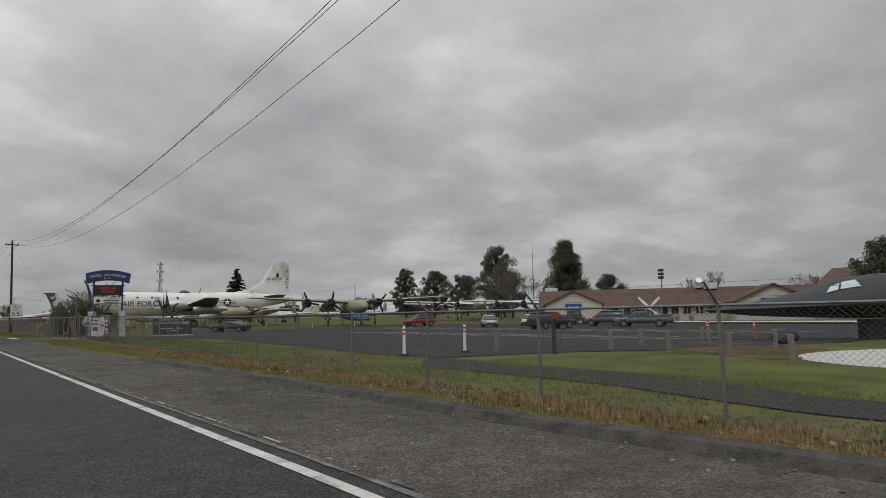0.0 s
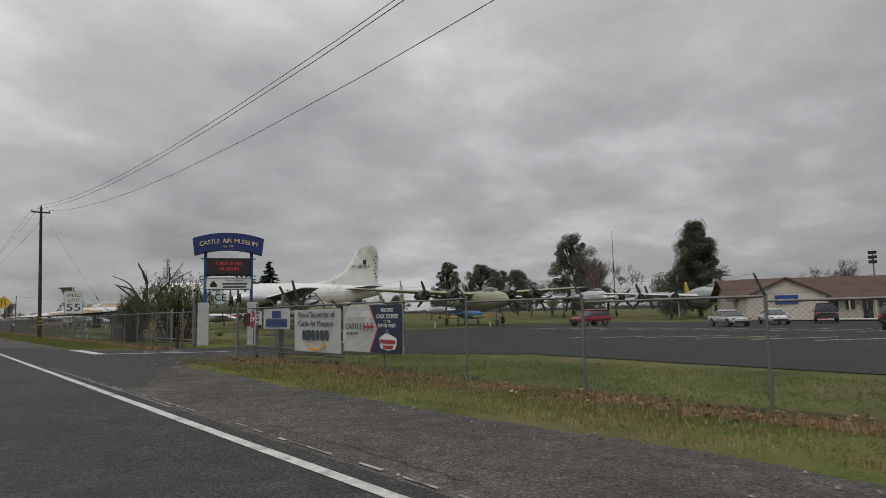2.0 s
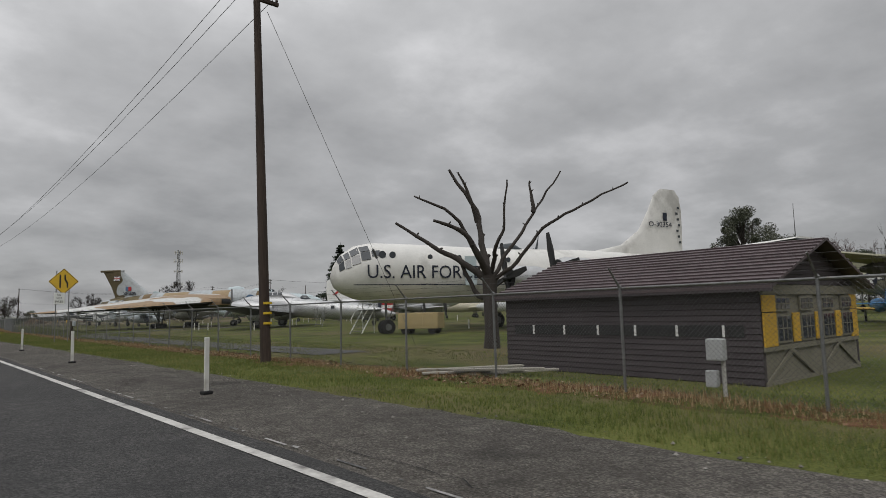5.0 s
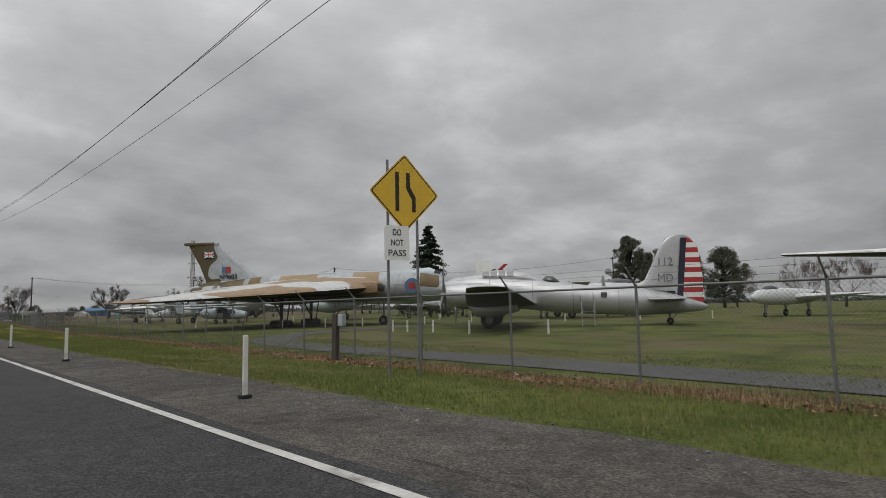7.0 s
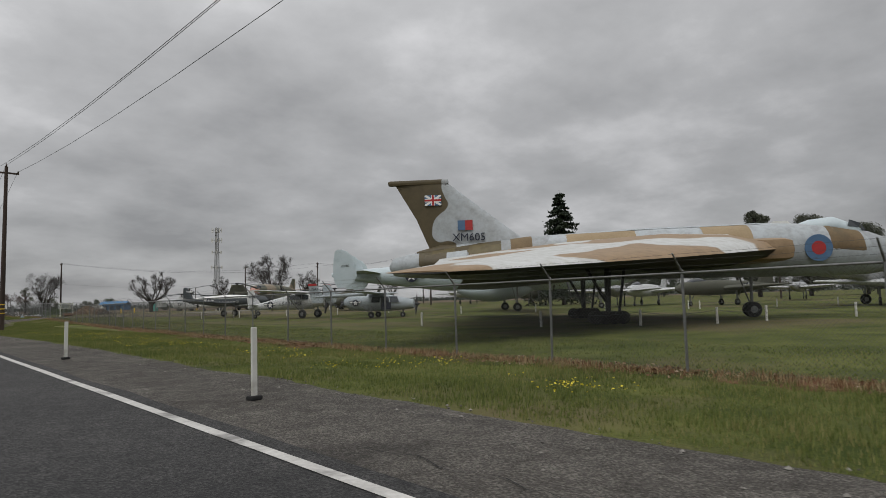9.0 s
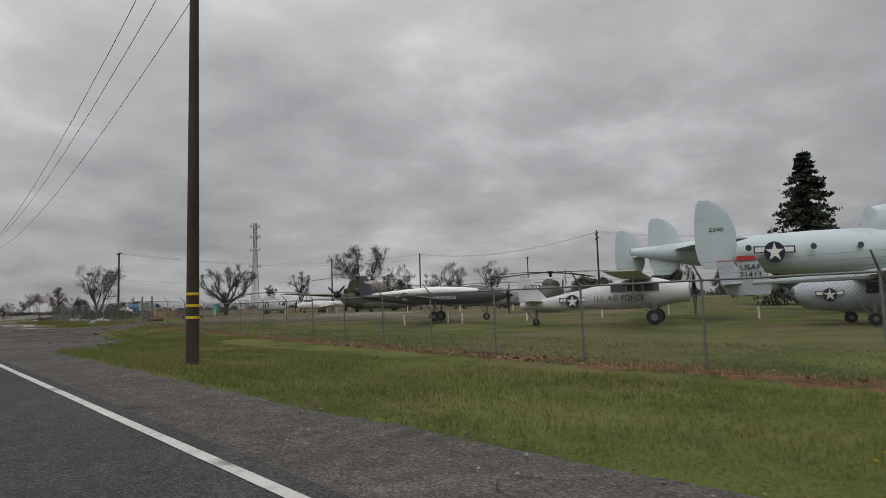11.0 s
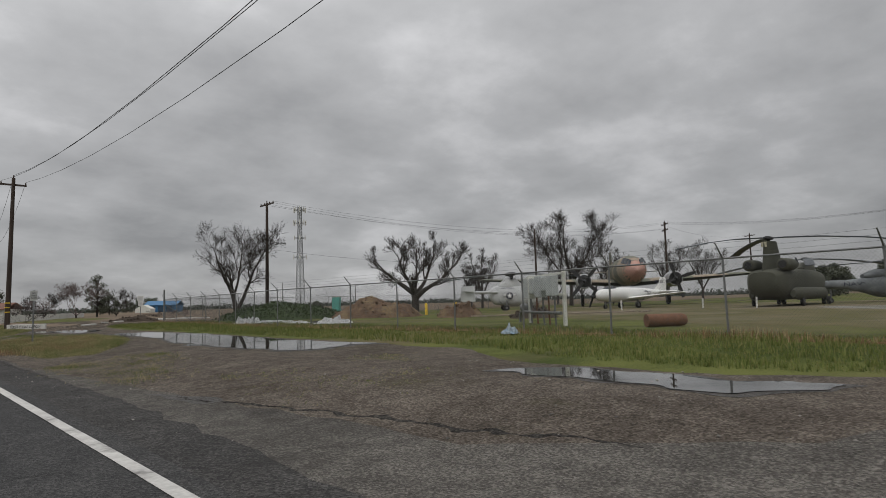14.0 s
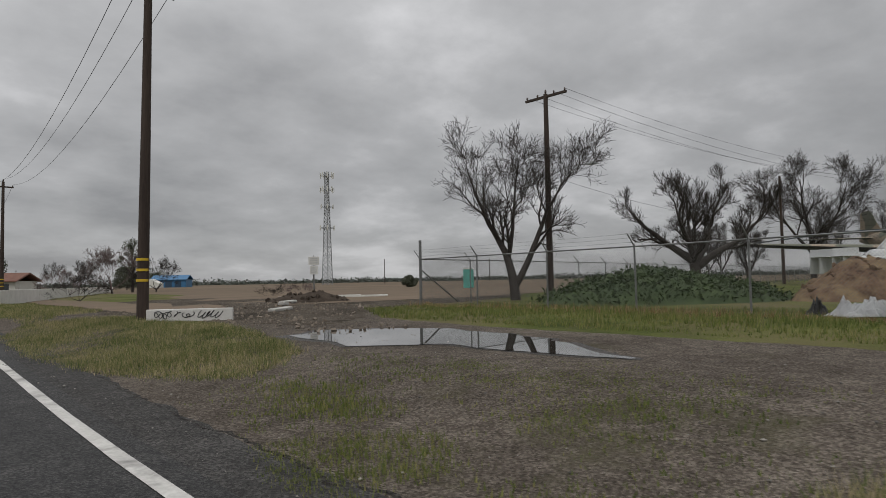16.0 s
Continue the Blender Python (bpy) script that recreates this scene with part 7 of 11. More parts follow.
for k in range(2):
    x0 = 0.1 + 3.3 * k
    for a, c in (((x0, 0.1), (x0 + 1.5, 0.7)), ((x0 + 3.0, 0.1), (x0 + 1.5, 0.7))):
        bm = B()
        d = math.hypot(c[0] - a[0], c[1] - a[1])
        box(bm, ((a[0] + c[0]) / 2, -0.03, (a[1] + c[1]) / 2), (d, 0.03, 0.09), Euler((0, -math.atan2(c[1] - a[1], c[0] - a[0]), 0)).to_matrix())
        part("door_brace", bm, BEIGE, shed)
    part("door_frame", box(B(), (x0 + 1.5, -0.03, 0.76), (3.2, 0.035, 0.1)), BEIGE, shed)
    part("door_frame", box(B(), (x0 + 1.5, -0.03, 0.06), (3.2, 0.035, 0.12)), BEIGE, shed)
for s_ in (0, 1):
    bm = B()
    o = 0.35
    a, c = ((-o, SE - 0.08), (SW / 2, SR)) if s_ == 0 else ((SW / 2, SR), (SW + o, SE - 0.08))
    pts = [(a[0], -0.45, a[1]), (c[0], -0.45, c[1]), (c[0], -0.45, c[1] + 0.06), (a[0], -0.45, a[1] + 0.06)]
    plate(bm, pts, SL + 0.8, (0, 1, 0))
    roof = part("roof", bm, ROOFM, shed)
    slope = math.atan2(c[1] - a[1], c[0] - a[0])
    for k in range(13):
        u = (k + 0.5) / 13
        bm = B()
        box(bm, (a[0] + (c[0] - a[0]) * u, SL / 2 - 0.05, a[1] + (c[1] - a[1]) * u + 0.075), (0.05, SL + 0.82, 0.035), Euler((0, -slope, 0)).to_matrix())
        part("roof_rib", bm, ROOFM, roof)
for k in range(6):
    part("opening_post", box(B(), (-0.045, 0.9 + 1.25 * k, 1.12), (0.05, 0.06, 0.24)), WHITE, shed)
# black slab on the closed wall, painted shade of the long open slot
part("side_opening", box(B(), (-0.036, SL / 2, 1.12), (0.036, SL - 0.8, 0.24)), BLACK, shed)
part("fascia", box(B(), (-0.33, SL / 2 - 0.05, SE - 0.06), (0.03, SL + 0.8, 0.16)), SIDING, shed)

# ---- meter boxes, planks, cart, steps near the tanker ----
mb = thing("meter_box", "grey steel electrical boxes on a post by the fence", "utility box", pose(9.85, 97.4, ground_z(9.85, 97.4), 0, 0, -85))
part("upper_box", box(B(), (0, 0, 0.72), (0.27, 0.18, 0.34), None, 0.02), STUCCO, mb)
part("lower_box", box(B(), (-0.09, 0.02, 0.26), (0.18, 0.14, 0.26), None, 0.02), STUCCO, mb)
part("post", tube(B(), [(0.08, 0.05, -0.1), (0.08, 0.05, 0.85)], 0.035, 8), CONCRETE, mb)
GREYWOOD = mat("weathered_boards", (0.24, 0.225, 0.19), (0.33, 0.31, 0.27), 3, 0.9, 0.4, fine=20, stretch=(0.2, 2, 2))
for k, (x, y, hd, L_) in enumerate(((9.9, 103.0, -35, 2.3), (10.3, 103.5, -27, 2.6), (10.1, 102.4, -48, 2.0), (10.7, 102.5, -22, 2.2), (9.7, 103.4, -60, 1.7))):
    solid("board", box(B(), (0, 0, 0.06 + 0.035 * (k % 3)), (L_, 0.24, 0.04), None, 0.006), GREYWOOD, "weathered pale board lying on the grass", "board", pose(x, y, ground_z(x, y), 0, 0, hd), group="loose boards")
TANP = mat("tan_equipment", (0.42, 0.33, 0.16), (0.34, 0.26, 0.13), 2, 0.6, 0.1, fine=15, c3=(0.25, 0.18, 0.1))
cart = thing("ground_power_cart", "tan ground power cart on small wheels beside the tanker", "cart", pose(25.2, 123.6, -0.16, 0, 0, -60))
part("body", box(B(), (0, 0, 0.85), (2.7, 1.3, 1.0), None, 0.06), TANP, cart)
for k in range(3):
    part("panel", box(B(), (-0.9 + 0.9 * k, -0.665, 0.9), (0.7, 0.03, 0.65)), TANP, cart)
for x in (-0.9, 0.9):
    for y in (-0.5, 0.5):
        part("wheel", tube(B(), [(x, y - 0.08, 0.26), (x, y + 0.08, 0.26)], 0.26, 12), RUBBER, cart)
st = thing("access_steps", "white wheeled access steps beside the tanker", "steps", pose(22.6, 127.0, -0.16, 0, 0, 30))
for k in range(6):
    part("tread", box(B(), (0.32 * k, 0, 0.25 + 0.26 * k), (0.3, 0.8, 0.04)), STEEL, st)
for s_ in (-0.42, 0.42):
    part("stringer", tube(B(), [(-0.2, s_, 0.1), (1.8, s_, 1.7)], 0.04, 6), WHITE, st)
    part("handrail", tube(B(), [(-0.2, s_, 0.9), (1.8, s_, 2.5)], 0.025, 6), WHITE, st)
    part("leg", tube(B(), [(1.7, s_, 0.05), (1.7, s_, 2.5)], 0.03, 6), WHITE, st)

# ---- posts with chain round the displays ----
POSTW = mat("white_wood_post", (0.52, 0.51, 0.47), (0.6, 0.59, 0.55), 4, 0.8, 0.2, fine=25)
GREYPOST = mat("grey_wood_post", (0.14, 0.13, 0.11), (0.2, 0.185, 0.16), 4, 0.9, 0.4, fine=20, stretch=(1, 1, 0.2))


def short_post(x, y, h, r, material, label, group, tilt=0.0):
    bm = B()
    tube(bm, [(0, 0, -0.1), (0, 0, h - 0.02), (0, 0, h)], [r, r, r * 0.8], 8)
    return solid("post", bm, material, label, "post", pose(x, y, ground_z(x, y), tilt, tilt * 0.5, 0), group)


def chain_between(a, b, h, label="thin chain hung between posts"):
    A, C = Vector((*a, ground_z(*a) + h)), Vector((*b, ground_z(*b) + h))
    bm = B()
    tube(bm, [A.lerp(C, k / 6) - Vector((0, 0, 0.14 * 4 * (k / 6) * (1 - k / 6))) for k in range(7)], 0.012, 4)
    solid("chain", bm, SLATE, label, "chain", group="display chains")


ROWS = [
    [(22.2, 189.3), (23.7, 182.2), (25.2, 177.8), (28.1, 175.7), (31.3, 174.8), (36.5, 172.5), (41, 171), (46, 172)],
    [(24.3, 161.2), (24.2, 159.6), (24.3, 157.3), (24.2, 154.1), (26, 150)],
    [(38, 214), (42, 207), (46, 201), (50, 196), (54, 190)],
    [(30, 131), (34, 128.5), (38, 126), (42, 124)],
    [(34, 120), (38, 114), (42, 108), (46, 100), (51, 96)],
    [(52, 188), (58, 184), (64, 181), (70, 178)],
    [(40, 168), (46, 164), (52, 160), (58, 156)],
    [(30, 232), (35, 229), (40, 226), (46, 224)],
    [(26.5, 232.5), (30, 230.5)],
    [(40, 276), (44, 272), (43, 268)],
    [(42, 252), (46, 248), (50, 244)],
]
for row in ROWS:
    for k, (x, y) in enumerate(row):
        short_post(x, y, 0.72, 0.06, POSTW, "white wooden display post with a hanging chain", "display posts", 2 * noise.noise((x, y, 0)))
        if k:
            chain_between(row[k - 1], (x, y), 0.6)
CPOSTS = [(16.82, 29.95), (20.3, 27.3), (23.7, 28.2), (21.5, 25.6), (25.3, 26.0), (19.6, 22.4), (24.4, 23.0), (18.7, 20.2), (27.0, 27.2)]
for x, y in CPOSTS:
    short_post(x, y, 0.72, 0.09, GREYPOST, "grey weathered timber bollard on the lawn", "timber bollards", 2 * noise.noise((x, y, 3)))
for a, c in ((3, 5), (5, 6), (4, 6), (7, 6), (3, 1)):
    chain_between(CPOSTS[a], CPOSTS[c], 0.55)
s = thing("notice_post", "tall brown timber post with a small red notice", "sign", pose(16.98, 27.27, ground_z(16.98, 27.27)))
part("post", tube(B(), [(0, 0, -0.1), (0, 0, 1.45)], 0.07, 8), POLEWOOD, s)
part("notice", box(B(), (-0.02, -0.09, 1.33), (0.36, 0.02, 0.22)), REDV, s)
REDP = mat("red_plastic", (0.5, 0.07, 0.06), (0.42, 0.06, 0.05), 3, 0.5, 0)
for x, y, m_, lb in ((13.12, 30.8, WHITE, "white"), (15.65, 30.45, WHITE, "white"), (31, 29, REDP, "red"), (32.2, 27.2, REDP, "red")):
    d = thing("bollard", lb + " plastic traffic bollard with reflective bands", "bollard", pose(x, y, ground_z(x, y) + 0.03), group="traffic bollards")
    part("tube", tube(B(), [(0, 0, 0.04), (0, 0, 0.95), (0, 0, 1.02)], [0.06, 0.055, 0.03], 12), m_, d)
    part("base", tube(B(), [(0, 0, 0), (0, 0, 0.05)], [0.2, 0.18], 12), RUBBER, d)
    for z in (0.72, 0.86):
        part("band", tube(B(), [(0, 0, z), (0, 0, z + 0.06)], 0.061, 12), REDV if m_ is WHITE else WHITE, d)
d = thing("rubbish_bag", "dark bin bag lying beside the path", "bag", pose(29, 24.5, ground_z(29, 24.5)))
part("bag", loft(B(), [(-0.7, 0, 0.2, 0.1, 0.1), (-0.5, 0, 0.3, 0.4, 0.3), (0, 0, 0.35, 0.45, 0.35), (0.5, 0, 0.3, 0.4, 0.3), (0.7, 0, 0.2, 0.1, 0.1)], 12), BLACK, d)
STUMP = mat("dark_timber", (0.045, 0.038, 0.032), (0.085, 0.072, 0.06), 2, 0.95, 0.8, fine=26)
GREYBOXF = mat("grey_meter_box", (0.30, 0.33, 0.35), (0.38, 0.41, 0.43), 3, 0.5, 0.1)
mp = thing("meter_post", "dark timber post carrying a small grey meter box", "utility post", pose(9.67, 144.75, ground_z(9.67, 144.75), 0, 1.5, 20))
bm = B()
box(bm, (0, 0, 0.6), (0.16, 0.15, 1.46), None, 0.02)
part("post", bm, STUMP, mp)
bm = B()
box(bm, (0.08, -0.16, 1.15), (0.2, 0.16, 0.34), None, 0.02)
part("box", bm, GREYBOXF, mp, "small grey steel meter box")
part("conduit", tube(B(), [(0.06, -0.1, -0.1), (0.06, -0.1, 1.0)], 0.02, 8), STEEL, mp)

# ---- trees ----
BARK = mat("grey_bark", (0.030, 0.025, 0.022), (0.055, 0.047, 0.041), 3, 0.95, 0.6, fine=20, stretch=(1, 1, 0.3))
TWIG = mat("twigs", (0.022, 0.018, 0.015), (0.04, 0.033, 0.028), 3, 0.95, 0)
PURPLE_TWIG = mat("purplish_twigs", (0.10, 0.075, 0.07), (0.14, 0.105, 0.1), 3, 0.95, 0)
LEAF_D = mat("dark_leaves", (0.030, 0.044, 0.023), (0.066, 0.082, 0.043), 0.8, 0.6, 0, fine=9)
LEAF_E = mat("grey_green_leaves", (0.045, 0.052, 0.033), (0.090, 0.096, 0.062), 0.8, 0.6, 0, fine=9)
LEAF_S = mat("spruce_needles", (0.012, 0.021, 0.012), (0.026, 0.038, 0.018), 0.8, 0.7, 0, fine=9)
LEAF_O = mat("oleander_leaves", (0.040, 0.058, 0.016), (0.10, 0.115, 0.035), 1.5, 0.6, 0, fine=12)


def quads(name, pts, size, material, parent, rng, flatness=1.0, long=1.0, droop=0.0):
    """Many small leaves, each a bent pair of triangles."""
    n = len(pts)
    pts = np.asarray(pts, float)
    a = rng.normal(size=(n, 3))
    a[:, 2] *= flatness
    a[:, 2] -= droop
    a /= np.linalg.norm(a, axis=1, keepdims=True) + 1e-9
    b = np.cross(a, rng.normal(size=(n, 3)))
    b /= np.linalg.norm(b, axis=1, keepdims=True) + 1e-9
    s = size * (0.6 + 0.8 * rng.random((n, 1)))
    a, b = a * s * long, b * s * 0.5
    v = np.empty((n, 4, 3))
    v[:, 0], v[:, 1], v[:, 2], v[:, 3] = pts - a, pts + b * 0.9, pts + a, pts - b * 0.9
    me = bpy.data.meshes.new(name)
    me.from_pydata(v.reshape(-1, 3).tolist(), [], np.arange(n * 4).reshape(n, 4).tolist())
    me.materials.append(material)
    ob = new(name, me)
    ob.parent = parent
    return ob


def branch(bm, p, d, length, r, depth, rng, ends, spread=0.55, lift=0.12, n=5, ratio=0.72, kids=(2, 3), thin=0.0):
    """Grows a limb with side limbs and records its tips."""
    pts, rad = [p.copy()], [r]
    q, dd = p.copy(), d.normalized()
    for k in range(3):
        dd = (dd + Vector(rng.normal(size=3) * 0.13) + Vector((0, 0, lift * 0.4))).normalized()
        q = q + dd * length / 3
        pts.append(q.copy())
        rad.append(max(thin, r * (1 - 0.16 * (k + 1))))
    tube(bm, pts, rad, max(3, n - (0 if r > 0.04 else 2)), caps=False)
    if depth == 0:
        ends.append((q.copy(), dd.copy()))
        return
    for k in range(int(rng.integers(kids[0], kids[1] + 1))):
        side = Vector(rng.normal(size=3))
        side = (side - dd * side.dot(dd)).normalized()
        nd = (dd + side * spread * (0.6 + 0.7 * rng.random()) + Vector((0, 0, lift))).normalized()
        at = pts[-1] if k else pts[2].lerp(pts[3], rng.random())
        branch(bm, at, nd, length * ratio * (0.75 + 0.5 * rng.random()), rad[-1] * 0.72, depth - 1, rng, ends, spread, lift, n, ratio, kids, thin)


def bare_tree(x, y, h, w, seed, label="leafless winter tree with fine dark twigs", trunks=1, depth=6, twig=TWIG, lift=0.12, lean=0.15, trunk_h=0.22, r0=None, name="bare_tree", spread=0.55, ratio=0.74):
    rng = np.random.default_rng(seed)
    t = thing(name, label, "tree", Matrix.Translation((x, y, ground_z(x, y))), group="bare trees")
    bm = B()
    ends = []
    r = r0 or h * 0.022
    bt = B()
    for k in range(trunks):
        a = rng.random() * 6.28
        d = Vector((math.cos(a) * lean * (1 + k), math.sin(a) * lean * (1 + k), 1))
        p0 = Vector((0.12 * k, 0.1 * k, -0.2))
        top = p0 + d.normalized() * h * trunk_h
        tube(bt, [p0, p0.lerp(top, 0.5) + Vector((0.02, 0.03, 0)), top], [r * 1.25, r, r * 0.85], 9)
        for j in range(4 if trunks == 1 else 3):
            b = a + 6.28 * (j + 0.3 * rng.random()) / (4 if trunks == 1 else 3)
            nd = Vector((math.cos(b) * w / h, math.sin(b) * w / h, 0.75 + 0.35 * rng.random()))
            branch(bm, top, nd, h * 0.26, r * 0.62, depth - 1, rng, ends, spread, lift, 5, ratio, (3, 3) if depth < 7 else (2, 3), h * 0.0016)
    # fine twigs at the tips
    for q, dd in list(ends):
        for k in range(3):
            td = (dd + Vector(rng.normal(size=3) * 0.5) + Vector((0, 0, 0.25))).normalized()
            L_ = h * (0.03 + 0.035 * rng.random())
            st_ = q - dd * L_ * 0.8 * rng.random()
            tube(bm, [st_, st_ + td * L_], [h * 0.0014, h * 0.0008], 3, caps=False)
    # scale the limbs to the wanted height and width
    zs = max(e[0].z for e in ends)
    ws = np.percentile([math.hypot(e[0].x, e[0].y) for e in ends], 92)
    kz, kw = (h - h * trunk_h) / max(0.1, zs - h * trunk_h), (w / 2) / ws
    for v in bm.verts:
        if v.co.z > h * trunk_h:
            v.co.z = h * trunk_h + (v.co.z - h * trunk_h) * kz
            f = min(1, (v.co.z - h * trunk_h) / (h * 0.15))
            g = 1 + (kw - 1) * f
            v.co.x *= g
            v.co.y *= g
    smooth(part("trunk", bt, BARK, t))
    part("crown", bm, twig, t)
    return t


def leafy_tree(x, y, h, w, seed, material, label, clumps=26, n=9000, size=0.3, low=0.25, shape=1.0, name="tree", droop=0.3, gap=0.9, blob=0.2, cone=0.0):
    rng = np.random.default_rng(seed)
    clumps, n, size, blob = int(clumps * 1.9), int(n * 2.0), size * 0.47, blob * 0.72
    t = thing(name, label, "tree", Matrix.Translation((x, y, ground_z(x, y))), group="leafy trees")
    bm = B()
    r = h * 0.02
    top = Vector((0.03 * h * rng.normal(), 0.03 * h * rng.normal(), h * 0.85))
    tube(bm, [(0, 0, -0.3), (0.1, 0.05, h * 0.3), top * 0.7, top], [r * 1.3, r, r * 0.6, r * 0.15], 9)
    pts = []
    for k in range(clumps):
        u = low + (0.97 - low) * (k + rng.random()) / clumps
        v = (u - low) / (1 - low)
        prof = math.sin(math.pi * min(1, v * 0.82 + 0.16)) ** shape
        rad = w / 2 * (prof * (1 - cone) + cone * (1.05 - v) ** 0.8 * min(1, 0.4 + v * 4)) * (0.4 + 0.7 * rng.random())
        a = rng.random() * 6.28
        c = Vector((math.cos(a) * rad * 0.8, math.sin(a) * rad * 0.8, h * u))
        tube(bm, [(0, 0, h * u * 0.72), c * 0.6 + Vector((0, 0, h * u * 0.36)), c], [r * 0.4, r * 0.25, r * 0.08], 5, caps=False)
        cr = w * blob * (0.6 + 0.7 * rng.random())
        m = n // clumps
        d = rng.normal(size=(m, 3))
        d /= np.linalg.norm(d, axis=1, keepdims=True)
        rr = cr * rng.random((m, 1)) ** 0.45
        p = d * rr * np.array([1, 1, gap]) + np.array(c)
        pts.append(p)
    smooth(part("trunk", bm, BARK, t))
    quads("crown", np.concatenate(pts), size, material, t, rng, droop=droop)
    return t


def spruce(x, y, h, w, seed, label="dark conical spruce tree", material=None):
    rng = np.random.default_rng(seed)
    t = thing("spruce", label, "tree", Matrix.Translation((x, y, ground_z(x, y))), group="conifers")
    bm = B()
    tube(bm, [(0, 0, -0.3), (0, 0, h * 0.6), (0, 0, h)], [h * 0.018, h * 0.01, 0.02], 8)
    pts = []
    for k in range(34):
        u = 0.08 + 0.9 * k / 34
        rad = w / 2 * (1 - u) ** 0.85 * (0.8 + 0.35 * rng.random())
        for j in range(7):
            a = rng.random() * 6.28
            L = rad * (0.7 + 0.5 * rng.random()) + 0.15
            q = rng.random((70, 1)) ** 0.7
            side = rng.normal(size=(70, 3)) * 0.075 * (0.5 + L)
            base = np.array([math.cos(a), math.sin(a), -0.25]) * L
            pts.append(base * q + np.array([0, 0, h * u]) + side * np.array([1, 1, 0.5]) + np.array([0, 0, 0.1]) * q)
    part("trunk", bm, BARK, t)
    quads("crown", np.concatenate(pts), 0.26, material or LEAF_S, t, rng, droop=0.5)
    return t


spruce(82.8, 225.6, 19.0, 14.0, 1)
leafy_tree(105.8, 98.9, 17.0, 13.2, 2, LEAF_D, "broad dark green pine with a dense crown", 90, 34000, 0.26, 0.1, 0.7, "pine", blob=0.13, cone=0.75)
leafy_tree(134, 149, 21.5, 15, 3, LEAF_E, "tall ragged eucalyptus tree with gaps in its crown", 34, 15000, 0.36, 0.3, 0.8, "eucalyptus", blob=0.13)
leafy_tree(128, 140, 14, 13, 13, LEAF_E, "dense olive-green tree behind the aircraft", 30, 12000, 0.36, 0.12, 0.7)
leafy_tree(121, 112, 8.5, 12, 14, LEAF_E, "grey-green tree behind the aircraft", 30, 8000, 0.36, 0.1, 0.7)
leafy_tree(162, 214, 19.0, 20, 4, LEAF_E, "ragged eucalyptus tree with an open crown", 80, 20000, 0.36, 0.1, 0.8, "eucalyptus", blob=0.1)
leafy_tree(172, 205, 16.5, 17, 24, LEAF_E, "ragged eucalyptus tree with an open crown", 60, 15000, 0.36, 0.1, 0.8, "eucalyptus", blob=0.1)
leafy_tree(153, 222, 20.5, 14, 41, LEAF_E, "ragged eucalyptus tree with an open crown", 60, 15000, 0.36, 0.1, 0.8, "eucalyptus", blob=0.1)
leafy_tree(208, 250, 20, 15, 5, LEAF_E, "far eucalyptus tree with an open crown", 20, 8000, 0.5, 0.3, 0.8, "eucalyptus", blob=0.13)
leafy_tree(176, 138, 13, 12, 6, LEAF_D, "dark green tree far behind the museum", 22, 7000, 0.45)
leafy_tree(190, 62, 13, 16, 7, LEAF_D, "dark green tree far behind the museum", 22, 7000, 0.45)
leafy_tree(97, 39, 10.5, 8, 17, LEAF_E, "grey-green tree behind the museum roof", 18, 6000, 0.35)
for k, (x, y, h, w) in enumerate(((118, 127, 13, 14), (150, 92, 11, 12), (168, 76, 10, 13), (150, 170, 11, 14), (165, 182, 12, 14), (180, 205, 11, 13))):
    bare_tree(x, y, h, w, 40 + k, "leafless purplish-grey tree behind the parked aircraft", depth=6, twig=PURPLE_TWIG)

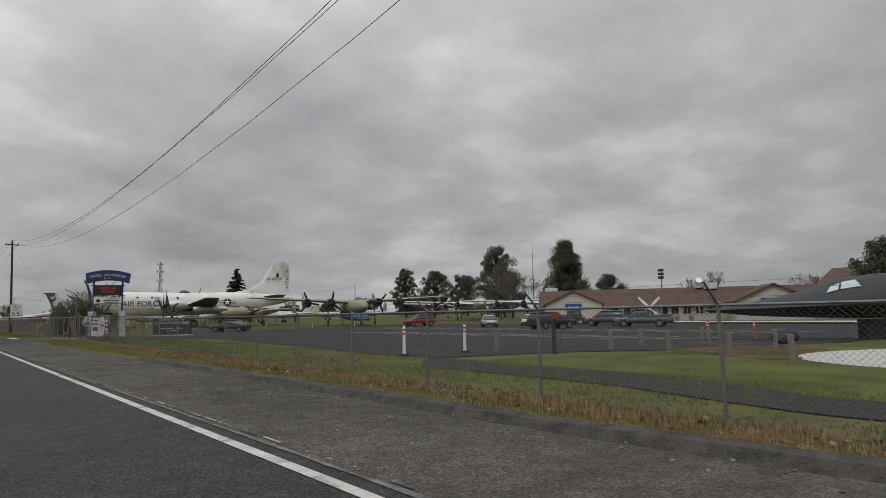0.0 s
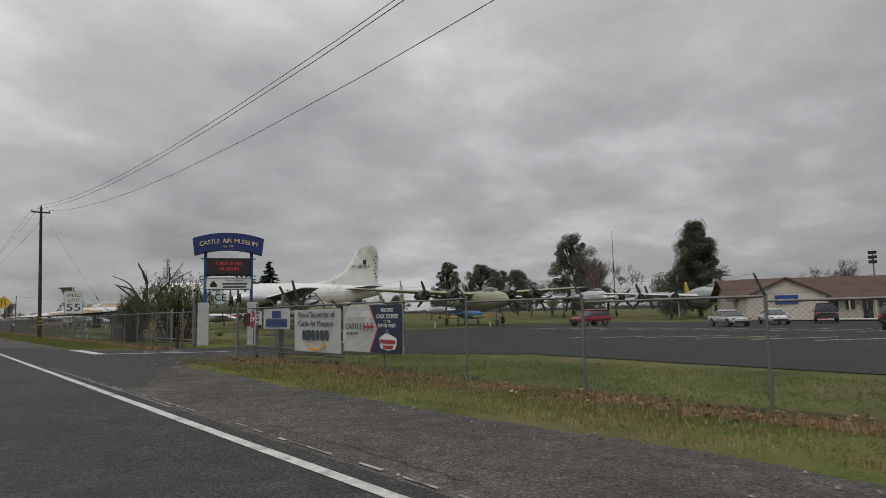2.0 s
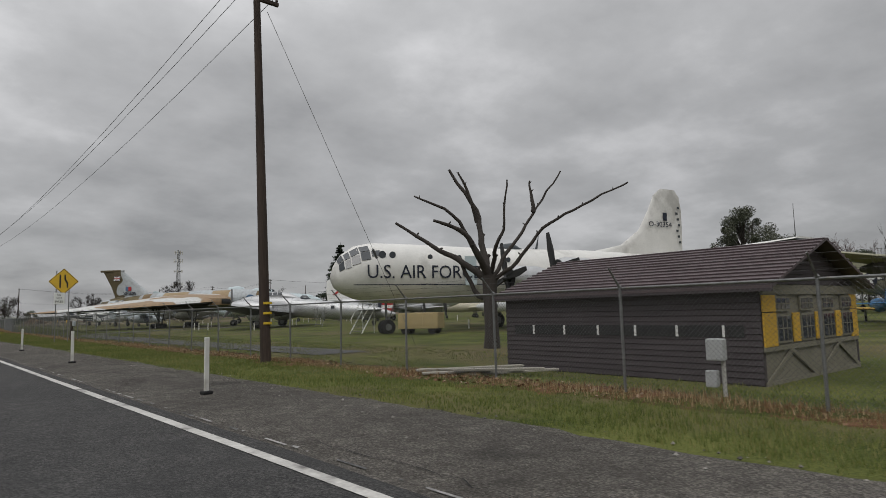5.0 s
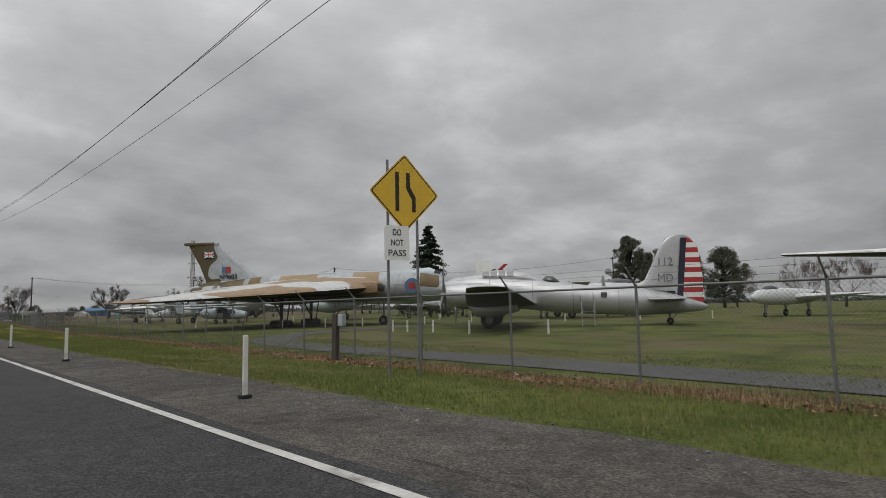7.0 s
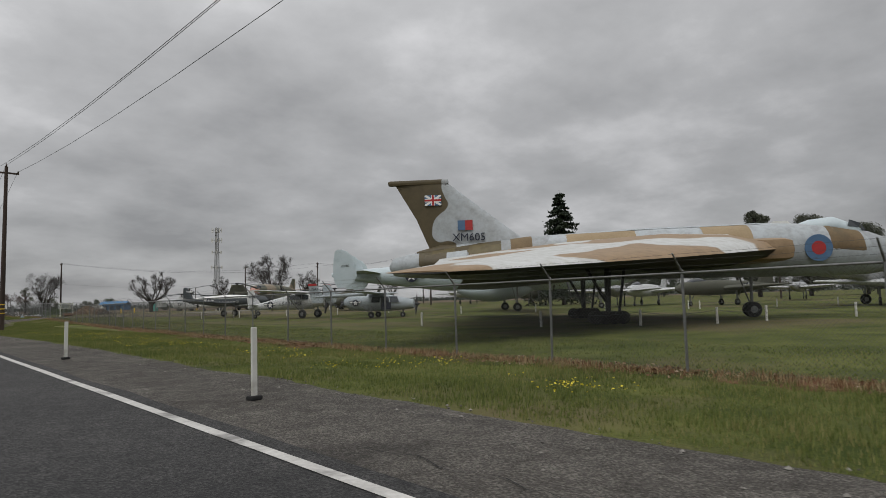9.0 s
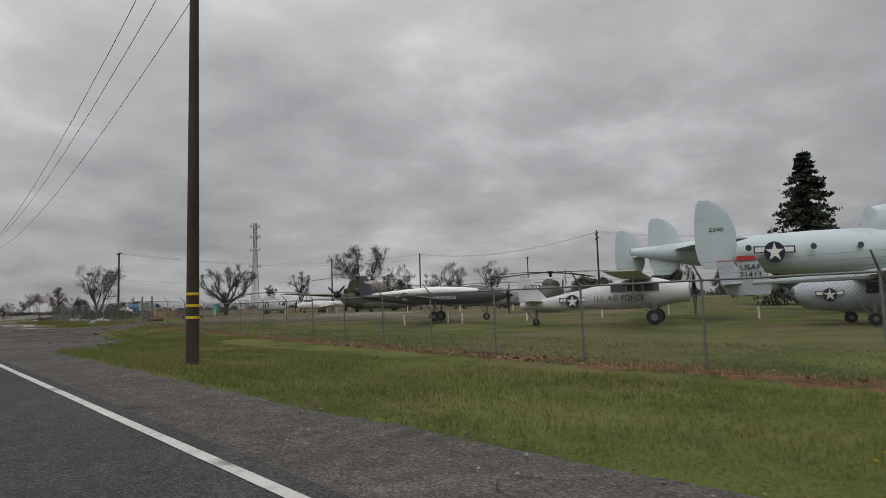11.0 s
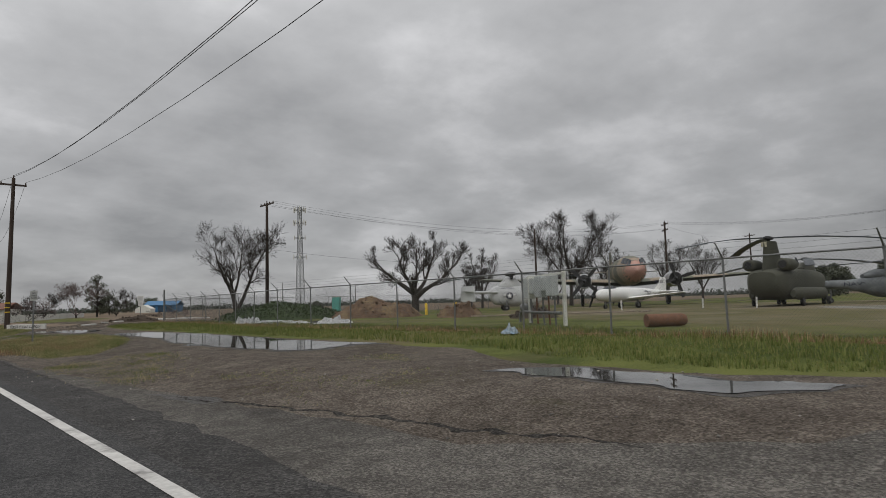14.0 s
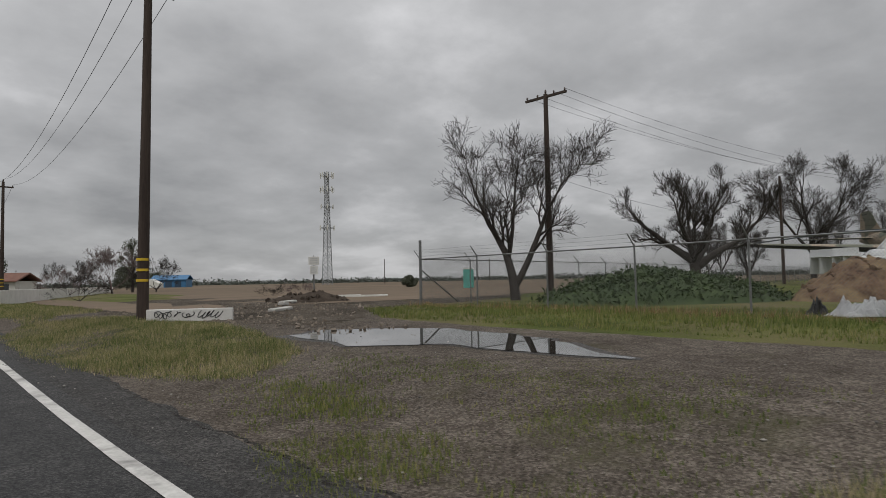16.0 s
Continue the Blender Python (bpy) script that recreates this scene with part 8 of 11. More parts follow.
# ---- pruned dead tree beside the shed ----
dead = thing("dead_tree", "bare dark tree with sawn-off limbs beside the shed", "tree", Matrix.Translation((17.15, 109.5, -0.17)))
bm = B()
tube(bm, [(0, 0, -0.2), (0.03, 0, 0.6), (-0.02, 0, 1.8), (0, 0, 2.75)], [0.34, 0.27, 0.25, 0.3], 12)
smooth(part("trunk", bm, BARK, dead))
rt = Vector((0.75, -0.66, 0))
dp = Vector((0.66, 0.75, 0))
for limb in (((0, 2.5, 0), (-1.0, 3.3, 0.4), (-2.2, 4.0, 0.7), (-3.65, 5.0, 0.9)), ((0, 2.7, 0), (-0.5, 3.6, -0.6), (-1.1, 4.4, -1.0), (-2.1, 4.75, -1.3)), ((-0.4, 3.5, -0.5), (-1.4, 5.0, -0.9), (-2.8, 5.7, -1.1)),
             ((0, 2.7, 0), (-0.2, 4.0, 0.5), (-0.4, 5.4, 0.8), (-1.45, 7.15, 1.0)), ((-0.35, 4.9, 0.7), (-0.75, 6.2, 0.5), (-1.1, 6.9, 0.4)), ((0.05, 2.8, 0), (0.2, 3.8, -0.8), (0.5, 4.6, -1.1), (0.65, 6.2, -1.3)),
             ((0.1, 2.7, 0), (0.8, 3.7, 0.5), (1.75, 5.0, 0.8), (2.1, 5.6, 0.9), (3.1, 7.0, 1.1)), ((1.9, 5.3, 0.85), (1.85, 6.0, 0.9), (1.8, 6.6, 0.9)), ((0.1, 2.6, 0), (1.0, 3.2, -0.6), (2.0, 4.4, -0.9), (3.4, 5.2, -1.2), (5.05, 5.95, -1.5)), ((0, 2.3, 0), (-0.4, 2.0, 0.3), (-1.1, 3.4, 0.5))):
    bm = B()
    raw = [rt * a + dp * c + Vector((0, 0, b)) for a, b, c in limb]
    path, m_ = [], len(raw)
    for k in range(m_ - 1):
        p0, p1, p2, p3 = (raw[min(max(k + q, 0), m_ - 1)] for q in (-1, 0, 1, 2))
        for j in range(5):
            u = j / 5
            q = 0.5 * (2 * p1 + (p2 - p0) * u + (2 * p0 - 5 * p1 + 4 * p2 - p3) * u * u + (3 * p1 - p0 - 3 * p2 + p3) * u ** 3)
            path.append(q + 0.09 * Vector((noise.noise(q * 1.9), noise.noise(q * 1.9 + Vector((5, 0, 0))), 0.6 * noise.noise(q * 1.9 + Vector((0, 7, 0))))))
    path.append(raw[-1])
    n_ = len(path)
    thick = 0.165 if limb[0][0] == 0 else 0.09
    rad = [thick * (1 - 0.68 * k / (n_ - 1)) * (1 + 0.16 * noise.noise(path[k] * 3.1)) for k in range(n_)]
    tube(bm, path, rad, 8)
    for k in range(3, n_ - 1, 3):
        d = Vector((noise.noise(path[k] * 5), noise.noise(path[k] * 5 + Vector((9, 0, 0))), 0.35)).normalized()
        tube(bm, [path[k], path[k] + d * (rad[k] + 0.09)], [rad[k] * 0.55, rad[k] * 0.4], 6)
    smooth(part("limb", bm, BARK, dead))

stub = thing("dead_tree", "small dark pruned tree with sawn limbs by the car", "tree", Matrix.Translation((20.5, 83.5, ground_z(20.5, 83.5))))
bm = B()
tube(bm, [(0, 0, -0.1), (0.05, 0, 1.2), (0, 0.05, 2.3)], [0.2, 0.16, 0.14], 9)
smooth(part("trunk", bm, BARK, stub))
for lm in (((0, 0.05, 2.2), (-0.3, 0.3, 3.2), (-0.45, 0.5, 4.1)), ((0, 0.05, 2.0), (-0.8, 0.6, 2.7), (-1.2, 0.95, 3.7)), ((0, 0, 1.9), (0.5, -0.4, 2.4), (1.0, -0.7, 2.6)), ((0, 0, 2.2), (0.15, -0.2, 3.0), (0.5, -0.4, 3.3))):
    bm = B()
    tube(bm, lm, [0.12, 0.1, 0.08], 8)
    smooth(part("limb", bm, BARK, stub))

# ---- shrubs behind the fence by the gate ----


def shrub(x, y, h, w, seed, label):
    rng = np.random.default_rng(seed)
    t = thing("shrub", label, "shrub", Matrix.Translation((x, y, ground_z(x, y))), group="shrubs")
    bm = B()
    pts = []
    for k in range(95):
        a = rng.random() * 6.28
        f = rng.random() ** 0.7
        tip = Vector((math.cos(a) * w / 2 * f, math.sin(a) * w / 2 * f, h * (0.62 + 0.4 * rng.random()) * (1 - 0.3 * f * f)))
        base = Vector((math.cos(a) * 0.14 * w * f, math.sin(a) * 0.14 * w * f, 0))
        mid = base.lerp(tip, 0.5) + Vector(rng.normal(size=3) * 0.1)
        mid.z += 0.06 * h
        tube(bm, [base, mid, tip], [0.02, 0.013, 0.004], 4, caps=False)
        for q in range(4):
            u = 0.45 + 0.45 * rng.random()
            s0 = mid.lerp(tip, max(0, u * 2 - 1))
            e0 = s0 + Vector((rng.normal() * 0.26, rng.normal() * 0.26, 0.35 + 0.3 * rng.random())) * h / 4
            tube(bm, [s0, e0], [0.006, 0.002], 3, caps=False)
            for j in range(17):
                pts.append(np.array(s0.lerp(e0, 0.2 + 0.85 * rng.random())) + rng.normal(size=3) * 0.045)
        for j in range(24):
            u = 0.42 + 0.6 * rng.random()
            c = base.lerp(mid, min(1, u * 2)) if u < 0.5 else mid.lerp(tip, min(1.03, u * 2 - 1))
            pts.append(np.array(c) + rng.normal(size=3) * 0.07)
    part("stem", bm, BARK, t)
    quads("leaves", pts, 0.034, LEAF_O, t, rng, long=2.8, flatness=1.4, droop=-0.5)
    g = quads("undergrowth", [rng.normal(size=3) * np.array([0.13 * w, 0.13 * w, 0.16]) + np.array([0, 0, 0.2]) for k in range(1400)], 0.05, LITTER, t, rng)
    return t


shrub(10.9, 88.4, 3.5, 2.2, 5, "olive-green oleander shrub with many upright stems")
shrub(12.2, 83.9, 4.5, 5.2, 6, "large olive-green oleander shrub with many upright stems")
sap = bare_tree(13.3, 95.3, 2.9, 1.8, 91, "small leafless sapling before the shed", depth=4, r0=0.03)
LEAF_A = mat("agave_green", (0.06, 0.085, 0.05), (0.1, 0.12, 0.075), 3, 0.6, 0)
for k, (x, y) in enumerate(((14.9, 94.0), (16.6, 93.4), (18.2, 92.8), (15.9, 92.2))):
    t = thing("spiky_plant", "grey-green spiky plant in a bed by the shed", "plant", Matrix.Translation((x, y, ground_z(x, y))), group="spiky plants")
    rng = np.random.default_rng(k + 70)
    for j in range(16):
        a, el = rng.random() * 6.28, 0.5 + 0.9 * rng.random()
        d = Vector((math.cos(a) * math.cos(el), math.sin(a) * math.cos(el), math.sin(el)))
        s_ = Vector((-math.sin(a), math.cos(a), 0))
        L = 0.45 + 0.35 * rng.random()
        bm = B()
        v = [bm.verts.new(q) for q in (s_ * 0.035, -s_ * 0.035, d * L * 0.6 - s_ * 0.03, d * L - Vector((0, 0, 0.08)), d * L * 0.6 + s_ * 0.03, d * L * 0.35 - Vector((0, 0, 0.04)))]
        bm.faces.new((v[0], v[5], v[4]))
        bm.faces.new((v[1], v[2], v[5]))
        bm.faces.new((v[5], v[2], v[3]))
        bm.faces.new((v[5], v[3], v[4]))
        bm.faces.new((v[0], v[1], v[5]))
        part("leaf", bm, LEAF_A, t)
# low rail fence along the drive behind the shrubs
for k in range(6):
    x0, y0 = 11.9 + 2.4 * k * 0.92, 91.6 - 0.25 * k
    r_ = thing("rail_fence", "low rusty pipe rail fence bay on grass", "fence", pose(x0, y0, ground_z(x0, y0), 0, 0, -6), group="rail fence bays")
    part("post", tube(B(), [(0, 0, -0.1), (0, 0, 1.0)], 0.035, 8), GREYPOST, r_)
    for z in (0.42, 0.95):
        part("rail", tube(B(), [(0, 0, z), (2.26, 0, z)], 0.025, 8), GREYPOST, r_)

# ---- museum building and the higher hall behind it ----
CLAP = mat("cream_clapboard", (0.44, 0.41, 0.35), (0.50, 0.47, 0.41), 1.5, 0.7, 0.05, fine=20)
SHINGLE = mat("brown_shingle", (0.060, 0.036, 0.027), (0.098, 0.062, 0.046), 0.8, 0.9, 0.5, fine=12, c3=(0.05, 0.03, 0.024))
TRIMC = mat("cream_trim", (0.5, 0.46, 0.38), (0.45, 0.41, 0.34), 3, 0.6, 0)
BSIGN = mat("blue_sign", (0.015, 0.05, 0.2), (0.02, 0.06, 0.22), 3, 0.5, 0)


def gable_block(p, x0, x1, y0, y1, eave, ridge, axis, over=0.5, wall=CLAP, name=""):
    """Walls and a pitched roof; the ridge runs along axis."""
    cx, cy = (x0 + x1) / 2, (y0 + y1) / 2
    if axis == "x":
        prof = [(y0, 0), (y1, 0), (y1, eave), (cy, ridge - 0.1), (y0, eave)]
        part("wall", plate(B(), [(x0, a, b) for a, b in prof], x1 - x0, (1, 0, 0)), wall, p)
        for s_ in (-1, 1):
            e_ = cy + s_ * ((y1 - y0) / 2 + over)
            ze = eave - over * (ridge - eave) / ((y1 - y0) / 2)
            part("roof", plate(B(), [(x0 - over, e_, ze), (x0 - over, cy, ridge), (x0 - over, cy, ridge + 0.12), (x0 - over, e_, ze + 0.12)], x1 - x0 + 2 * over, (1, 0, 0)), SHINGLE, p)
            part("barge_board", plate(B(), [(x0 - over - 0.04, e_, ze - 0.06), (x0 - over - 0.04, cy, ridge - 0.06), (x0 - over - 0.04, cy, ridge + 0.14), (x0 - over - 0.04, e_, ze + 0.14)], 0.035, (1, 0, 0)), SHINGLE, p)
        for k in range(int(ridge / 0.2)):
            z = 0.1 + 0.2 * k
            half = (y1 - y0) / 2 if z < eave else (y1 - y0) / 2 * (ridge - z) / (ridge - eave) - 0.1
            if half > 0.2:
                part("clapboard", box(B(), (x0 - 0.012, cy, z), (0.024, 2 * half, 0.175)), wall, p)
    else:
        prof = [(x0, 0), (x1, 0), (x1, eave), (cx, ridge - 0.1), (x0, eave)]
        part("wall", plate(B(), [(a, y0, b) for a, b in prof], y1 - y0, (0, 1, 0)), wall, p)
        for s_ in (-1, 1):
            e_ = cx + s_ * ((x1 - x0) / 2 + over)
            ze = eave - over * (ridge - eave) / ((x1 - x0) / 2)
            part("roof", plate(B(), [(e_, y0 - over, ze), (cx, y0 - over, ridge), (cx, y0 - over, ridge + 0.12), (e_, y0 - over, ze + 0.12)], y1 - y0 + 2 * over, (0, 1, 0)), SHINGLE, p)


mus = thing("museum_building", "long low cream clapboard museum building with brown shingle roof", "building", pose(76, 73, -0.5, 0, 0, 38) @ Matrix.Translation((-76, -73, 0)))
gable_block(mus, 79, 88, 30, 78, 2.75, 5.0, "y", 0.9)
gable_block(mus, 75.0, 79.6, 69.2, 77.6, 2.75, 4.75, "x", 0.35)
gable_block(mus, 74.0, 79.6, 41.0, 51.0, 2.75, 5.0, "x", 0.45)
for y in list(np.arange(53.2, 68.5, 1.75)) + [32, 34.5, 37]:
    w_ = part("window", box(B(), (78.96, y, 1.65), (0.1, 1.15, 1.3)), TRIMC, mus)
    part("pane", box(B(), (78.9, y, 1.65), (0.03, 1.0, 1.15)), DGLASS, w_)
    part("muntin", box(B(), (78.88, y, 1.65), (0.02, 0.05, 1.15)), TRIMC, w_)
for y in (60.0, 63.6):
    part("door", box(B(), (78.95, y, 1.05), (0.12, 1.0, 2.1)), DGLASS, mus)
for y in np.arange(52.5, 69, 2.7):
    part("porch_post", box(B(), (77.7, y, 1.25), (0.12, 0.12, 2.5)), TRIMC, mus)
for y, z in ((73.4, 2.35), (46.2, 2.6)):
    sg = part("wall_sign", box(B(), (74.9 if y > 60 else 73.9, y, z), (0.08, 2.4 if y > 60 else 3.0, 1.0)), BSIGN, mus, "blue museum wall sign")
    for k, (yy, w2) in enumerate(((0.6, 0.4), (0, 0.25), (-0.5, 0.5))):
        part("sign_mark", box(B(), ((74.85 if y > 60 else 73.85), y + yy, z), (0.02, w2, 0.18)), PALEBLUE, sg)
part("bench_box", box(B(), (74.0, 70.2, 0.55), (0.6, 1.0, 1.0), None, 0.05), REDP, mus)
ru = part("roof_unit", box(B(), (83.0, 52.5, 5.3), (1.6, 1.8, 1.0), None, 0.05), PALEGREY, mus)
part("duct", tube(B(), [(83.0, 54.2, 5.0), (83.0, 54.2, 5.9), (82.5, 54.2, 6.2)], 0.5, 12), SILVER, ru)
part("roof_unit", box(B(), (84.0, 77.0, 5.2), (1.4, 2.0, 0.8), None, 0.05), PALEGREY, mus)
for y in (56.5, 58.5, 61.8):
    part("planter", tube(B(), [(77.0, y, 0), (77.0, y, 0.5), (77, y, 0.8)], [0.25, 0.35, 0.3], 10), BEIGE, mus)
tagged(strip("red_kerb", [(70.2, 24), (72.4, 55), (72.6, 80)], [(70.5, 24), (72.7, 55), (72.9, 80)], 24, 80, 0.16, REDP, dy=2, nx=1), "red painted kerb before the museum", "kerb", kind="structure")
tagged(strip("museum_walk", [(70.5, 24), (72.7, 55), (72.9, 80)], [(79, 24), (79, 80)], 24, 80, 0.14, CONCRETE, dy=4, nx=3), "concrete walk before the museum", "pavement", kind="structure")
hall = thing("hall", "higher hall with a large brown shingle roof behind the museum", "building", pose(26, -4, -0.5))
gable_block(hall, 98, 122, 8, 61, 4.6, 9.0, "y", 0.8)
for y in np.arange(14, 59, 6):
    w_ = part("window", box(B(), (97.95, y, 2.6), (0.12, 2.2, 1.2)), TRIMC, hall)
    part("pane", box(B(), (97.88, y, 2.6), (0.03, 2.0, 1.0)), DGLASS, w_)
cab = thing("kiosk", "small cream kiosk with a brown pyramid roof", "building", pose(86, 84.5, -0.5))
part("wall", box(B(), (0, 0, 1.2), (3.2, 3.2, 2.4)), CLAP, cab)
bm = B()
bmesh.ops.create_cone(bm, cap_ends=True, segments=4, radius1=3.0, radius2=0.1, depth=1.1, matrix=Matrix.Translation((0, 0, 2.95)) @ Euler((0, 0, radians(45))).to_matrix().to_4x4())
part("roof", bm, SHINGLE, cab)
for y in (-0.7, 0.7):
    part("window", box(B(), (-1.62, y, 1.4), (0.04, 1.0, 1.0)), DGLASS, cab)
pr = thing("display_propeller", "white four-bladed propeller standing in the car park", "propeller", pose(73.2, 58.8, -0.45, 0, 0, 40))
propeller(pr, 0, 0, 2.0, 1.9, 4, WHITE, 45, 0.3)
part("stand", tube(B(), [(-0.1, 0, 0), (-0.05, 0, 2.0)], 0.12, 8), STEEL, pr)
fl = thing("floodlight_mast", "floodlight mast with stacked lamps behind the museum", "light mast", pose(93.4, 69.0, -0.5))
part("mast", tube(B(), [(0, 0, 0), (0, 0, 8.2)], [0.12, 0.07], 8), STEEL, fl)
for z in (7.0, 7.6, 8.2):
    part("lamp_head", box(B(), (-0.1, 0, z), (0.35, 0.9, 0.4), None, 0.03), BLACK, fl)
fp = thing("flagpole", "tall white flagpole with a furled dark flag", "flagpole", pose(104, 102, -0.4))
part("pole", tube(B(), [(0, 0, 0), (0, 0, 10.6)], [0.09, 0.04], 8), WHITE, fp)
part("flag", cloth(0.5, 2.2, 0.2, 6, 8, 2), SLATE, fp).location = (0.2, 0, 8.6)
an = thing("radio_mast", "thin radio mast behind the trees", "mast", pose(142.5, 141.7, -0.3))
part("mast", tube(B(), [(0, 0, 0), (0, 0, 22.5)], [0.22, 0.05], 6), STEEL, an)

# ---- cars ----


def car(label, x, y, heading, kind, paint, length=4.6, width=1.82):
    p = thing("car" if kind != "pickup" else "pickup_truck", label, "car" if kind != "pickup" else "pickup", pose(x, y, ground_z(x, y) + 0.03, 0, 0, heading), group="parked cars")
    L, W = length / 2, width / 2
    tall = kind in ("suv", "pickup", "van")
    sill, belt = (0.42, 1.02) if tall else (0.3, 0.9)
    hood = belt - (0.06 if tall else 0.1)
    secs = [(-L, 0, (sill + belt) / 2, W * 0.8, (belt - sill) / 2 * 0.75), (-L + 0.12, 0, (sill + belt) / 2, W * 0.95, (belt - sill) / 2), (-L + 0.6, 0, (sill + belt) / 2, W, (belt - sill) / 2), (L * 0.35, 0, (sill + belt) / 2, W, (belt - sill) / 2), (L - 0.7, 0, (sill + hood) / 2, W * 0.98, (hood - sill) / 2 * 0.97), (L - 0.15, 0, (sill + hood) / 2 - 0.05, W * 0.9, (hood - sill) / 2 * 0.85), (L, 0, (sill + hood) / 2 - 0.06, W * 0.72, (hood - sill) / 2 * 0.6)]
    smooth(part("body", loft(B(), secs, 24, 5.0), paint, p), 35)
    top = {"sedan": 1.42, "suv": 1.72, "pickup": 1.85, "van": 1.8}[kind]
    if kind == "sedan":
        cab_ = [(-L * 0.72, belt), (-L * 0.35, top), (L * 0.12, top), (L * 0.48, belt)]
    elif kind == "pickup":
        cab_ = [(-L * 0.18, belt), (-L * 0.12, top), (L * 0.25, top), (L * 0.5, belt)]
    else:
        cab_ = [(-L * 0.97, belt), (-L * 0.86, top), (L * 0.15, top), (L * 0.48, belt)]
    (xa, za), (xb, zb), (xc, zc), (xd, zd) = cab_
    smooth(part("glasshouse", loft(B(), [(xa, 0, belt, W * 0.9, 0.02), (xb * 0.5 + xa * 0.5, 0, belt, W * 0.9, (top - belt) * 0.6, 0.02), (xb, 0, belt, W * 0.88, top - belt - 0.04, 0.02), (xc, 0, belt, W * 0.88, top - belt - 0.04, 0.02), (xc * 0.5 + xd * 0.5, 0, belt, W * 0.9, (top - belt) * 0.55, 0.02), (xd, 0, belt, W * 0.9, 0.02)], 20, 3.2), DGLASS, p), 35)
    smooth(part("roof", loft(B(), [(xb - 0.1, 0, top - 0.06, W * 0.6, 0.03), (xb + 0.1, 0, top - 0.05, W * 0.74, 0.07), (xc - 0.1, 0, top - 0.05, W * 0.74, 0.07), (xc + 0.12, 0, top - 0.07, W * 0.6, 0.03)], 16, 3), paint, p), 35)
    for s_ in (1, -1):
        for xx in (xb * 0.98 + xa * 0.02, (xb + xc) / 2, xc):
            part("pillar", tube(B(), [(xx + (0.0), s_ * W * 0.92, belt), (xx * 0.97, s_ * W * 0.72, top - 0.05)], 0.035, 5), paint, p)
        for xx in (-L * 0.6, L * 0.62):
            part("wheel_arch", tube(B(), [(xx, s_ * (W - 0.1), 0.36), (xx, s_ * (W + 0.005), 0.36)], 0.42 if tall else 0.37, 16), BLACK, p)
            wr = 0.37 if tall else 0.32
            w_ = part("wheel", tube(B(), [(xx, s_ * (W - 0.2), wr), (xx, s_ * (W + 0.01), wr), (xx, s_ * (W + 0.02), wr)], [wr, wr, wr * 0.9], 18), RUBBER, p)
            part("rim", tube(B(), [(xx, s_ * (W + 0.0), wr), (xx, s_ * (W + 0.03), wr)], wr * 0.62, 10), STEEL, w_)
        part("headlight", box(B(), (L - 0.12, s_ * W * 0.68, hood - 0.14), (0.14, 0.34, 0.14), None, 0.03), CHROME, p)
        part("tail_light", box(B(), (-L + 0.06, s_ * W * 0.76, belt - 0.14), (0.12, 0.28, 0.2), None, 0.03), REDP, p)
        part("mirror", box(B(), (xd * 0.9, s_ * (W + 0.06), belt + 0.06), (0.12, 0.16, 0.12), None, 0.03), paint, p)
        part("door_seam", box(B(), ((xb + xc) / 2, s_ * (W + 0.001), (sill + belt) / 2), (0.015, 0.012, belt - sill - 0.1)), BLACK, p)
    part("bumper", box(B(), (L - 0.03, 0, sill + 0.12), (0.12, W * 1.5, 0.18), None, 0.04), BLACK, p)
    part("bumper", box(B(), (-L + 0.03, 0, sill + 0.12), (0.12, W * 1.6, 0.18), None, 0.04), BLACK, p)
    part("windscreen", plate(B(), [(xc + 0.06, -W * 0.66, top - 0.1), (xc + 0.06, W * 0.66, top - 0.1), (xd, W * 0.82, belt + 0.02), (xd, -W * 0.82, belt + 0.02)], 0.012, (0.4, 0, 0.9)), DGLASS, p)
    if kind == "pickup":
        part("bed", box(B(), (-L * 0.58, 0, belt + 0.02), (L * 0.72, W * 1.7, 0.05)), BLACK, p)
        for s_ in (1, -1):
            part("bed_side", box(B(), (-L * 0.58, s_ * W * 0.93, belt + 0.1), (L * 0.78, 0.09, 0.24), None, 0.02), paint, p)
    return p


def paint(name, c):
    return mat(name, c, tuple(v * 0.92 for v in c), 1.0, 0.3, 0, 0.2, spec=0.6)


car("dark grey sedan parked beside the drive", 28.3, 87.2, 136, "sedan", paint("charcoal", (0.014, 0.015, 0.017)), 4.6)
car("red compact sport utility car in the car park", 55.2, 85.0, 170, "suv", paint("cherry", (0.26, 0.012, 0.022)), 4.6)
car("white older sedan in the car park", 54.4, 69.6, 232, "sedan", paint("off_white", (0.5, 0.5, 0.48)), 4.6)
car("white sedan in the car park", 60.6, 68.4, 215, "sedan", paint("bright_white", (0.66, 0.66, 0.65)), 4.8)
car("black boxy sport utility car in the car park", 49.5, 55.3, -8, "suv", paint("near_black", (0.012, 0.013, 0.014)), 5.2, 1.9)
car("grey sport utility car in the car park", 60.2, 56.4, 112, "suv", paint("mid_grey", (0.07, 0.078, 0.085)), 4.6)
car("blue-grey crew-cab pickup in the car park", 57.3, 49.6, 112, "pickup", paint("steel_blue", (0.10, 0.115, 0.12)), 5.8, 1.98)
car("dark pickup parked by the museum", 66.5, 66.0, 20, "pickup", paint("dark_slate", (0.025, 0.03, 0.035)), 5.4, 1.9)
bp = generic("small blue and yellow biplane trainer on the grass", 54.0, 105.5, 20, 8, 0.55, 1.3, mat("trainer_blue", (0.03, 0.16, 0.36), (0.04, 0.18, 0.4), 2, 0.5, 0), 10, 1.6, 1.0, 5.3, "single", 2.5, (), gear_r=0.3, name="trainer_aircraft", wing_mat=YPANEL, taildragger=True)

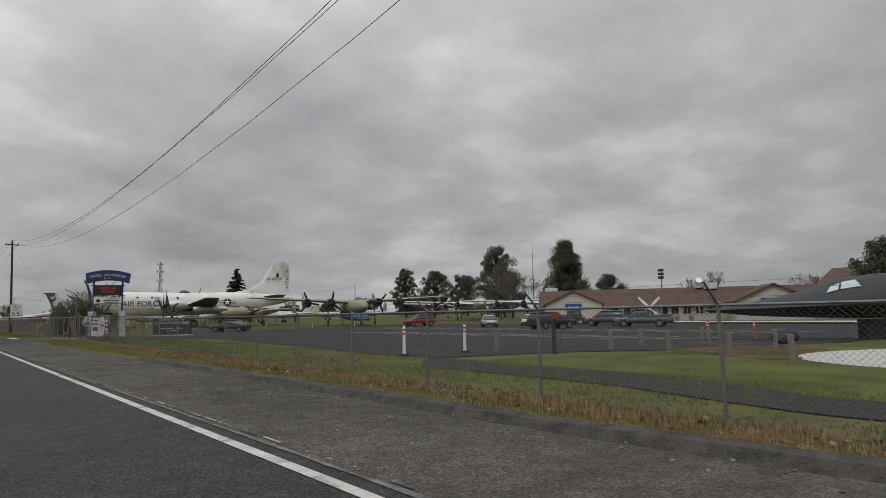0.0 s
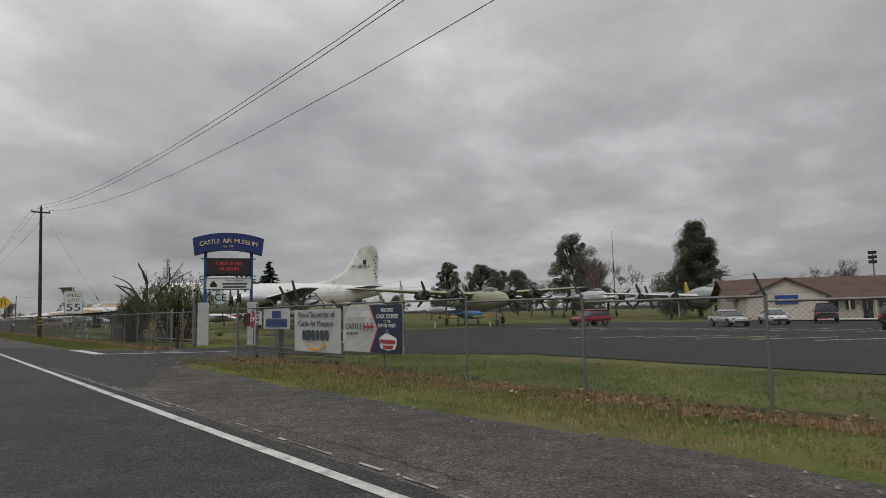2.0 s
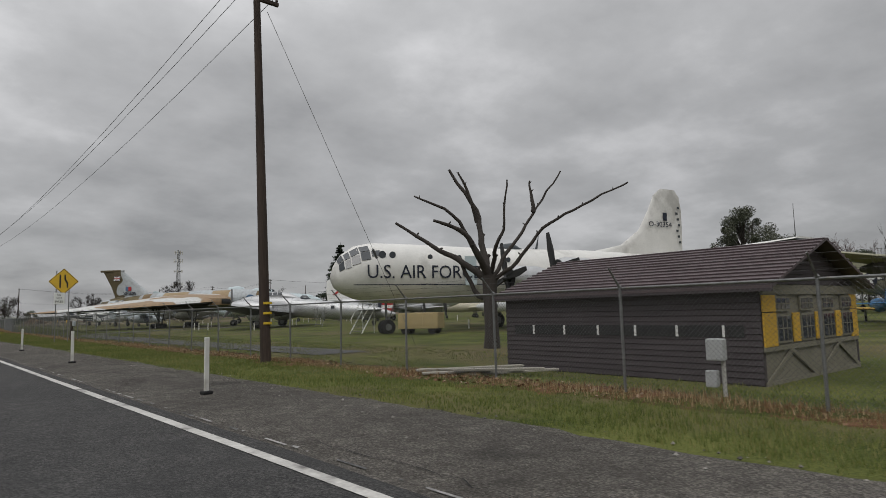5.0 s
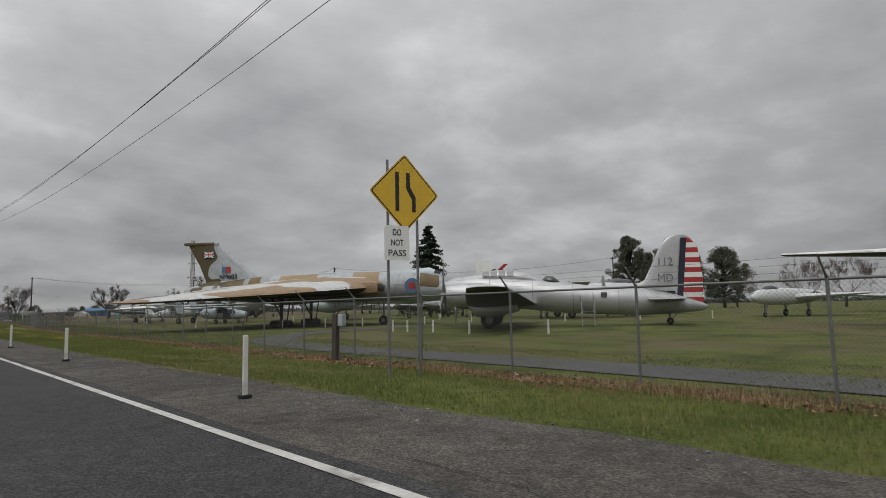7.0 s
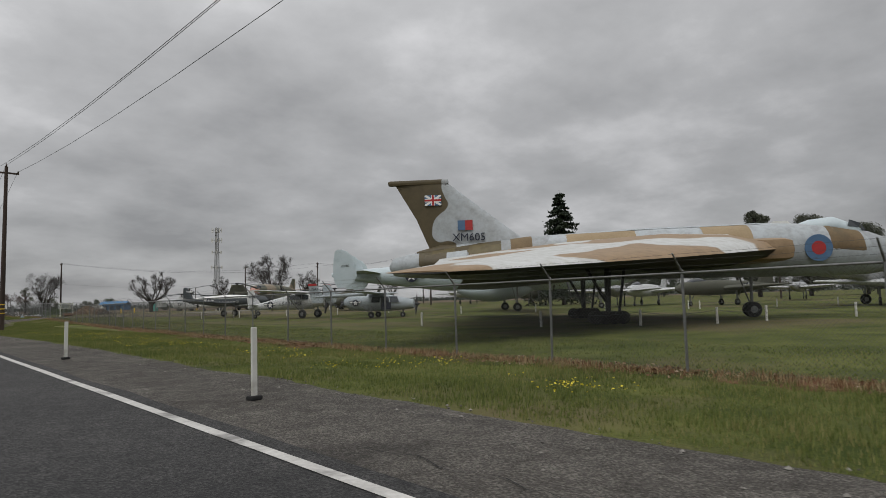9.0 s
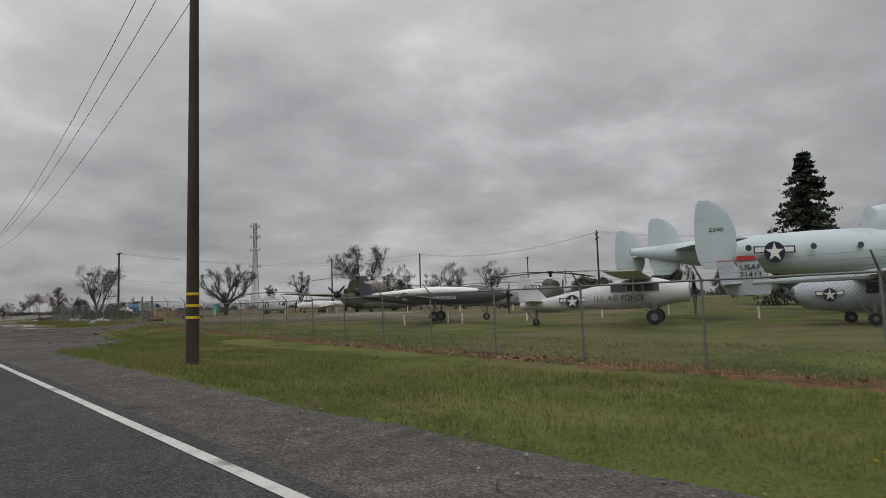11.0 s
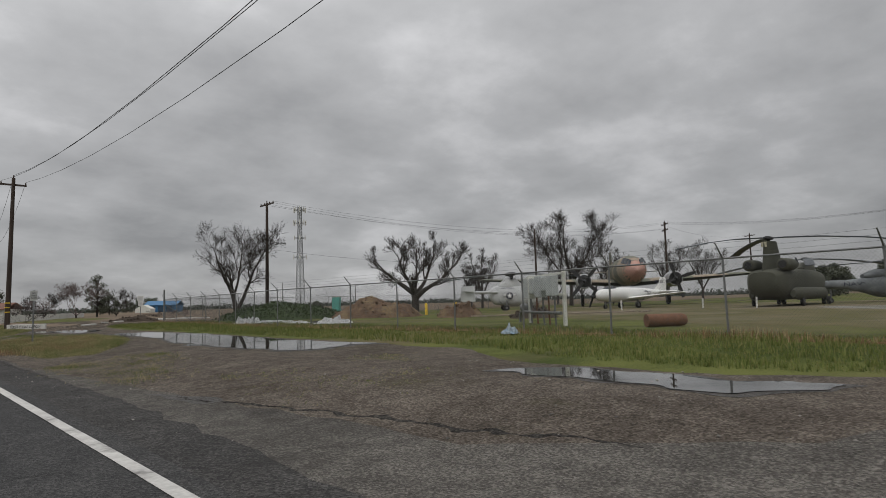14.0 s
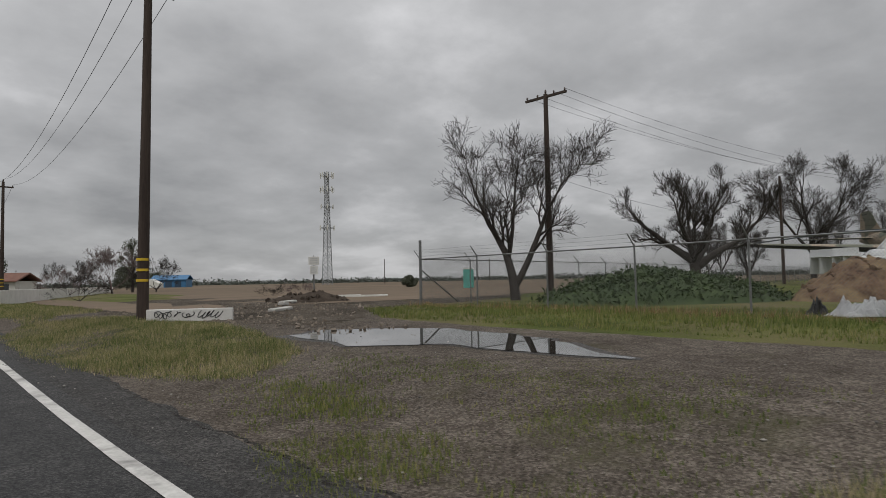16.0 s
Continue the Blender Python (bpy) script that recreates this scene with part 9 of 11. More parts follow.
# ---- the yard at the end of the fence: gravel, mud, puddles ----
YARD_L = [(3.2, 222), (3.2, 330)]
YARD_R = [(5.0, 224), (8.6, 230), (9.4, 233.5), (9.9, 238.7), (10.6, 243), (13.8, 246.4), (14.6, 247.2), (14.6, 251.0), (11.0, 252.6), (9.6, 255.5), (9.4, 259.5), (11.2, 262.5), (11.4, 268), (11.6, 279), (11.8, 290), (12.4, 297), (17.0, 301), (24, 312)]
tagged(strip("gravel_yard", [(2.9, 222), (2.9, 256), (3.3, 264), (3.2, 312)], YARD_R, 226, 312, 0.000, GRAVEL, dy=0.35, nx=26, rough_r=0.35, seed=4.4, tuck=0.03), "muddy gravel yard with thin weeds beside the road", "gravel", kind="structure")
tagged(patch("gate_track", [(5.5, 253.5), (8, 252.6), (11, 251.8), (14.3, 251.6), (15.0, 250), (14.4, 247.8), (12.5, 248.9), (9.5, 249.8), (7.5, 249.6), (6, 248), (5.0, 250)], 0.012, SHOULDER, 0.12), "worn asphalt drive leading to the yard gate", "driveway", kind="structure")
PIT = aggregate("broken_asphalt_dirt", (0.050, 0.045, 0.039), (0.102, 0.092, 0.081), (0.25, 0.226, 0.20), 46, 0.95, (0.04, 0.035, 0.03), 0.56, 1.0, 0.4, 0.15)
BROKEN = aggregate("broken_asphalt_lip", (0.022, 0.020, 0.018), (0.04, 0.037, 0.033), (0.11, 0.1, 0.09), 40, 0.95, None, 0.6, 1.0, 0.4, 0.15)

tagged(patch("broken_ground", [(5.1, 236.6), (5.45, 238.5), (5.45, 240.7), (5.3, 242.5), (5.15, 245.0), (5.3, 247.3), (6.3, 248.6), (7.8, 248.95), (9.6, 248.65), (11.2, 247.7), (11.6, 246.0), (9.9, 242.5), (9.2, 238.5), (8.4, 235.0), (6.6, 233.6)], 0.016, PIT, 0.25), "dark broken ground where the asphalt has worn away", "dirt", kind="structure")


def ragged_lip(name, line, width, height, seed, label):
    """A crumbling asphalt edge: a narrow broken ridge that fades out at both ends."""
    bm = B()
    pts = []
    for (x0, y0), (x1, y1) in zip(line, line[1:]):
        n = max(2, int(math.hypot(x1 - x0, y1 - y0) / 0.07))
        pts += [(x0 + (x1 - x0) * k / n, y0 + (y1 - y0) * k / n) for k in range(n)]
    rows, m = [], len(pts)
    for k, (x, y) in enumerate(pts):
        x1, y1 = pts[min(k + 1, m - 1)]
        x0, y0 = pts[max(k - 1, 0)]
        d = Vector((x1 - x0, y1 - y0, 0)).normalized()
        nrm = Vector((-d.y, d.x, 0))
        env = min(1, 6 * k / m, 6 * (m - 1 - k) / m)
        g = noise.noise((x * 2.3, y * 2.3, seed)) * 0.12 + noise.noise((x * 9, y * 9, seed)) * 0.05
        w = width * env * max(0.05, 0.65 + 1.2 * noise.noise((x * 4, y * 4, seed + 3)))
        q = Vector((x, y, 0)) + nrm * g
        row = []
        for u, h in ((-1, -0.012), (-0.3, 0.55 * height), (0.2, height), (1, -0.012)):
            v = q + nrm * u * w
            row.append(bm.verts.new((v.x, v.y, ground_z(v.x, v.y) + (h * env * max(0.1, 0.7 + noise.noise((x * 7, y * 7, seed + u))) if h > 0 else h))))
        rows.append(row)
    for r0, r1 in zip(rows, rows[1:]):
        for j in range(3):
            bm.faces.new((r0[j], r1[j], r1[j + 1], r0[j + 1]))
    return tagged(part(name, bm, BROKEN, None), label, "asphalt edge", kind="structure")


ragged_lip("asphalt_edge", [(11.2, 247.7), (10.7, 248.1), (9.6, 248.75), (8.5, 248.95), (7.2, 249.0), (6.4, 248.75), (5.75, 248.2), (5.25, 247.4), (5.05, 246.5), (5.03, 245.4), (5.12, 244.4), (5.25, 243.4)], 0.12, 0.055, 1, "crumbling broken edge of the old asphalt")
for seed, line in ((5, [(5.3, 243.4), (5.5, 242.3), (5.9, 241.6), (6.6, 241.2)]), (6, [(6.9, 242.6), (7.5, 242.2), (8.1, 242.3)]), (7, [(7.6, 239.6), (8.0, 238.6), (8.1, 237.6)])):
    ragged_lip("asphalt_crumbs", line, 0.3, 0.03, seed, "loose dark lumps of broken asphalt")
ragged_lip("asphalt_edge", [(3.75, 262), (3.62, 270), (3.6, 278), (3.72, 286), (3.8, 290), (4.1, 294), (4.4, 298)], 0.07, 0.012, 13, "crumbling broken edge of the old asphalt")
ragged_lip("asphalt_edge", [(4.2, 262.4), (4.48, 261.15), (4.9, 259.0), (5.17, 257.3), (5.31, 256.1), (5.5, 255.2), (5.6, 253.9)], 0.10, 0.012, 9, "shallow broken seam in the old asphalt")
MUD = aggregate("wet_mud", (0.024, 0.021, 0.018), (0.04, 0.035, 0.03), (0.07, 0.062, 0.054), 24, 0.5, None, 0.6, 0.8, 0.4)
WATER = bpy.data.materials.new("puddle_water")
WATER.use_nodes = True
_b = WATER.node_tree.nodes["Principled BSDF"]
_b.inputs["Base Color"].default_value = (0.016, 0.015, 0.012, 1)
_b.inputs["Roughness"].default_value = 0.015
_b.inputs["IOR"].default_value = 1.6
_b.inputs["Specular IOR Level"].default_value = 0.75
PUDDLES = ([(8.9, 282.5), (9.7, 283.6), (10.7, 283.0), (11.1, 280.0), (11.1, 276.5), (10.8, 271.8), (10.7, 267.8), (11.0, 265.6), (9.9, 265.5), (8.5, 265.2), (8.1, 267.2), (8.0, 270.3), (8.3, 273.8), (8.9, 276.6), (8.9, 279.6)],
           [(8.0, 258.3), (8.5, 258.1), (8.85, 257.4), (8.95, 256.4), (8.85, 255.4), (9.0, 254.5), (8.95, 253.9), (8.4, 254.2), (7.75, 254.7), (7.6, 255.2), (7.8, 255.8), (7.95, 256.6), (7.85, 257.4)],
           [(7.4, 291.2), (7.5, 293.6), (9.1, 294.3), (10.4, 292.6), (10.3, 290.0), (9.4, 288.3), (8.5, 287.0), (8.2, 288.6), (8.4, 290.0)])
for k, out in enumerate(PUDDLES):
    cx, cy = sum(p[0] for p in out) / len(out), sum(p[1] for p in out) / len(out)
    wide = [(cx + (x - cx) * 1.04 + (0.05 if x > cx else -0.07), cy + (y - cy) * 1.02 + (0.1 if y > cy else -0.1)) for x, y in out]
    tagged(patch("wet_mud", wide, 0.254, MUD, 0.4, 10, flat=0.0), "dark wet mud round a puddle", "mud", kind="structure")
    tagged(patch("puddle", out, 0.262, WATER, 0.4, 10, flat=0.0), "still rain puddle mirroring the grey sky", "puddle", kind="structure")
for out in ([(4.2, 262.3), (4.5, 261.5), (4.75, 260.6), (4.45, 260.5), (4.3, 261.2)],):
    tagged(patch("pothole_patch", out, 0.004, MUD, 0.25, 12), "dark wet hollow in the old asphalt", "pothole", kind="structure")

# bare field to the horizon
tagged(strip("field", [(9.0, 306), (10, 330), (12.5, 360), (16, 420), (90, 1500)], [(26, 306), (60, 312), (400, 330), (2600, 600), (2600, 1500)], 306, 1500, 0.03, FIELD, dy=6, nx=26, rough_l=0.6, seed=2.0), "bare ploughed brown field reaching the horizon", "field", kind="structure")
tagged(patch("dirt_lot", [(9.5, 296), (12, 297.5), (17, 301), (30, 306), (34, 318), (24, 324), (12, 322), (8.6, 312), (8.2, 302)], 0.02, DIRT, 0.6), "rutted bare dirt strewn with rubble", "dirt", kind="structure")

# ---- heaps ----
IVY = mat("ivy_green", (0.018, 0.034, 0.010), (0.050, 0.075, 0.022), 1.2, 0.8, 0.6, fine=14)
SOIL = mat("turned_soil", (0.055, 0.036, 0.025), (0.15, 0.10, 0.068), 2.2, 1.0, 1.0, fine=9, spec=0.1, c3=(0.17, 0.125, 0.075), c3_at=0.56)
DARKSOIL = mat("dark_soil", (0.035, 0.028, 0.022), (0.075, 0.06, 0.048), 2, 1.0, 1.0, fine=14, spec=0.1)


def heap(name, x, y, rx, ry, h, material, label, seed, rot=0.0, n=26, lumps=0.16, leaves=0, category="mound"):
    rng = np.random.default_rng(seed)
    bm = B()
    grid = []
    for j in range(n + 1):
        row = []
        for i in range(n + 1):
            u, v = 2 * i / n - 1, 2 * j / n - 1
            d = math.hypot(u, v)
            a = math.atan2(v, u)
            edge = 0.86 + 0.16 * noise.noise((math.cos(a) * 1.5 + seed, math.sin(a) * 1.5, 0))
            f = max(0.0, 1 - (d / edge) ** 1.7)
            z = h * f ** 0.75 * (1 + 0.35 * noise.noise((u * 2 + seed, v * 2, 4))) + (h * lumps * noise.noise((u * 7, v * 7 + seed, 2)) + h * lumps * 0.7 * noise.noise((u * 16, v * 16 + seed, 7))) * min(1, f * 3)
            row.append(bm.verts.new((u * rx, v * ry, z - 0.08 * (f <= 0))))
        grid.append(row)
    for j in range(n):
        for i in range(n):
            bm.faces.new((grid[j][i], grid[j][i + 1], grid[j + 1][i + 1], grid[j + 1][i]))
    t = thing(name, label, category, Matrix.Translation((x, y, ground_z(x, y))) @ Euler((0, 0, radians(rot))).to_matrix().to_4x4())
    pts = [np.array(v.co) for v in bm.verts if v.co.z > 0.05]
    smooth(part("soil", bm, material, t), 70)
    if leaves and pts:
        idx = rng.integers(0, len(pts), leaves)
        quads("leaves", [pts[i] + rng.normal(size=3) * np.array([rx / n * 1.2, ry / n * 1.2, 0.06]) for i in idx], 0.085, IVY, t, rng, droop=0.1)
    else:
        bm = B()
        for k in range(70):
            p = pts[int(rng.integers(0, len(pts)))]
            s = 0.04 + 0.10 * rng.random() ** 2
            r = bmesh.ops.create_icosphere(bm, subdivisions=1, radius=s, matrix=Matrix.Translation(p))
            for v in r["verts"]:
                v.co += Vector(rng.normal(size=3) * s * 0.25)
        part("clod", bm, material, t)["kind"] = "stuff"
    return t


heap("ivy_mound", 23.2, 294.0, 5.6, 3.4, 1.15, IVY, "low earth mound overgrown with dark green ivy", 3, -38, 26, 0.14, 9000)
heap("dirt_pile", 27.6, 288.0, 3.5, 2.6, 1.35, SOIL, "pile of reddish-brown dug earth behind the fence", 5, -40, 34)
heap("brush_pile", 27.5, 279.5, 1.6, 1.1, 0.75, SOIL, "heap of brown brushwood and clods", 8, -45, 22, 0.35)
heap("soil_heap", 26.5, 272.8, 1.5, 0.9, 0.45, DARKSOIL, "small heap of dark soil on the grass", 9, -45, 20, 0.3)
heap("soil_heap", 17.5, 309, 2.4, 1.2, 0.42, DARKSOIL, "small heap of dark soil on the dirt lot", 14, -20, 20, 0.3)

# ---- rubble on the dirt lot ----
rng = np.random.default_rng(21)
bm = B()
for k in range(1300):
    x, y = 8.4 + 8.5 * rng.random() ** 1.3, 293.5 + 16 * rng.random()
    if x > 10.5 and y < 297 + 0.6 * (x - 10.5):
        continue
    s = 0.012 + 0.05 * rng.random() ** 4
    r = bmesh.ops.create_cube(bm, size=1, matrix=Matrix.Translation((x, y, ground_z(x, y) + 0.025 + s * 0.1)) @ Euler(rng.random(3) * 6.3).to_matrix().to_4x4() @ Matrix.Diagonal((s * 2, s * 1.4, s, 1)))
    for v in r["verts"]:
        v.co += Vector(rng.normal(size=3) * s * 0.2)
tagged(part("rubble", bm, mat("rubble_brown", (0.13, 0.105, 0.082), (0.26, 0.22, 0.18), 1.5, 1.0, 0.6, fine=14), None), "scattered lumps of broken concrete and stones", "rubble", kind="stuff")
for k, (x, y, l, w, a) in enumerate(((12.6, 303, 1.0, 0.3, 20), (19.5, 312, 2.6, 0.4, 2), (14.4, 306, 0.5, 0.3, 40), (16.0, 308.4, 0.8, 0.3, 10))):
    bm = B()
    box(bm, (0, 0, 0.05), (l, w, 0.1), Euler((0.06, 0.05 * (k % 3 - 1), 0)).to_matrix(), 0.025)
    solid("concrete_slab", bm, CONCRETE, "broken concrete slab lying on the dirt", "slab", Matrix.Translation((x, y, ground_z(x, y) + 0.03)) @ Euler((0, 0, radians(a))).to_matrix().to_4x4(), "slabs")

# ---- low white walls ----
WHITEWASH = mat("whitewash", (0.62, 0.61, 0.58), (0.50, 0.49, 0.46), 1.6, 0.9, 0.4, fine=22, c3=(0.34, 0.32, 0.28), c3_at=0.66)


def low_wall(a, b, h, panel, label, th=0.2):
    a, b = Vector((*a, 0)), Vector((*b, 0))
    d = b - a
    n = max(1, round(d.length / panel))
    w = thing("low_wall", label, "wall", Matrix.Translation((a.x, a.y, ground_z(a.x, a.y))) @ Euler((0, 0, math.atan2(d.y, d.x))).to_matrix().to_4x4())
    for k in range(n):
        bm = B()
        l = d.length / n
        box(bm, (l * (k + 0.5), 0, h / 2 - 0.05 + 0.015 * ((k * 7) % 3)), (l - 0.02, th, h + 0.1), None, 0.02)
        part("panel", bm, WHITEWASH, w)
    return w, d.length


wall, L_ = low_wall((7.45, 301.2), (9.4, 299.95), 0.36, 2.4, "low whitewashed concrete wall covered in black scrawls")
for k, (x, n_, s) in enumerate(((0.22, 4, 0.8), (0.75, 1, 0.7), (1.4, 5, 0.85), (1.0, 2, 0.5))):
    bm = B()
    pts = []
    for j in range(n_ * 14 + 1):
        q = j / 14
        pts.append((x + 0.115 * q + 0.075 * math.sin(6.28 * q + k), -0.106, 0.2 + 0.1 * s * math.cos(6.28 * q) + 0.03 * math.sin(2.1 * q + k)))
    tube(bm, pts, 0.012, 4)
    part("painted_scrawl", bm, BLACK, wall, "looping black spray-paint strokes")
low_wall((7.4, 327), (30.0, 384), 0.9, 3.0, "long low white wall at the edge of the field")
low_wall((20, 316.5), (25.5, 313.0), 0.12, 1.8, "strip of broken pale kerb on the dirt lot", 0.5)

# ---- tarpaulins and rubbish ----
TARP = mat("white_tarpaulin", (0.72, 0.73, 0.73), (0.55, 0.56, 0.57), 2.5, 0.5, 0.3, fine=12)
BLUE_BAG = mat("blue_bag", (0.25, 0.36, 0.46), (0.5, 0.54, 0.56), 6, 0.5, 0.2)
BLACK_SHEET = mat("black_sheet", (0.02, 0.02, 0.021), (0.04, 0.04, 0.04), 4, 0.4, 0.3)


def crumple(name, x, y, l, w, h, rot, material, label, seed, category, n=22, flatten=0.5):
    bm = B()
    g = []
    for j in range(n + 1):
        row = []
        for i in range(n + 1):
            u, v = i / n - 0.5, j / n - 0.5
            q = noise.noise((u * 3.5 + seed, v * 3.5, seed)) + 0.6 * noise.noise((u * 9, v * 9 + seed, 3)) + 0.35 * abs(noise.noise((u * 18, v * 14, seed)))
            f = max(0, 1 - (2 * abs(v)) ** 2) * max(0.0, 1 - (2 * abs(u)) ** 4)
            row.append(bm.verts.new((u * l + 0.12 * w * noise.noise((u * 6, v * 6, seed + 5)), v * w * (0.7 + 0.5 * abs(noise.noise((u * 5, seed, 2)))), 0.02 + h * f * max(0.05, flatten + q))))
        g.append(row)
    for j in range(n):
        for i in range(n):
            bm.faces.new((g[j][i], g[j][i + 1], g[j + 1][i + 1], g[j + 1][i]))
    bmesh.ops.solidify(bm, geom=list(bm.faces), thickness=0.006)
    return solid(name, bm, material, label, category, Matrix.Translation((x, y, ground_z(x, y))) @ Euler((0, 0, radians(rot))).to_matrix().to_4x4())


crumple("tarpaulin", 17.0, 286.2, 1.5, 1.0, 0.55, -40, TARP, "crumpled white plastic tarpaulin heaped on the grass", 1, "tarpaulin")
crumple("tarpaulin", 17.6, 283.6, 4.6, 0.6, 0.16, -72, TARP, "long strip of white plastic lying along the fence", 2, "tarpaulin", 40, 0.6)
crumple("tarpaulin", 18.4, 279.3, 1.8, 1.2, 0.36, -55, TARP, "crumpled white plastic tarpaulin heaped on the grass", 3, "tarpaulin")
crumple("plastic_sheet", 17.2, 287.2, 1.0, 0.5, 0.35, 10, BLACK_SHEET, "black plastic sheet on the grass by the fence", 4, "plastic sheet")
crumple("plastic_sheet", 19.2, 281.0, 2.6, 0.5, 0.12, -70, BLACK_SHEET, "flat black plastic sheet on the grass", 6, "plastic sheet")
crumple("rubbish_bag", 14.2, 263.6, 0.55, 0.5, 0.2, 20, BLUE_BAG, "small blue and white rubbish bag on the grass", 5, "rubbish bag", 14, 0.8)
RUST = mat("rusty_iron", (0.10, 0.05, 0.03), (0.18, 0.09, 0.05), 6, 0.9, 0.4)
for k, (x, y, s) in enumerate(((8.9, 241.0, 0.05), (8.0, 236.0, 0.05), (7.2, 233.0, 0.05), (6.2, 239.0, 0.045), (7.3, 229.6, 0.05), (8.6, 243.2, 0.06), (5.9, 232.4, 0.04), (7.48, 242.98, 0.035), (8.88, 241.95, 0.05), (9.43, 240.05, 0.10))):
    bm = B()
    r = bmesh.ops.create_icosphere(bm, subdivisions=2, radius=s)
    for v in r["verts"]:
        v.co = Vector((v.co.x * 1.3, v.co.y, v.co.z * 0.55)) * (1 + 0.35 * noise.noise(v.co * 9 + Vector((k, 0, 0))))
    solid("stone", bm, DARKSOIL, "loose lump of broken asphalt on the gravel", "stone", Matrix.Translation((x, y, ground_z(x, y) + 0.02 + s * 0.2)), "stones")

bm = B()
_r = np.random.default_rng(77)
for q in range(170):
    u = _r.random()
    x, y, s = 6.05 + 0.3 * u + 0.16 * _r.normal(), 240.2 - 1.9 * u + 0.22 * _r.normal(), 0.006 + 0.022 * _r.random() ** 2
    r = bmesh.ops.create_icosphere(bm, subdivisions=1, radius=s)
    for v in r["verts"]:
        v.co = Vector((v.co.x * 1.3, v.co.y, v.co.z * 0.7)) * (1 + 0.5 * noise.noise(v.co * 40 + Vector((q, 0, 0)))) + Vector((x, y, ground_z(x, y) + s * 0.3))
solid("dirt_crumbs", bm, DARKSOIL, "dark crumbs of broken dirt strewn over the gravel", "dirt", None, "", "stuff")

# ---- gas meter cabinets on a frame ----
GREYBOX = mat("grey_cabinet", (0.42, 0.44, 0.43), (0.33, 0.35, 0.345), 2, 0.55, 0.1, fine=30, c3=(0.25, 0.24, 0.21), c3_at=0.68)
OFFWHITE = mat("offwhite_paint", (0.6, 0.6, 0.55), (0.5, 0.5, 0.45), 3, 0.6, 0.2, c3=(0.3, 0.25, 0.18), c3_at=0.68)
rack = thing("meter_rack", "row of grey meter cabinets on a white post frame", "meter rack", Matrix.Translation((18.9, 265.2, ground_z(18.9, 265.2))) @ Euler((0, 0, math.atan2(3.4, 2.2))).to_matrix().to_4x4())
for x in (0, 4.05):
    bm = B()
    box(bm, (x, 0, 0.95), (0.12, 0.12, 1.98), None, 0.01)
    part("post", bm, OFFWHITE, rack)
for z in (1.1, 1.85):
    bm = B()
    box(bm, (2.0, 0.07, z), (4.3, 0.06, 0.09), None, 0.008)
    part("rail", bm, OFFWHITE, rack)
for k, (x, w_, h_, z) in enumerate(((0.55, 0.62, 0.72, 1.42), (1.2, 0.45, 0.5, 1.5), (1.85, 0.7, 0.8, 1.42), (2.6, 0.55, 0.6, 1.46), (3.35, 0.75, 0.85, 1.4))):
    bm = B()
    box(bm, (x, 0.25, z), (w_, 0.26, h_), None, 0.02)
    c = part("cabinet", bm, GREYBOX if k != 4 else OFFWHITE, rack)
    bm = B()
    box(bm, (x, 0.39, z), (w_ - 0.08, 0.02, h_ - 0.08), None, 0.006)
    part("door", bm, GREYBOX, c)
    bm = B()
    tube(bm, [(x - 0.1, 0.2, z - h_ / 2), (x - 0.1, 0.2, 0.35), (x - 0.1, 0.18, 0.0)], 0.035, 8)
    part("pipe", bm, RUST if k % 2 else STEEL, rack)
bm = B()
tube(bm, [(-0.2, 0.22, 0.45), (4.6, 0.22, 0.45), (4.75, 0.22, 0.3), (4.75, 0.22, 0)], 0.06, 10)
smooth(part("pipe", bm, STEEL, rack))
bm = B()
bmesh.ops.create_uvsphere(bm, u_segments=10, v_segments=7, radius=0.2, matrix=Matrix.Translation((4.4, 0.15, 0.62)))
part("valve", bm, STEEL, rack)
bm = B()
tube(bm, [(-0.65, 0, 0.2), (0.5, 0, 0.2), (0.62, 0, 0.2)], [0.2, 0.2, 0.16], 16)
pipe = smooth(solid("rusty_tank", bm, RUST, "short rusty steel tank lying in the grass", "tank", pose(19.2, 261.6, ground_z(19.2, 261.6), 0, 0, -35)), 40)
# drive and pads inside the fence
WORNPAD = mat("worn_pad", (0.13, 0.124, 0.105), (0.2, 0.19, 0.165), 0.8, 0.95, 0.5, fine=18, c3=(0.10, 0.10, 0.07), c3_at=0.54)
DRYGRASS = mat("worn_lawn", (0.075, 0.078, 0.028), (0.135, 0.11, 0.062), 0.3, 1.0, 0.9, fine=16, spread=0.35, c3=(0.155, 0.13, 0.09), c3_at=0.55, spec=0.1)
tagged(patch("worn_lawn", [(17.5, 249.5), (24, 246.5), (34, 238), (60, 232), (70, 252), (66, 276), (48, 292), (30, 276), (22, 262)], 0.02, DRYGRASS, 0.8, 8), "worn patchy lawn with bare earth showing", "lawn", kind="structure")
tagged(patch("inner_drive", [(14.7, 251.6), (20.5, 250.5), (26, 247.2), (32, 243), (31, 240), (24, 242.6), (19.5, 245.6), (14.8, 247.4)], 0.034, GRAVEL, 0.3, 8), "grey gravel drive inside the gate", "driveway", kind="structure")
tagged(patch("aircraft_pad", [(30, 251.8), (42.5, 264.5), (45, 257), (44, 252), (35, 247.4)], 0.036, WORNPAD, 0.1, 6), "worn grey concrete pad under the helicopters", "pad", kind="structure")
YELPOST = mat("yellow_post", (0.62, 0.42, 0.03), (0.5, 0.33, 0.03), 4, 0.6, 0.2)
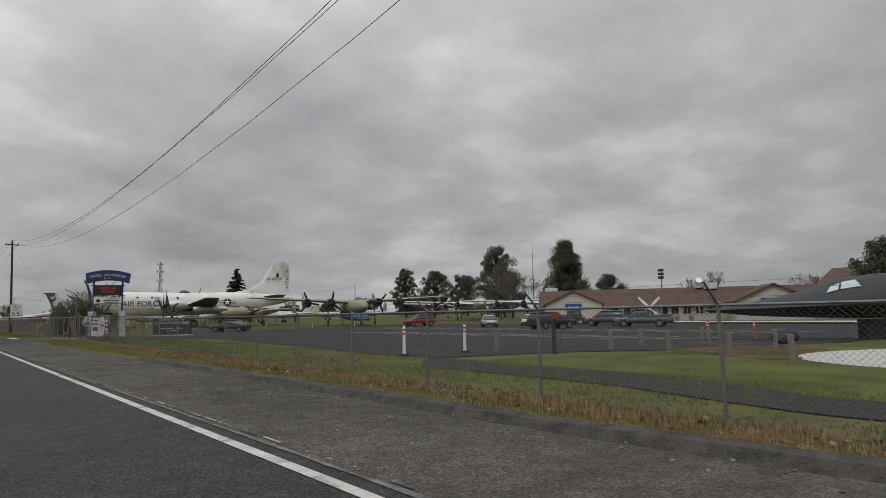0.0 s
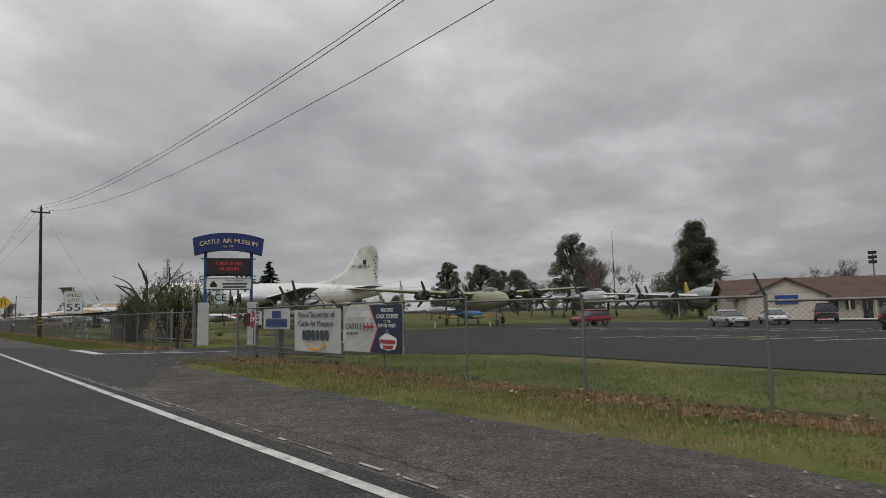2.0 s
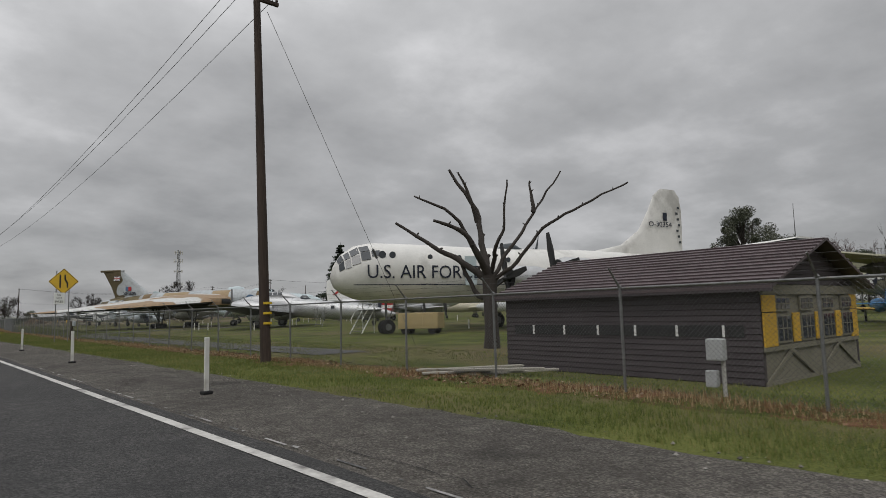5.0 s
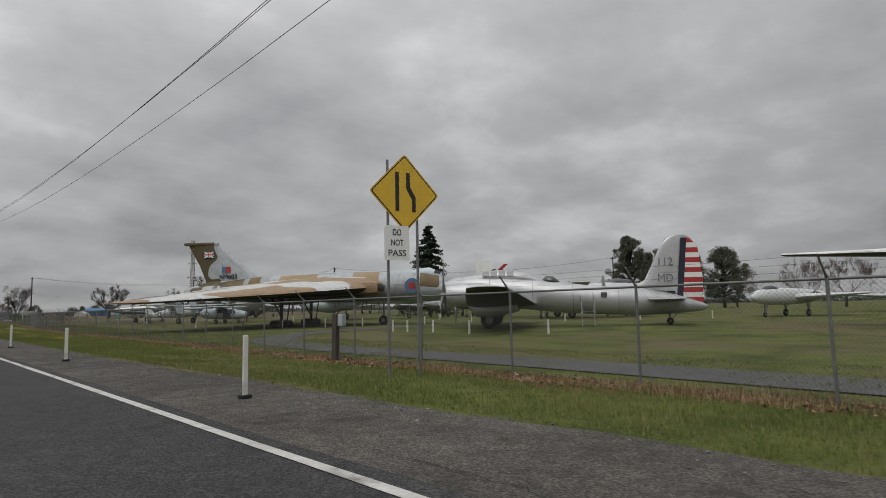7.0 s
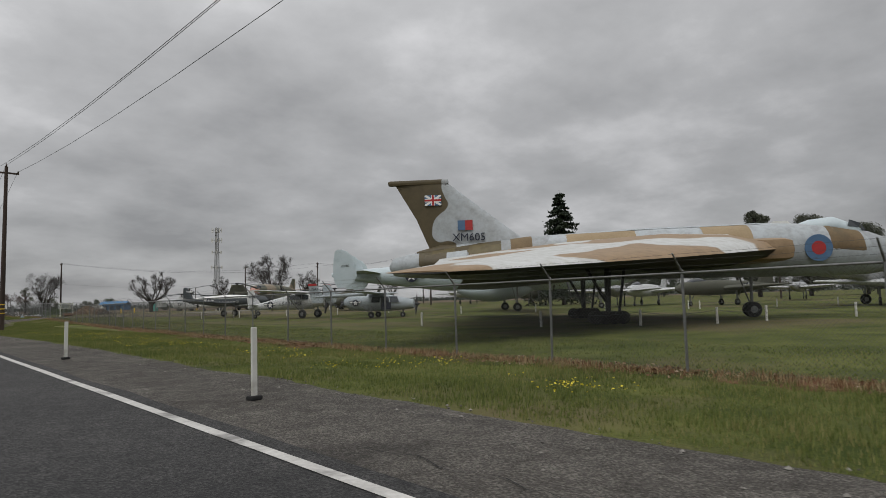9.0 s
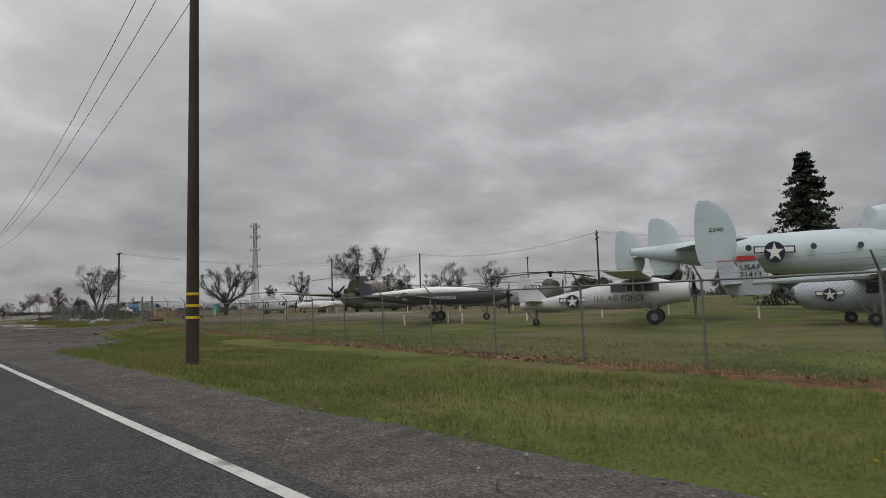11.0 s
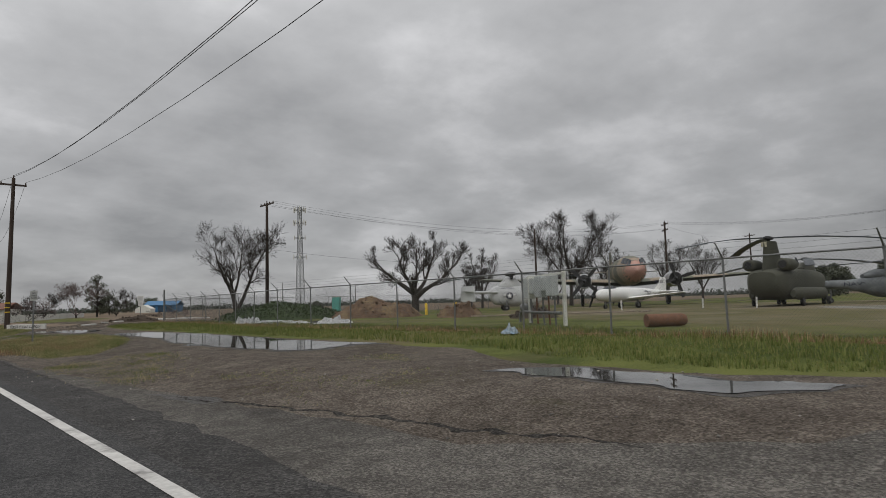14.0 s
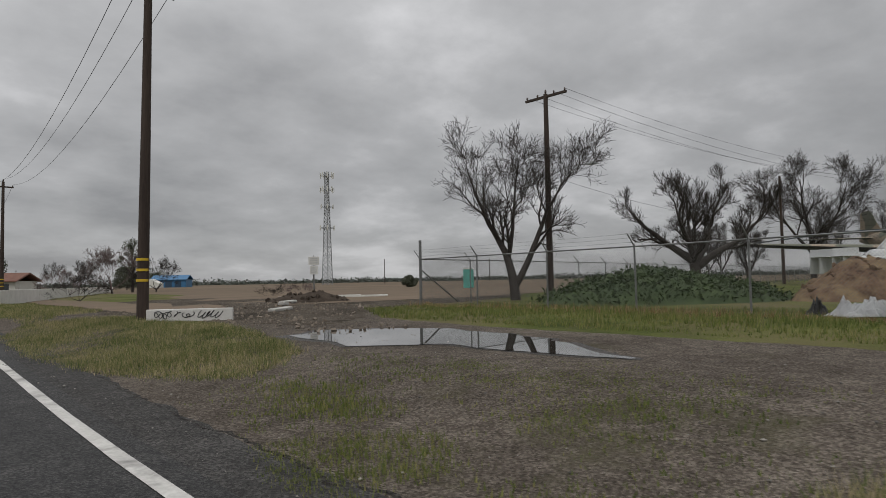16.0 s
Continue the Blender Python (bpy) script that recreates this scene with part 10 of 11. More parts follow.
for x, y in ((33, 289), (34.9, 287.6), (54, 308)):
    bm = B()
    tube(bm, [(0, 0, -0.1), (0, 0, 0.82), (0, 0, 0.9)], [0.11, 0.11, 0.05], 12)
    smooth(solid("bollard", bm, YELPOST, "yellow-painted steel bollard on the grass", "bollard", Matrix.Translation((x, y, ground_z(x, y))), "bollards"))
WOODP = mat("weathered_board", (0.20, 0.165, 0.125), (0.30, 0.25, 0.19), 3, 0.95, 0.5, fine=20)
for k in range(9):
    bm = B()
    box(bm, (0, 0, 0.06), (2.2 + 0.3 * (k % 4), 0.16, 0.08), None, 0.01)
    x, y = 28 + 0.9 * k, 277.5 - 0.75 * k + 0.5 * (k % 2)
    solid("timber", bm, WOODP, "weathered timber lying on the ground", "timber", Matrix.Translation((x, y, ground_z(x, y))) @ Euler((0, 0, radians(-30 + 23 * (k % 3)))).to_matrix().to_4x4(), "timbers")

# corner post and brace where the fence turns
corner = thing("corner_post", "tall galvanised corner post with a diagonal brace", "fence post", Matrix.Translation((17.0, 300.4, ground_z(17, 300.4))))
bm = B()
tube(bm, [(0, 0, -0.1), (0, 0, 2.45)], 0.055, 10)
part("post", bm, STEEL, corner)
bm = B()
tube(bm, [(0.02, 0, 1.35), (2.2, 0.2, 0.05)], 0.028, 8)
part("brace", bm, STEEL, corner)

# ---- poles behind the yard ----
LAMPGREY = mat("lamp_grey", (0.4, 0.41, 0.41), (0.32, 0.33, 0.33), 4, 0.5, 0)
pc = power_pole(25.4, 300.6, 10.1, 90, 2.4, 0.12, False, label="tall wooden power pole with a crossarm and a street lamp")
z0 = ground_z(25.4, 300.6)
bm = B()
tube(bm, [(0, -0.1, 5.75), (0.15, -0.9, 6.1), (0.35, -1.9, 6.15)], 0.025, 6)
part("lamp_arm", bm, STEEL, pc)
bm = B()
box(bm, (0.4, -2.2, 6.13), (0.2, 0.6, 0.12), Euler((0.05, 0, -0.2)).to_matrix(), 0.04)
part("lamp_head", bm, LAMPGREY, pc, "grey cobra-head street lamp")
power_pole(76.3, 251.2, 10.9, 45, 2.4, 0.3, False, arms=2, label="wooden power pole with two crossarms among the aircraft")
power_pole(75.9, 291.3, 10.75, 45, 2.4, 0.3, False, arms=2, label="wooden power pole with two crossarms behind the aircraft")
power_pole(110.8, 294.4, 11.4, 60, 2.4, 0.3, False, label="far wooden power pole with a crossarm")
power_pole(118.0, 205.0, 11.6, 60, 2.4, 0.3, False, label="far wooden power pole with a crossarm")
bare = thing("wooden_pole", "bare wooden pole without a crossarm", "pole", Matrix.Translation((63.1, 302.3, ground_z(63.1, 302.3))))
bm = B()
tube(bm, [(0, 0, -0.3), (0, 0, 5), (0, 0, 9.95)], [0.15, 0.13, 0.1], 10)
smooth(part("pole", bm, POLEWOOD, bare))
for k in (-1.1, -0.45, 0.45, 1.1):
    wire_span((25.4, 300.6 + k, 10.15), (75.9 + k * 0.7, 291.3 + k * 0.7, 10.65 if abs(k) > 0.6 else 9.9), 1.7, 0.007, 16)
    wire_span((75.9 + k * 0.7, 291.3 + k * 0.7, 10.65), (76.3 + k * 0.7, 251.2 + k * 0.7, 10.8), 1.5, 0.006, 10)
    wire_span((76.3 + k * 0.7, 251.2 + k * 0.7, 10.8), (118 + k * 0.6, 205 + k, 11.5), 2.0, 0.006, 10)
wire_span((25.4, 300.6, 6.2), (63.1, 302.3, 6.6), 0.9, 0.008, 12)
wire_span((63.1, 302.3, 7.4), (110.8, 294.4, 8.4), 0.9, 0.008, 12)
wire_span((75.9, 291.3, 10.3), (110.8, 294.4, 11.3), 0.9, 0.008, 12)

# ---- cell tower ----
tower = thing("cell_tower", "tall grey lattice cell tower with rings of antennas", "tower", Matrix.Translation((123, 468, ground_z(123, 468))))
TOWERGREY = mat("tower_grey", (0.20, 0.21, 0.21), (0.26, 0.27, 0.27), 3, 0.6, 0, 0.3)
TH = 40.0


def tower_corner(k, z):
    a = 2.1 + 2 * math.pi * k / 3
    r = 2.1 - 1.25 * min(1, z / (TH * 0.8))
    return Vector((math.cos(a) * r, math.sin(a) * r, z))


for k in range(3):
    bm = B()
    tube(bm, [tower_corner(k, z) for z in (-0.3, TH * 0.4, TH * 0.8, TH)], 0.13, 6)
    part("leg", bm, TOWERGREY, tower)
bm = B()
z = 0.0
while z < TH - 0.5:
    dz = 1.0 + 0.8 * (1 - z / TH)
    for k in range(3):
        tube(bm, [tower_corner(k, z), tower_corner((k + 1) % 3, min(TH, z + dz))], 0.06, 4, caps=False)
        tube(bm, [tower_corner((k + 1) % 3, z), tower_corner(k, min(TH, z + dz))], 0.06, 4, caps=False)
        tube(bm, [tower_corner(k, z), tower_corner((k + 1) % 3, z)], 0.05, 4, caps=False)
    z += dz
part("bracing", bm, TOWERGREY, tower)
for zr, rr, n_, hh in ((20.0, 2.6, 6, 1.6), (27.5, 2.2, 6, 1.5), (33.5, 2.3, 9, 2.0), (38.5, 2.2, 9, 2.0)):
    bm = B()
    tube(bm, [(math.cos(6.2832 * q / 12) * rr, math.sin(6.2832 * q / 12) * rr, zr) for q in range(13)], 0.07, 5)
    for k in range(3):
        tube(bm, [(0, 0, zr), (math.cos(2.1 * k) * rr, math.sin(2.1 * k) * rr, zr)], 0.06, 4)
    ring = part("antenna_ring", bm, TOWERGREY, tower)
    for k in range(n_):
        a = 6.2832 * k / n_
        bm = B()
        box(bm, (math.cos(a) * (rr + 0.15), math.sin(a) * (rr + 0.15), zr), (0.18, 0.36, hh), Euler((0, 0, a)).to_matrix(), 0.03)
        part("antenna_panel", bm, OFFWHITE, ring)

# ---- trees round the yard ----


def winter_tree(x, y, stems, counts, reach, seed, label, up=0.10, wild=0.16, r_tip=0.006, mat_=None):
    """A leafless tree: crooked stems given as (across, height, depth, radius) points, then limbs, shoots and twigs grown from them."""
    rng = np.random.default_rng(seed)
    t = thing("bare_tree", label, "tree", Matrix.Translation((x, y, ground_z(x, y))), group="bare trees")
    rt_, dp_ = Vector((0.73, -0.68, 0)), Vector((0.68, 0.73, 0))
    vs, fs = [], []

    def limb(pts, rad):
        n = 6 if rad[0] > 0.035 else 3
        first = len(vs)
        for k, q in enumerate(pts):
            d = (pts[min(k + 1, len(pts) - 1)] - pts[max(k - 1, 0)]).normalized()
            a = d.orthogonal().normalized()
            b = d.cross(a)
            for m in range(n):
                w = 6.2832 * m / n
                vs.append(q + (a * math.cos(w) + b * math.sin(w)) * rad[k])
        for k in range(len(pts) - 1):
            for m in range(n):
                fs.append((first + k * n + m, first + k * n + (m + 1) % n, first + (k + 1) * n + (m + 1) % n, first + (k + 1) * n + m))

    def grow(p, d, length, r, level):
        n = 6 if level < 2 else 4 if level < 3 else 3
        pts, rad = [p], [r]
        for k in range(n):
            d = (d + Vector(rng.normal(size=3) * wild) + Vector((0, 0, up))).normalized()
            p = p + d * length / n
            pts.append(p)
            rad.append(max(r_tip * 0.7, r * (1 - 0.62 * (k + 1) / n)))
        limb(pts, rad)
        sprout(pts, rad, length, level + 1)

    def sprout(pts, rad, length, level):
        if level >= len(counts):
            return
        for k in range(counts[level]):
            u = 0.28 + 0.72 * (k + rng.random()) / counts[level]
            f = u * (len(pts) - 1)
            i_ = min(int(f), len(pts) - 2)
            q = pts[i_].lerp(pts[i_ + 1], f - i_)
            d = (pts[i_ + 1] - pts[i_]).normalized()
            side = Vector(rng.normal(size=3))
            side = (side - d * side.dot(d)).normalized()
            nd = (d + side * (0.55 + 0.5 * rng.random()) + Vector((0, 0, 0.12))).normalized()
            grow(q, nd, reach[level] * (0.65 + 0.6 * rng.random()) * (1.15 - 0.45 * u), max(r_tip, rad[i_] * 0.55), level)

    bm = B()
    for stem in stems:
        pts = [rt_ * a + dp_ * c + Vector((0, 0, b)) for a, b, c, r in stem]
        fine, rad = [], []
        for k in range(len(pts) - 1):
            for m in range(4):
                u = m / 4
                q = pts[k].lerp(pts[k + 1], u)
                fine.append(q + 0.05 * Vector((noise.noise(q * 1.7), noise.noise(q * 1.7 + Vector((4, 0, 0))), 0)))
                rad.append((stem[k][3] * (1 - u) + stem[k + 1][3] * u) * (1 + 0.1 * noise.noise(q * 4)))
        fine.append(pts[-1])
        rad.append(stem[-1][3])
        tube(bm, fine, rad, 10)
        sprout(fine, rad, 1.0, 0)
    smooth(part("trunk", bm, BARK, t))
    me = bpy.data.meshes.new("crown")
    me.from_pydata(vs, [], fs)
    me.materials.append(mat_ or TWIG)
    c = new("crown", me)
    c.parent = t
    return t


winter_tree(22.7, 300.5, [[(0, -0.2, 0, 0.24), (-0.1, 1.0, 0, 0.2), (-0.4, 2.1, 0.1, 0.15), (-1.1, 3.4, 0.2, 0.1), (-1.7, 4.8, 0.3, 0.05), (-2.0, 5.8, 0.3, 0.02)], [(-0.05, 0.5, 0, 0.17), (0.5, 1.6, -0.1, 0.14), (1.0, 2.7, -0.2, 0.11), (1.5, 4.0, -0.2, 0.07), (2.2, 5.2, -0.3, 0.03), (2.7, 5.7, -0.3, 0.015)], [(-0.3, 1.8, 0, 0.11), (0, 3.2, 0.4, 0.08), (0.15, 4.8, 0.6, 0.05), (0.3, 6.2, 0.6, 0.02)]],
            (9, 7, 6, 4), (1.75, 1.1, 0.68, 0.4), 61, "leafless tree with two dark trunks by the fence", 0.03, 0.16, 0.008)
winter_tree(41.9, 301.0, [[(0, -0.2, 0, 0.42), (0, 1.3, 0, 0.36), (-0.1, 1.9, 0, 0.3), (-1.6, 3.0, 0.3, 0.19), (-3.2, 4.3, 0.5, 0.1), (-4.2, 5.5, 0.5, 0.04)], [(0.1, 1.5, 0, 0.3), (1.1, 2.3, -0.3, 0.22), (2.7, 3.2, -0.6, 0.15), (4.0, 4.5, -0.8, 0.08), (4.8, 5.6, -0.8, 0.03)],
                          [(0, 1.8, 0, 0.24), (-0.5, 3.0, -0.5, 0.16), (-1.3, 4.5, -0.9, 0.09), (-1.7, 6.0, -1.0, 0.03)], [(0.1, 1.8, 0, 0.24), (1.0, 3.1, 0.5, 0.16), (1.6, 4.7, 0.8, 0.09), (2.3, 6.5, 0.9, 0.03)], [(0, 1.9, 0, 0.2), (0.1, 3.4, 0.9, 0.13), (0.2, 5.2, 1.4, 0.07), (0.2, 6.6, 1.5, 0.03)]],
            (8, 6, 6, 3), (1.7, 1.05, 0.65, 0.38), 62, "pruned leafless tree with thick dark limbs", 0.12, 0.17, 0.012)
winter_tree(69.3, 301.6, [[(0, -0.2, 0, 0.3), (0.1, 2.2, 0, 0.25), (0, 4.4, 0.1, 0.19), (-0.5, 7.3, 0.3, 0.11), (-0.7, 10.2, 0.3, 0.03)], [(0.05, 2.4, 0, 0.18), (1.2, 4.6, -0.3, 0.13), (2.5, 7.0, -0.5, 0.08), (3.3, 9.4, -0.6, 0.03)], [(0.05, 2.8, 0, 0.17), (-1.4, 4.8, 0.4, 0.12), (-2.8, 6.8, 0.6, 0.08), (-3.7, 8.9, 0.6, 0.03)]],
            (10, 7, 6, 5), (3.1, 1.9, 1.1, 0.65), 63, "tall leafless tree with fine dark twigs behind the aircraft", 0.05, 0.16, 0.013)
for k, (x, y, h, w) in enumerate(((49.5, 300.5, 4.6, 3.4), (60, 309, 7.5, 5.5), (80, 303, 8, 7), (92, 300, 8.6, 8), (104, 300, 9, 9), (88, 318, 7.5, 7), (112, 330, 8, 8), (120, 262, 8.5, 8))):
    g, q = h / 8, w / 8
    winter_tree(x, y, [[(0, -0.2, 0, 0.2 * g), (0.1 * q, 1.8 * g, 0, 0.16 * g), (-0.6 * q, 3.6 * g, 0.3, 0.11 * g), (-1.9 * q, 6.6 * g, 0.5, 0.03)], [(0.08 * q, 1.6 * g, 0, 0.13 * g), (1.1 * q, 3.4 * g, -0.3, 0.09 * g), (2.1 * q, 6.2 * g, -0.5, 0.03)], [(0, 1.9 * g, 0, 0.12 * g), (0.2 * q, 4.2 * g, 0.4, 0.08 * g), (0.1 * q, 7.0 * g, 0.4, 0.03)]],
                (8, 6, 5, 4), (2.0 * q, 1.3 * q, 0.8 * q, 0.5 * q), 64 + k, "leafless winter tree with fine twigs behind the aircraft", 0.1, 0.17, 0.010)
for k, (x, y, h, w) in enumerate(((21.5, 370, 4.2, 7.5), (25.5, 368, 6.2, 7), (33.5, 376, 5.2, 7), (16.5, 350, 3.2, 6), (13.0, 331, 2.2, 3.6), (27, 326, 1.1, 2.4), (24, 324.5, 0.9, 2.2))):
    bare_tree(x, y, h, w, 80 + k, "tangled leafless shrub at the edge of the field" if h < 4 else "leafless bushy tree behind the white wall", depth=6, trunk_h=0.1, twig=PURPLE_TWIG if k % 2 else TWIG)
leafy_tree(30.5, 376.5, 7.6, 4.4, 71, LEAF_E, "slim dark evergreen tree beyond the white wall", 26, 2200, 0.2, 0.12, 0.8, blob=0.16)
for k, (x, y, h, w) in enumerate(((18.5, 410, 6.5, 6.5), (13.0, 395, 4.5, 8), (46, 430, 5, 7), (98, 560, 6.5, 8), (61, 352, 1.6, 2.6), (104, 590, 7, 10), (82, 545, 5.2, 7), (88, 550, 6.0, 6), (112, 600, 5.6, 7))):
    leafy_tree(x, y, h, w, 90 + k, LEAF_D if k % 2 else LEAF_E, "dark green tree on the far side of the field", 18, 3200, 0.28, 0.12, 0.7, blob=0.18)
for k, (x, y, h, w) in enumerate(((150, 281, 7.5, 10), (166, 272, 8.5, 11), (141, 301, 6.5, 10), (182, 262, 8, 12), (130, 288, 5.5, 8), (158, 296, 6, 10), (200, 280, 8, 14), (176, 245, 8.5, 12))):
    leafy_tree(x, y, h, w, 110 + k, LEAF_D if k % 2 else LEAF_E, "dark tree in the row behind the aircraft", 22, 3600, 0.5, 0.15, 0.7, blob=0.17)
rng = np.random.default_rng(5)
pts = []
for k in range(900):
    a = radians(2 + 84 * rng.random())
    d = 620 + 400 * rng.random()
    hh = 3 + 5 * rng.random() ** 2 * (0.5 + abs(noise.noise((a * 9, 0, 0))) * 2)
    c = np.array([math.cos(a) * d, 280 + math.sin(a) * d, 0])
    w_ = 8 + 10 * rng.random()
    m_ = 22
    pts.append(c + np.stack([rng.normal(size=m_) * w_ * 0.4, rng.normal(size=m_) * w_ * 0.4, hh * rng.random(m_)], 1))
# distance haze is mixed into this leaf colour
far = quads("far_woods", np.concatenate(pts), 1.5, mat("hazy_leaves", (0.045, 0.055, 0.045), (0.07, 0.08, 0.065), 0.02, 0.9, 0, fine=0.2), None, rng)
tagged(far, "dark hazy line of far trees along the horizon", "woods", kind="stuff")

# ---- far buildings ----
BLUEROOF = mat("blue_metal", (0.03, 0.12, 0.24), (0.045, 0.15, 0.29), 0.5, 0.5, 0.1)
barn = thing("barn", "low blue metal barn across the field", "barn", Matrix.Translation((93.0, 531.0, ground_z(93, 531))) @ Euler((0, 0, radians(-38))).to_matrix().to_4x4())
bm = B()
box(bm, (0, 0, 1.5), (13, 8, 3.0))
part("wall", bm, BLUEROOF, barn)
bm = B()
plate(bm, [(-6.9, -4.5, 2.9), (-6.9, 0, 4.6), (-6.9, 4.5, 2.9), (-6.9, 4.5, 3.05), (-6.9, 0, 4.8), (-6.9, -4.5, 3.05)], 13.8, (1, 0, 0))
part("roof", bm, BLUEROOF, barn)
for k in (-3.5, 0, 3.5):
    bm = B()
    box(bm, (k, -4.03, 1.3), (2.4, 0.1, 2.4))
    part("door", bm, mat("barn_door", (0.02, 0.05, 0.09), (0.03, 0.06, 0.1), 2, 0.6, 0), barn)
ROOFTILE = mat("brown_roof", (0.12, 0.06, 0.045), (0.18, 0.09, 0.065), 1.5, 0.9, 0.4)
house = thing("house", "low house with a brown roof behind the white wall", "house", Matrix.Translation((15.5, 381, ground_z(15.5, 381))) @ Euler((0, 0, radians(-38))).to_matrix().to_4x4())
bm = B()
box(bm, (0, 0, 0.9), (7, 5, 1.8))
part("wall", bm, OFFWHITE, house)
bm = B()
plate(bm, [(-4, -3, 1.7), (-4, 0, 2.7), (-4, 3, 1.7), (-4, 3, 1.85), (-4, 0, 2.9), (-4, -3, 1.85)], 8, (1, 0, 0))
part("roof", bm, ROOFTILE, house)
for k in (-2, 0.4, 2.3):
    bm = B()
    box(bm, (k, -2.52, 1.0), (1.0, 0.06, 0.9))
    part("window", bm, DGLASS, house)
shed_f = thing("white_shed", "small white gabled shed beside the barn", "shed", Matrix.Translation((82, 520, ground_z(82, 520))) @ Euler((0, 0, radians(-38))).to_matrix().to_4x4())
bm = B()
plate(bm, [(-3, -2.5, 0), (3, -2.5, 0), (3, -2.5, 1.6), (0, -2.5, 3.2), (-3, -2.5, 1.6)], 5, (0, 1, 0))
part("wall", bm, OFFWHITE, shed_f)
TURQ = mat("turquoise_plastic", (0.08, 0.32, 0.27), (0.1, 0.36, 0.3), 3, 0.5, 0)
toilet = thing("portable_toilet", "turquoise portable toilet standing in the field", "portable toilet", Matrix.Translation((52.0, 331.5, ground_z(52, 331.5))) @ Euler((0, 0, radians(40))).to_matrix().to_4x4())
bm = B()
box(bm, (0, 0, 1.05), (1.1, 1.1, 2.1), None, 0.05)
part("cabin", bm, TURQ, toilet)
bm = B()
box(bm, (0, 0, 2.15), (1.16, 1.16, 0.12), None, 0.05)
part("roof", bm, OFFWHITE, toilet)
bm = B()
box(bm, (0, -0.57, 1.0), (0.75, 0.03, 1.8), None, 0.01)
part("door", bm, TURQ, toilet)
for x, y in ((106, 450), (150, 470), (190, 452), (60, 640)):
    power_pole(x, y, 9.6, 60, 2.4, 0.3, False, label="far wooden power pole across the field")
# a sign on one post at the dirt lot
fs_ = thing("notice_sign", "two pale notice panels on a single steel post", "sign", Matrix.Translation((18.0, 309.4, ground_z(18, 309.4))) @ Euler((0, 0, radians(-38))).to_matrix().to_4x4())
bm = B()
tube(bm, [(0, 0.02, -0.1), (0, 0.02, 2.1)], 0.03, 8)
part("post", bm, STEEL, fs_)
for z, w_, h_ in ((2.0, 0.52, 0.42), (1.55, 0.38, 0.42)):
    bm = B()
    box(bm, (0, -0.02, z), (w_, 0.02, h_), None, 0.006)
    pn = part("panel", bm, WHITEWASH, fs_)
    for q in range(3):
        bm = B()
        box(bm, (0, -0.034, z + 0.1 - 0.1 * q), (w_ * 0.7, 0.004, 0.035))
        part("printed_bar", bm, LAMPGREY, pn)

# ---- grass blades, weeds, stones and cracks ----


def blade_material(name, stops, wide=0.25):
    m = bpy.data.materials.new(name)
    m.use_nodes = True
    nt = m.node_tree
    b = nt.nodes["Principled BSDF"]
    b.inputs["Roughness"].default_value, b.inputs["Specular IOR Level"].default_value = 0.7, 0.2
    g = nt.nodes.new("ShaderNodeNewGeometry")
    vec = nt.nodes.new("ShaderNodeTexCoord").outputs["Object"]
    n1 = noise_node(nt, vec, wide, 4, 0.6)
    f = math_node(nt, "ADD", math_node(nt, "MULTIPLY", g.outputs["Random Per Island"], 0.45), math_node(nt, "MULTIPLY", n1, 0.6))
    r = nt.nodes.new("ShaderNodeValToRGB")
    nt.links.new(f, r.inputs[0])
    e = r.color_ramp.elements
    e[0].position, e[0].color = stops[0][0], (*stops[0][1], 1)
    e[1].position, e[1].color = stops[-1][0], (*stops[-1][1], 1)
    for p, c in stops[1:-1]:
        e.new(p).color = (*c, 1)
    nt.links.new(r.outputs[0], b.inputs["Base Color"])
    return m


GREEN_BLADE = blade_material("green_blades", [(0.2, (0.045, 0.070, 0.015)), (0.42, (0.095, 0.122, 0.030)), (0.58, (0.150, 0.172, 0.046)), (0.78, (0.235, 0.212, 0.088))])
STRAW_BLADE = blade_material("straw_blades", [(0.2, (0.08, 0.043, 0.022)), (0.40, (0.17, 0.088, 0.045)), (0.52, (0.30, 0.205, 0.11)), (0.64, (0.40, 0.31, 0.19)), (0.8, (0.085, 0.105, 0.03))], 0.5)
TALL_BLADE = blade_material("tall_blades", [(0.24, (0.042, 0.066, 0.018)), (0.42, (0.115, 0.145, 0.044)), (0.56, (0.215, 0.205, 0.08)), (0.74, (0.42, 0.345, 0.21))], 0.8)


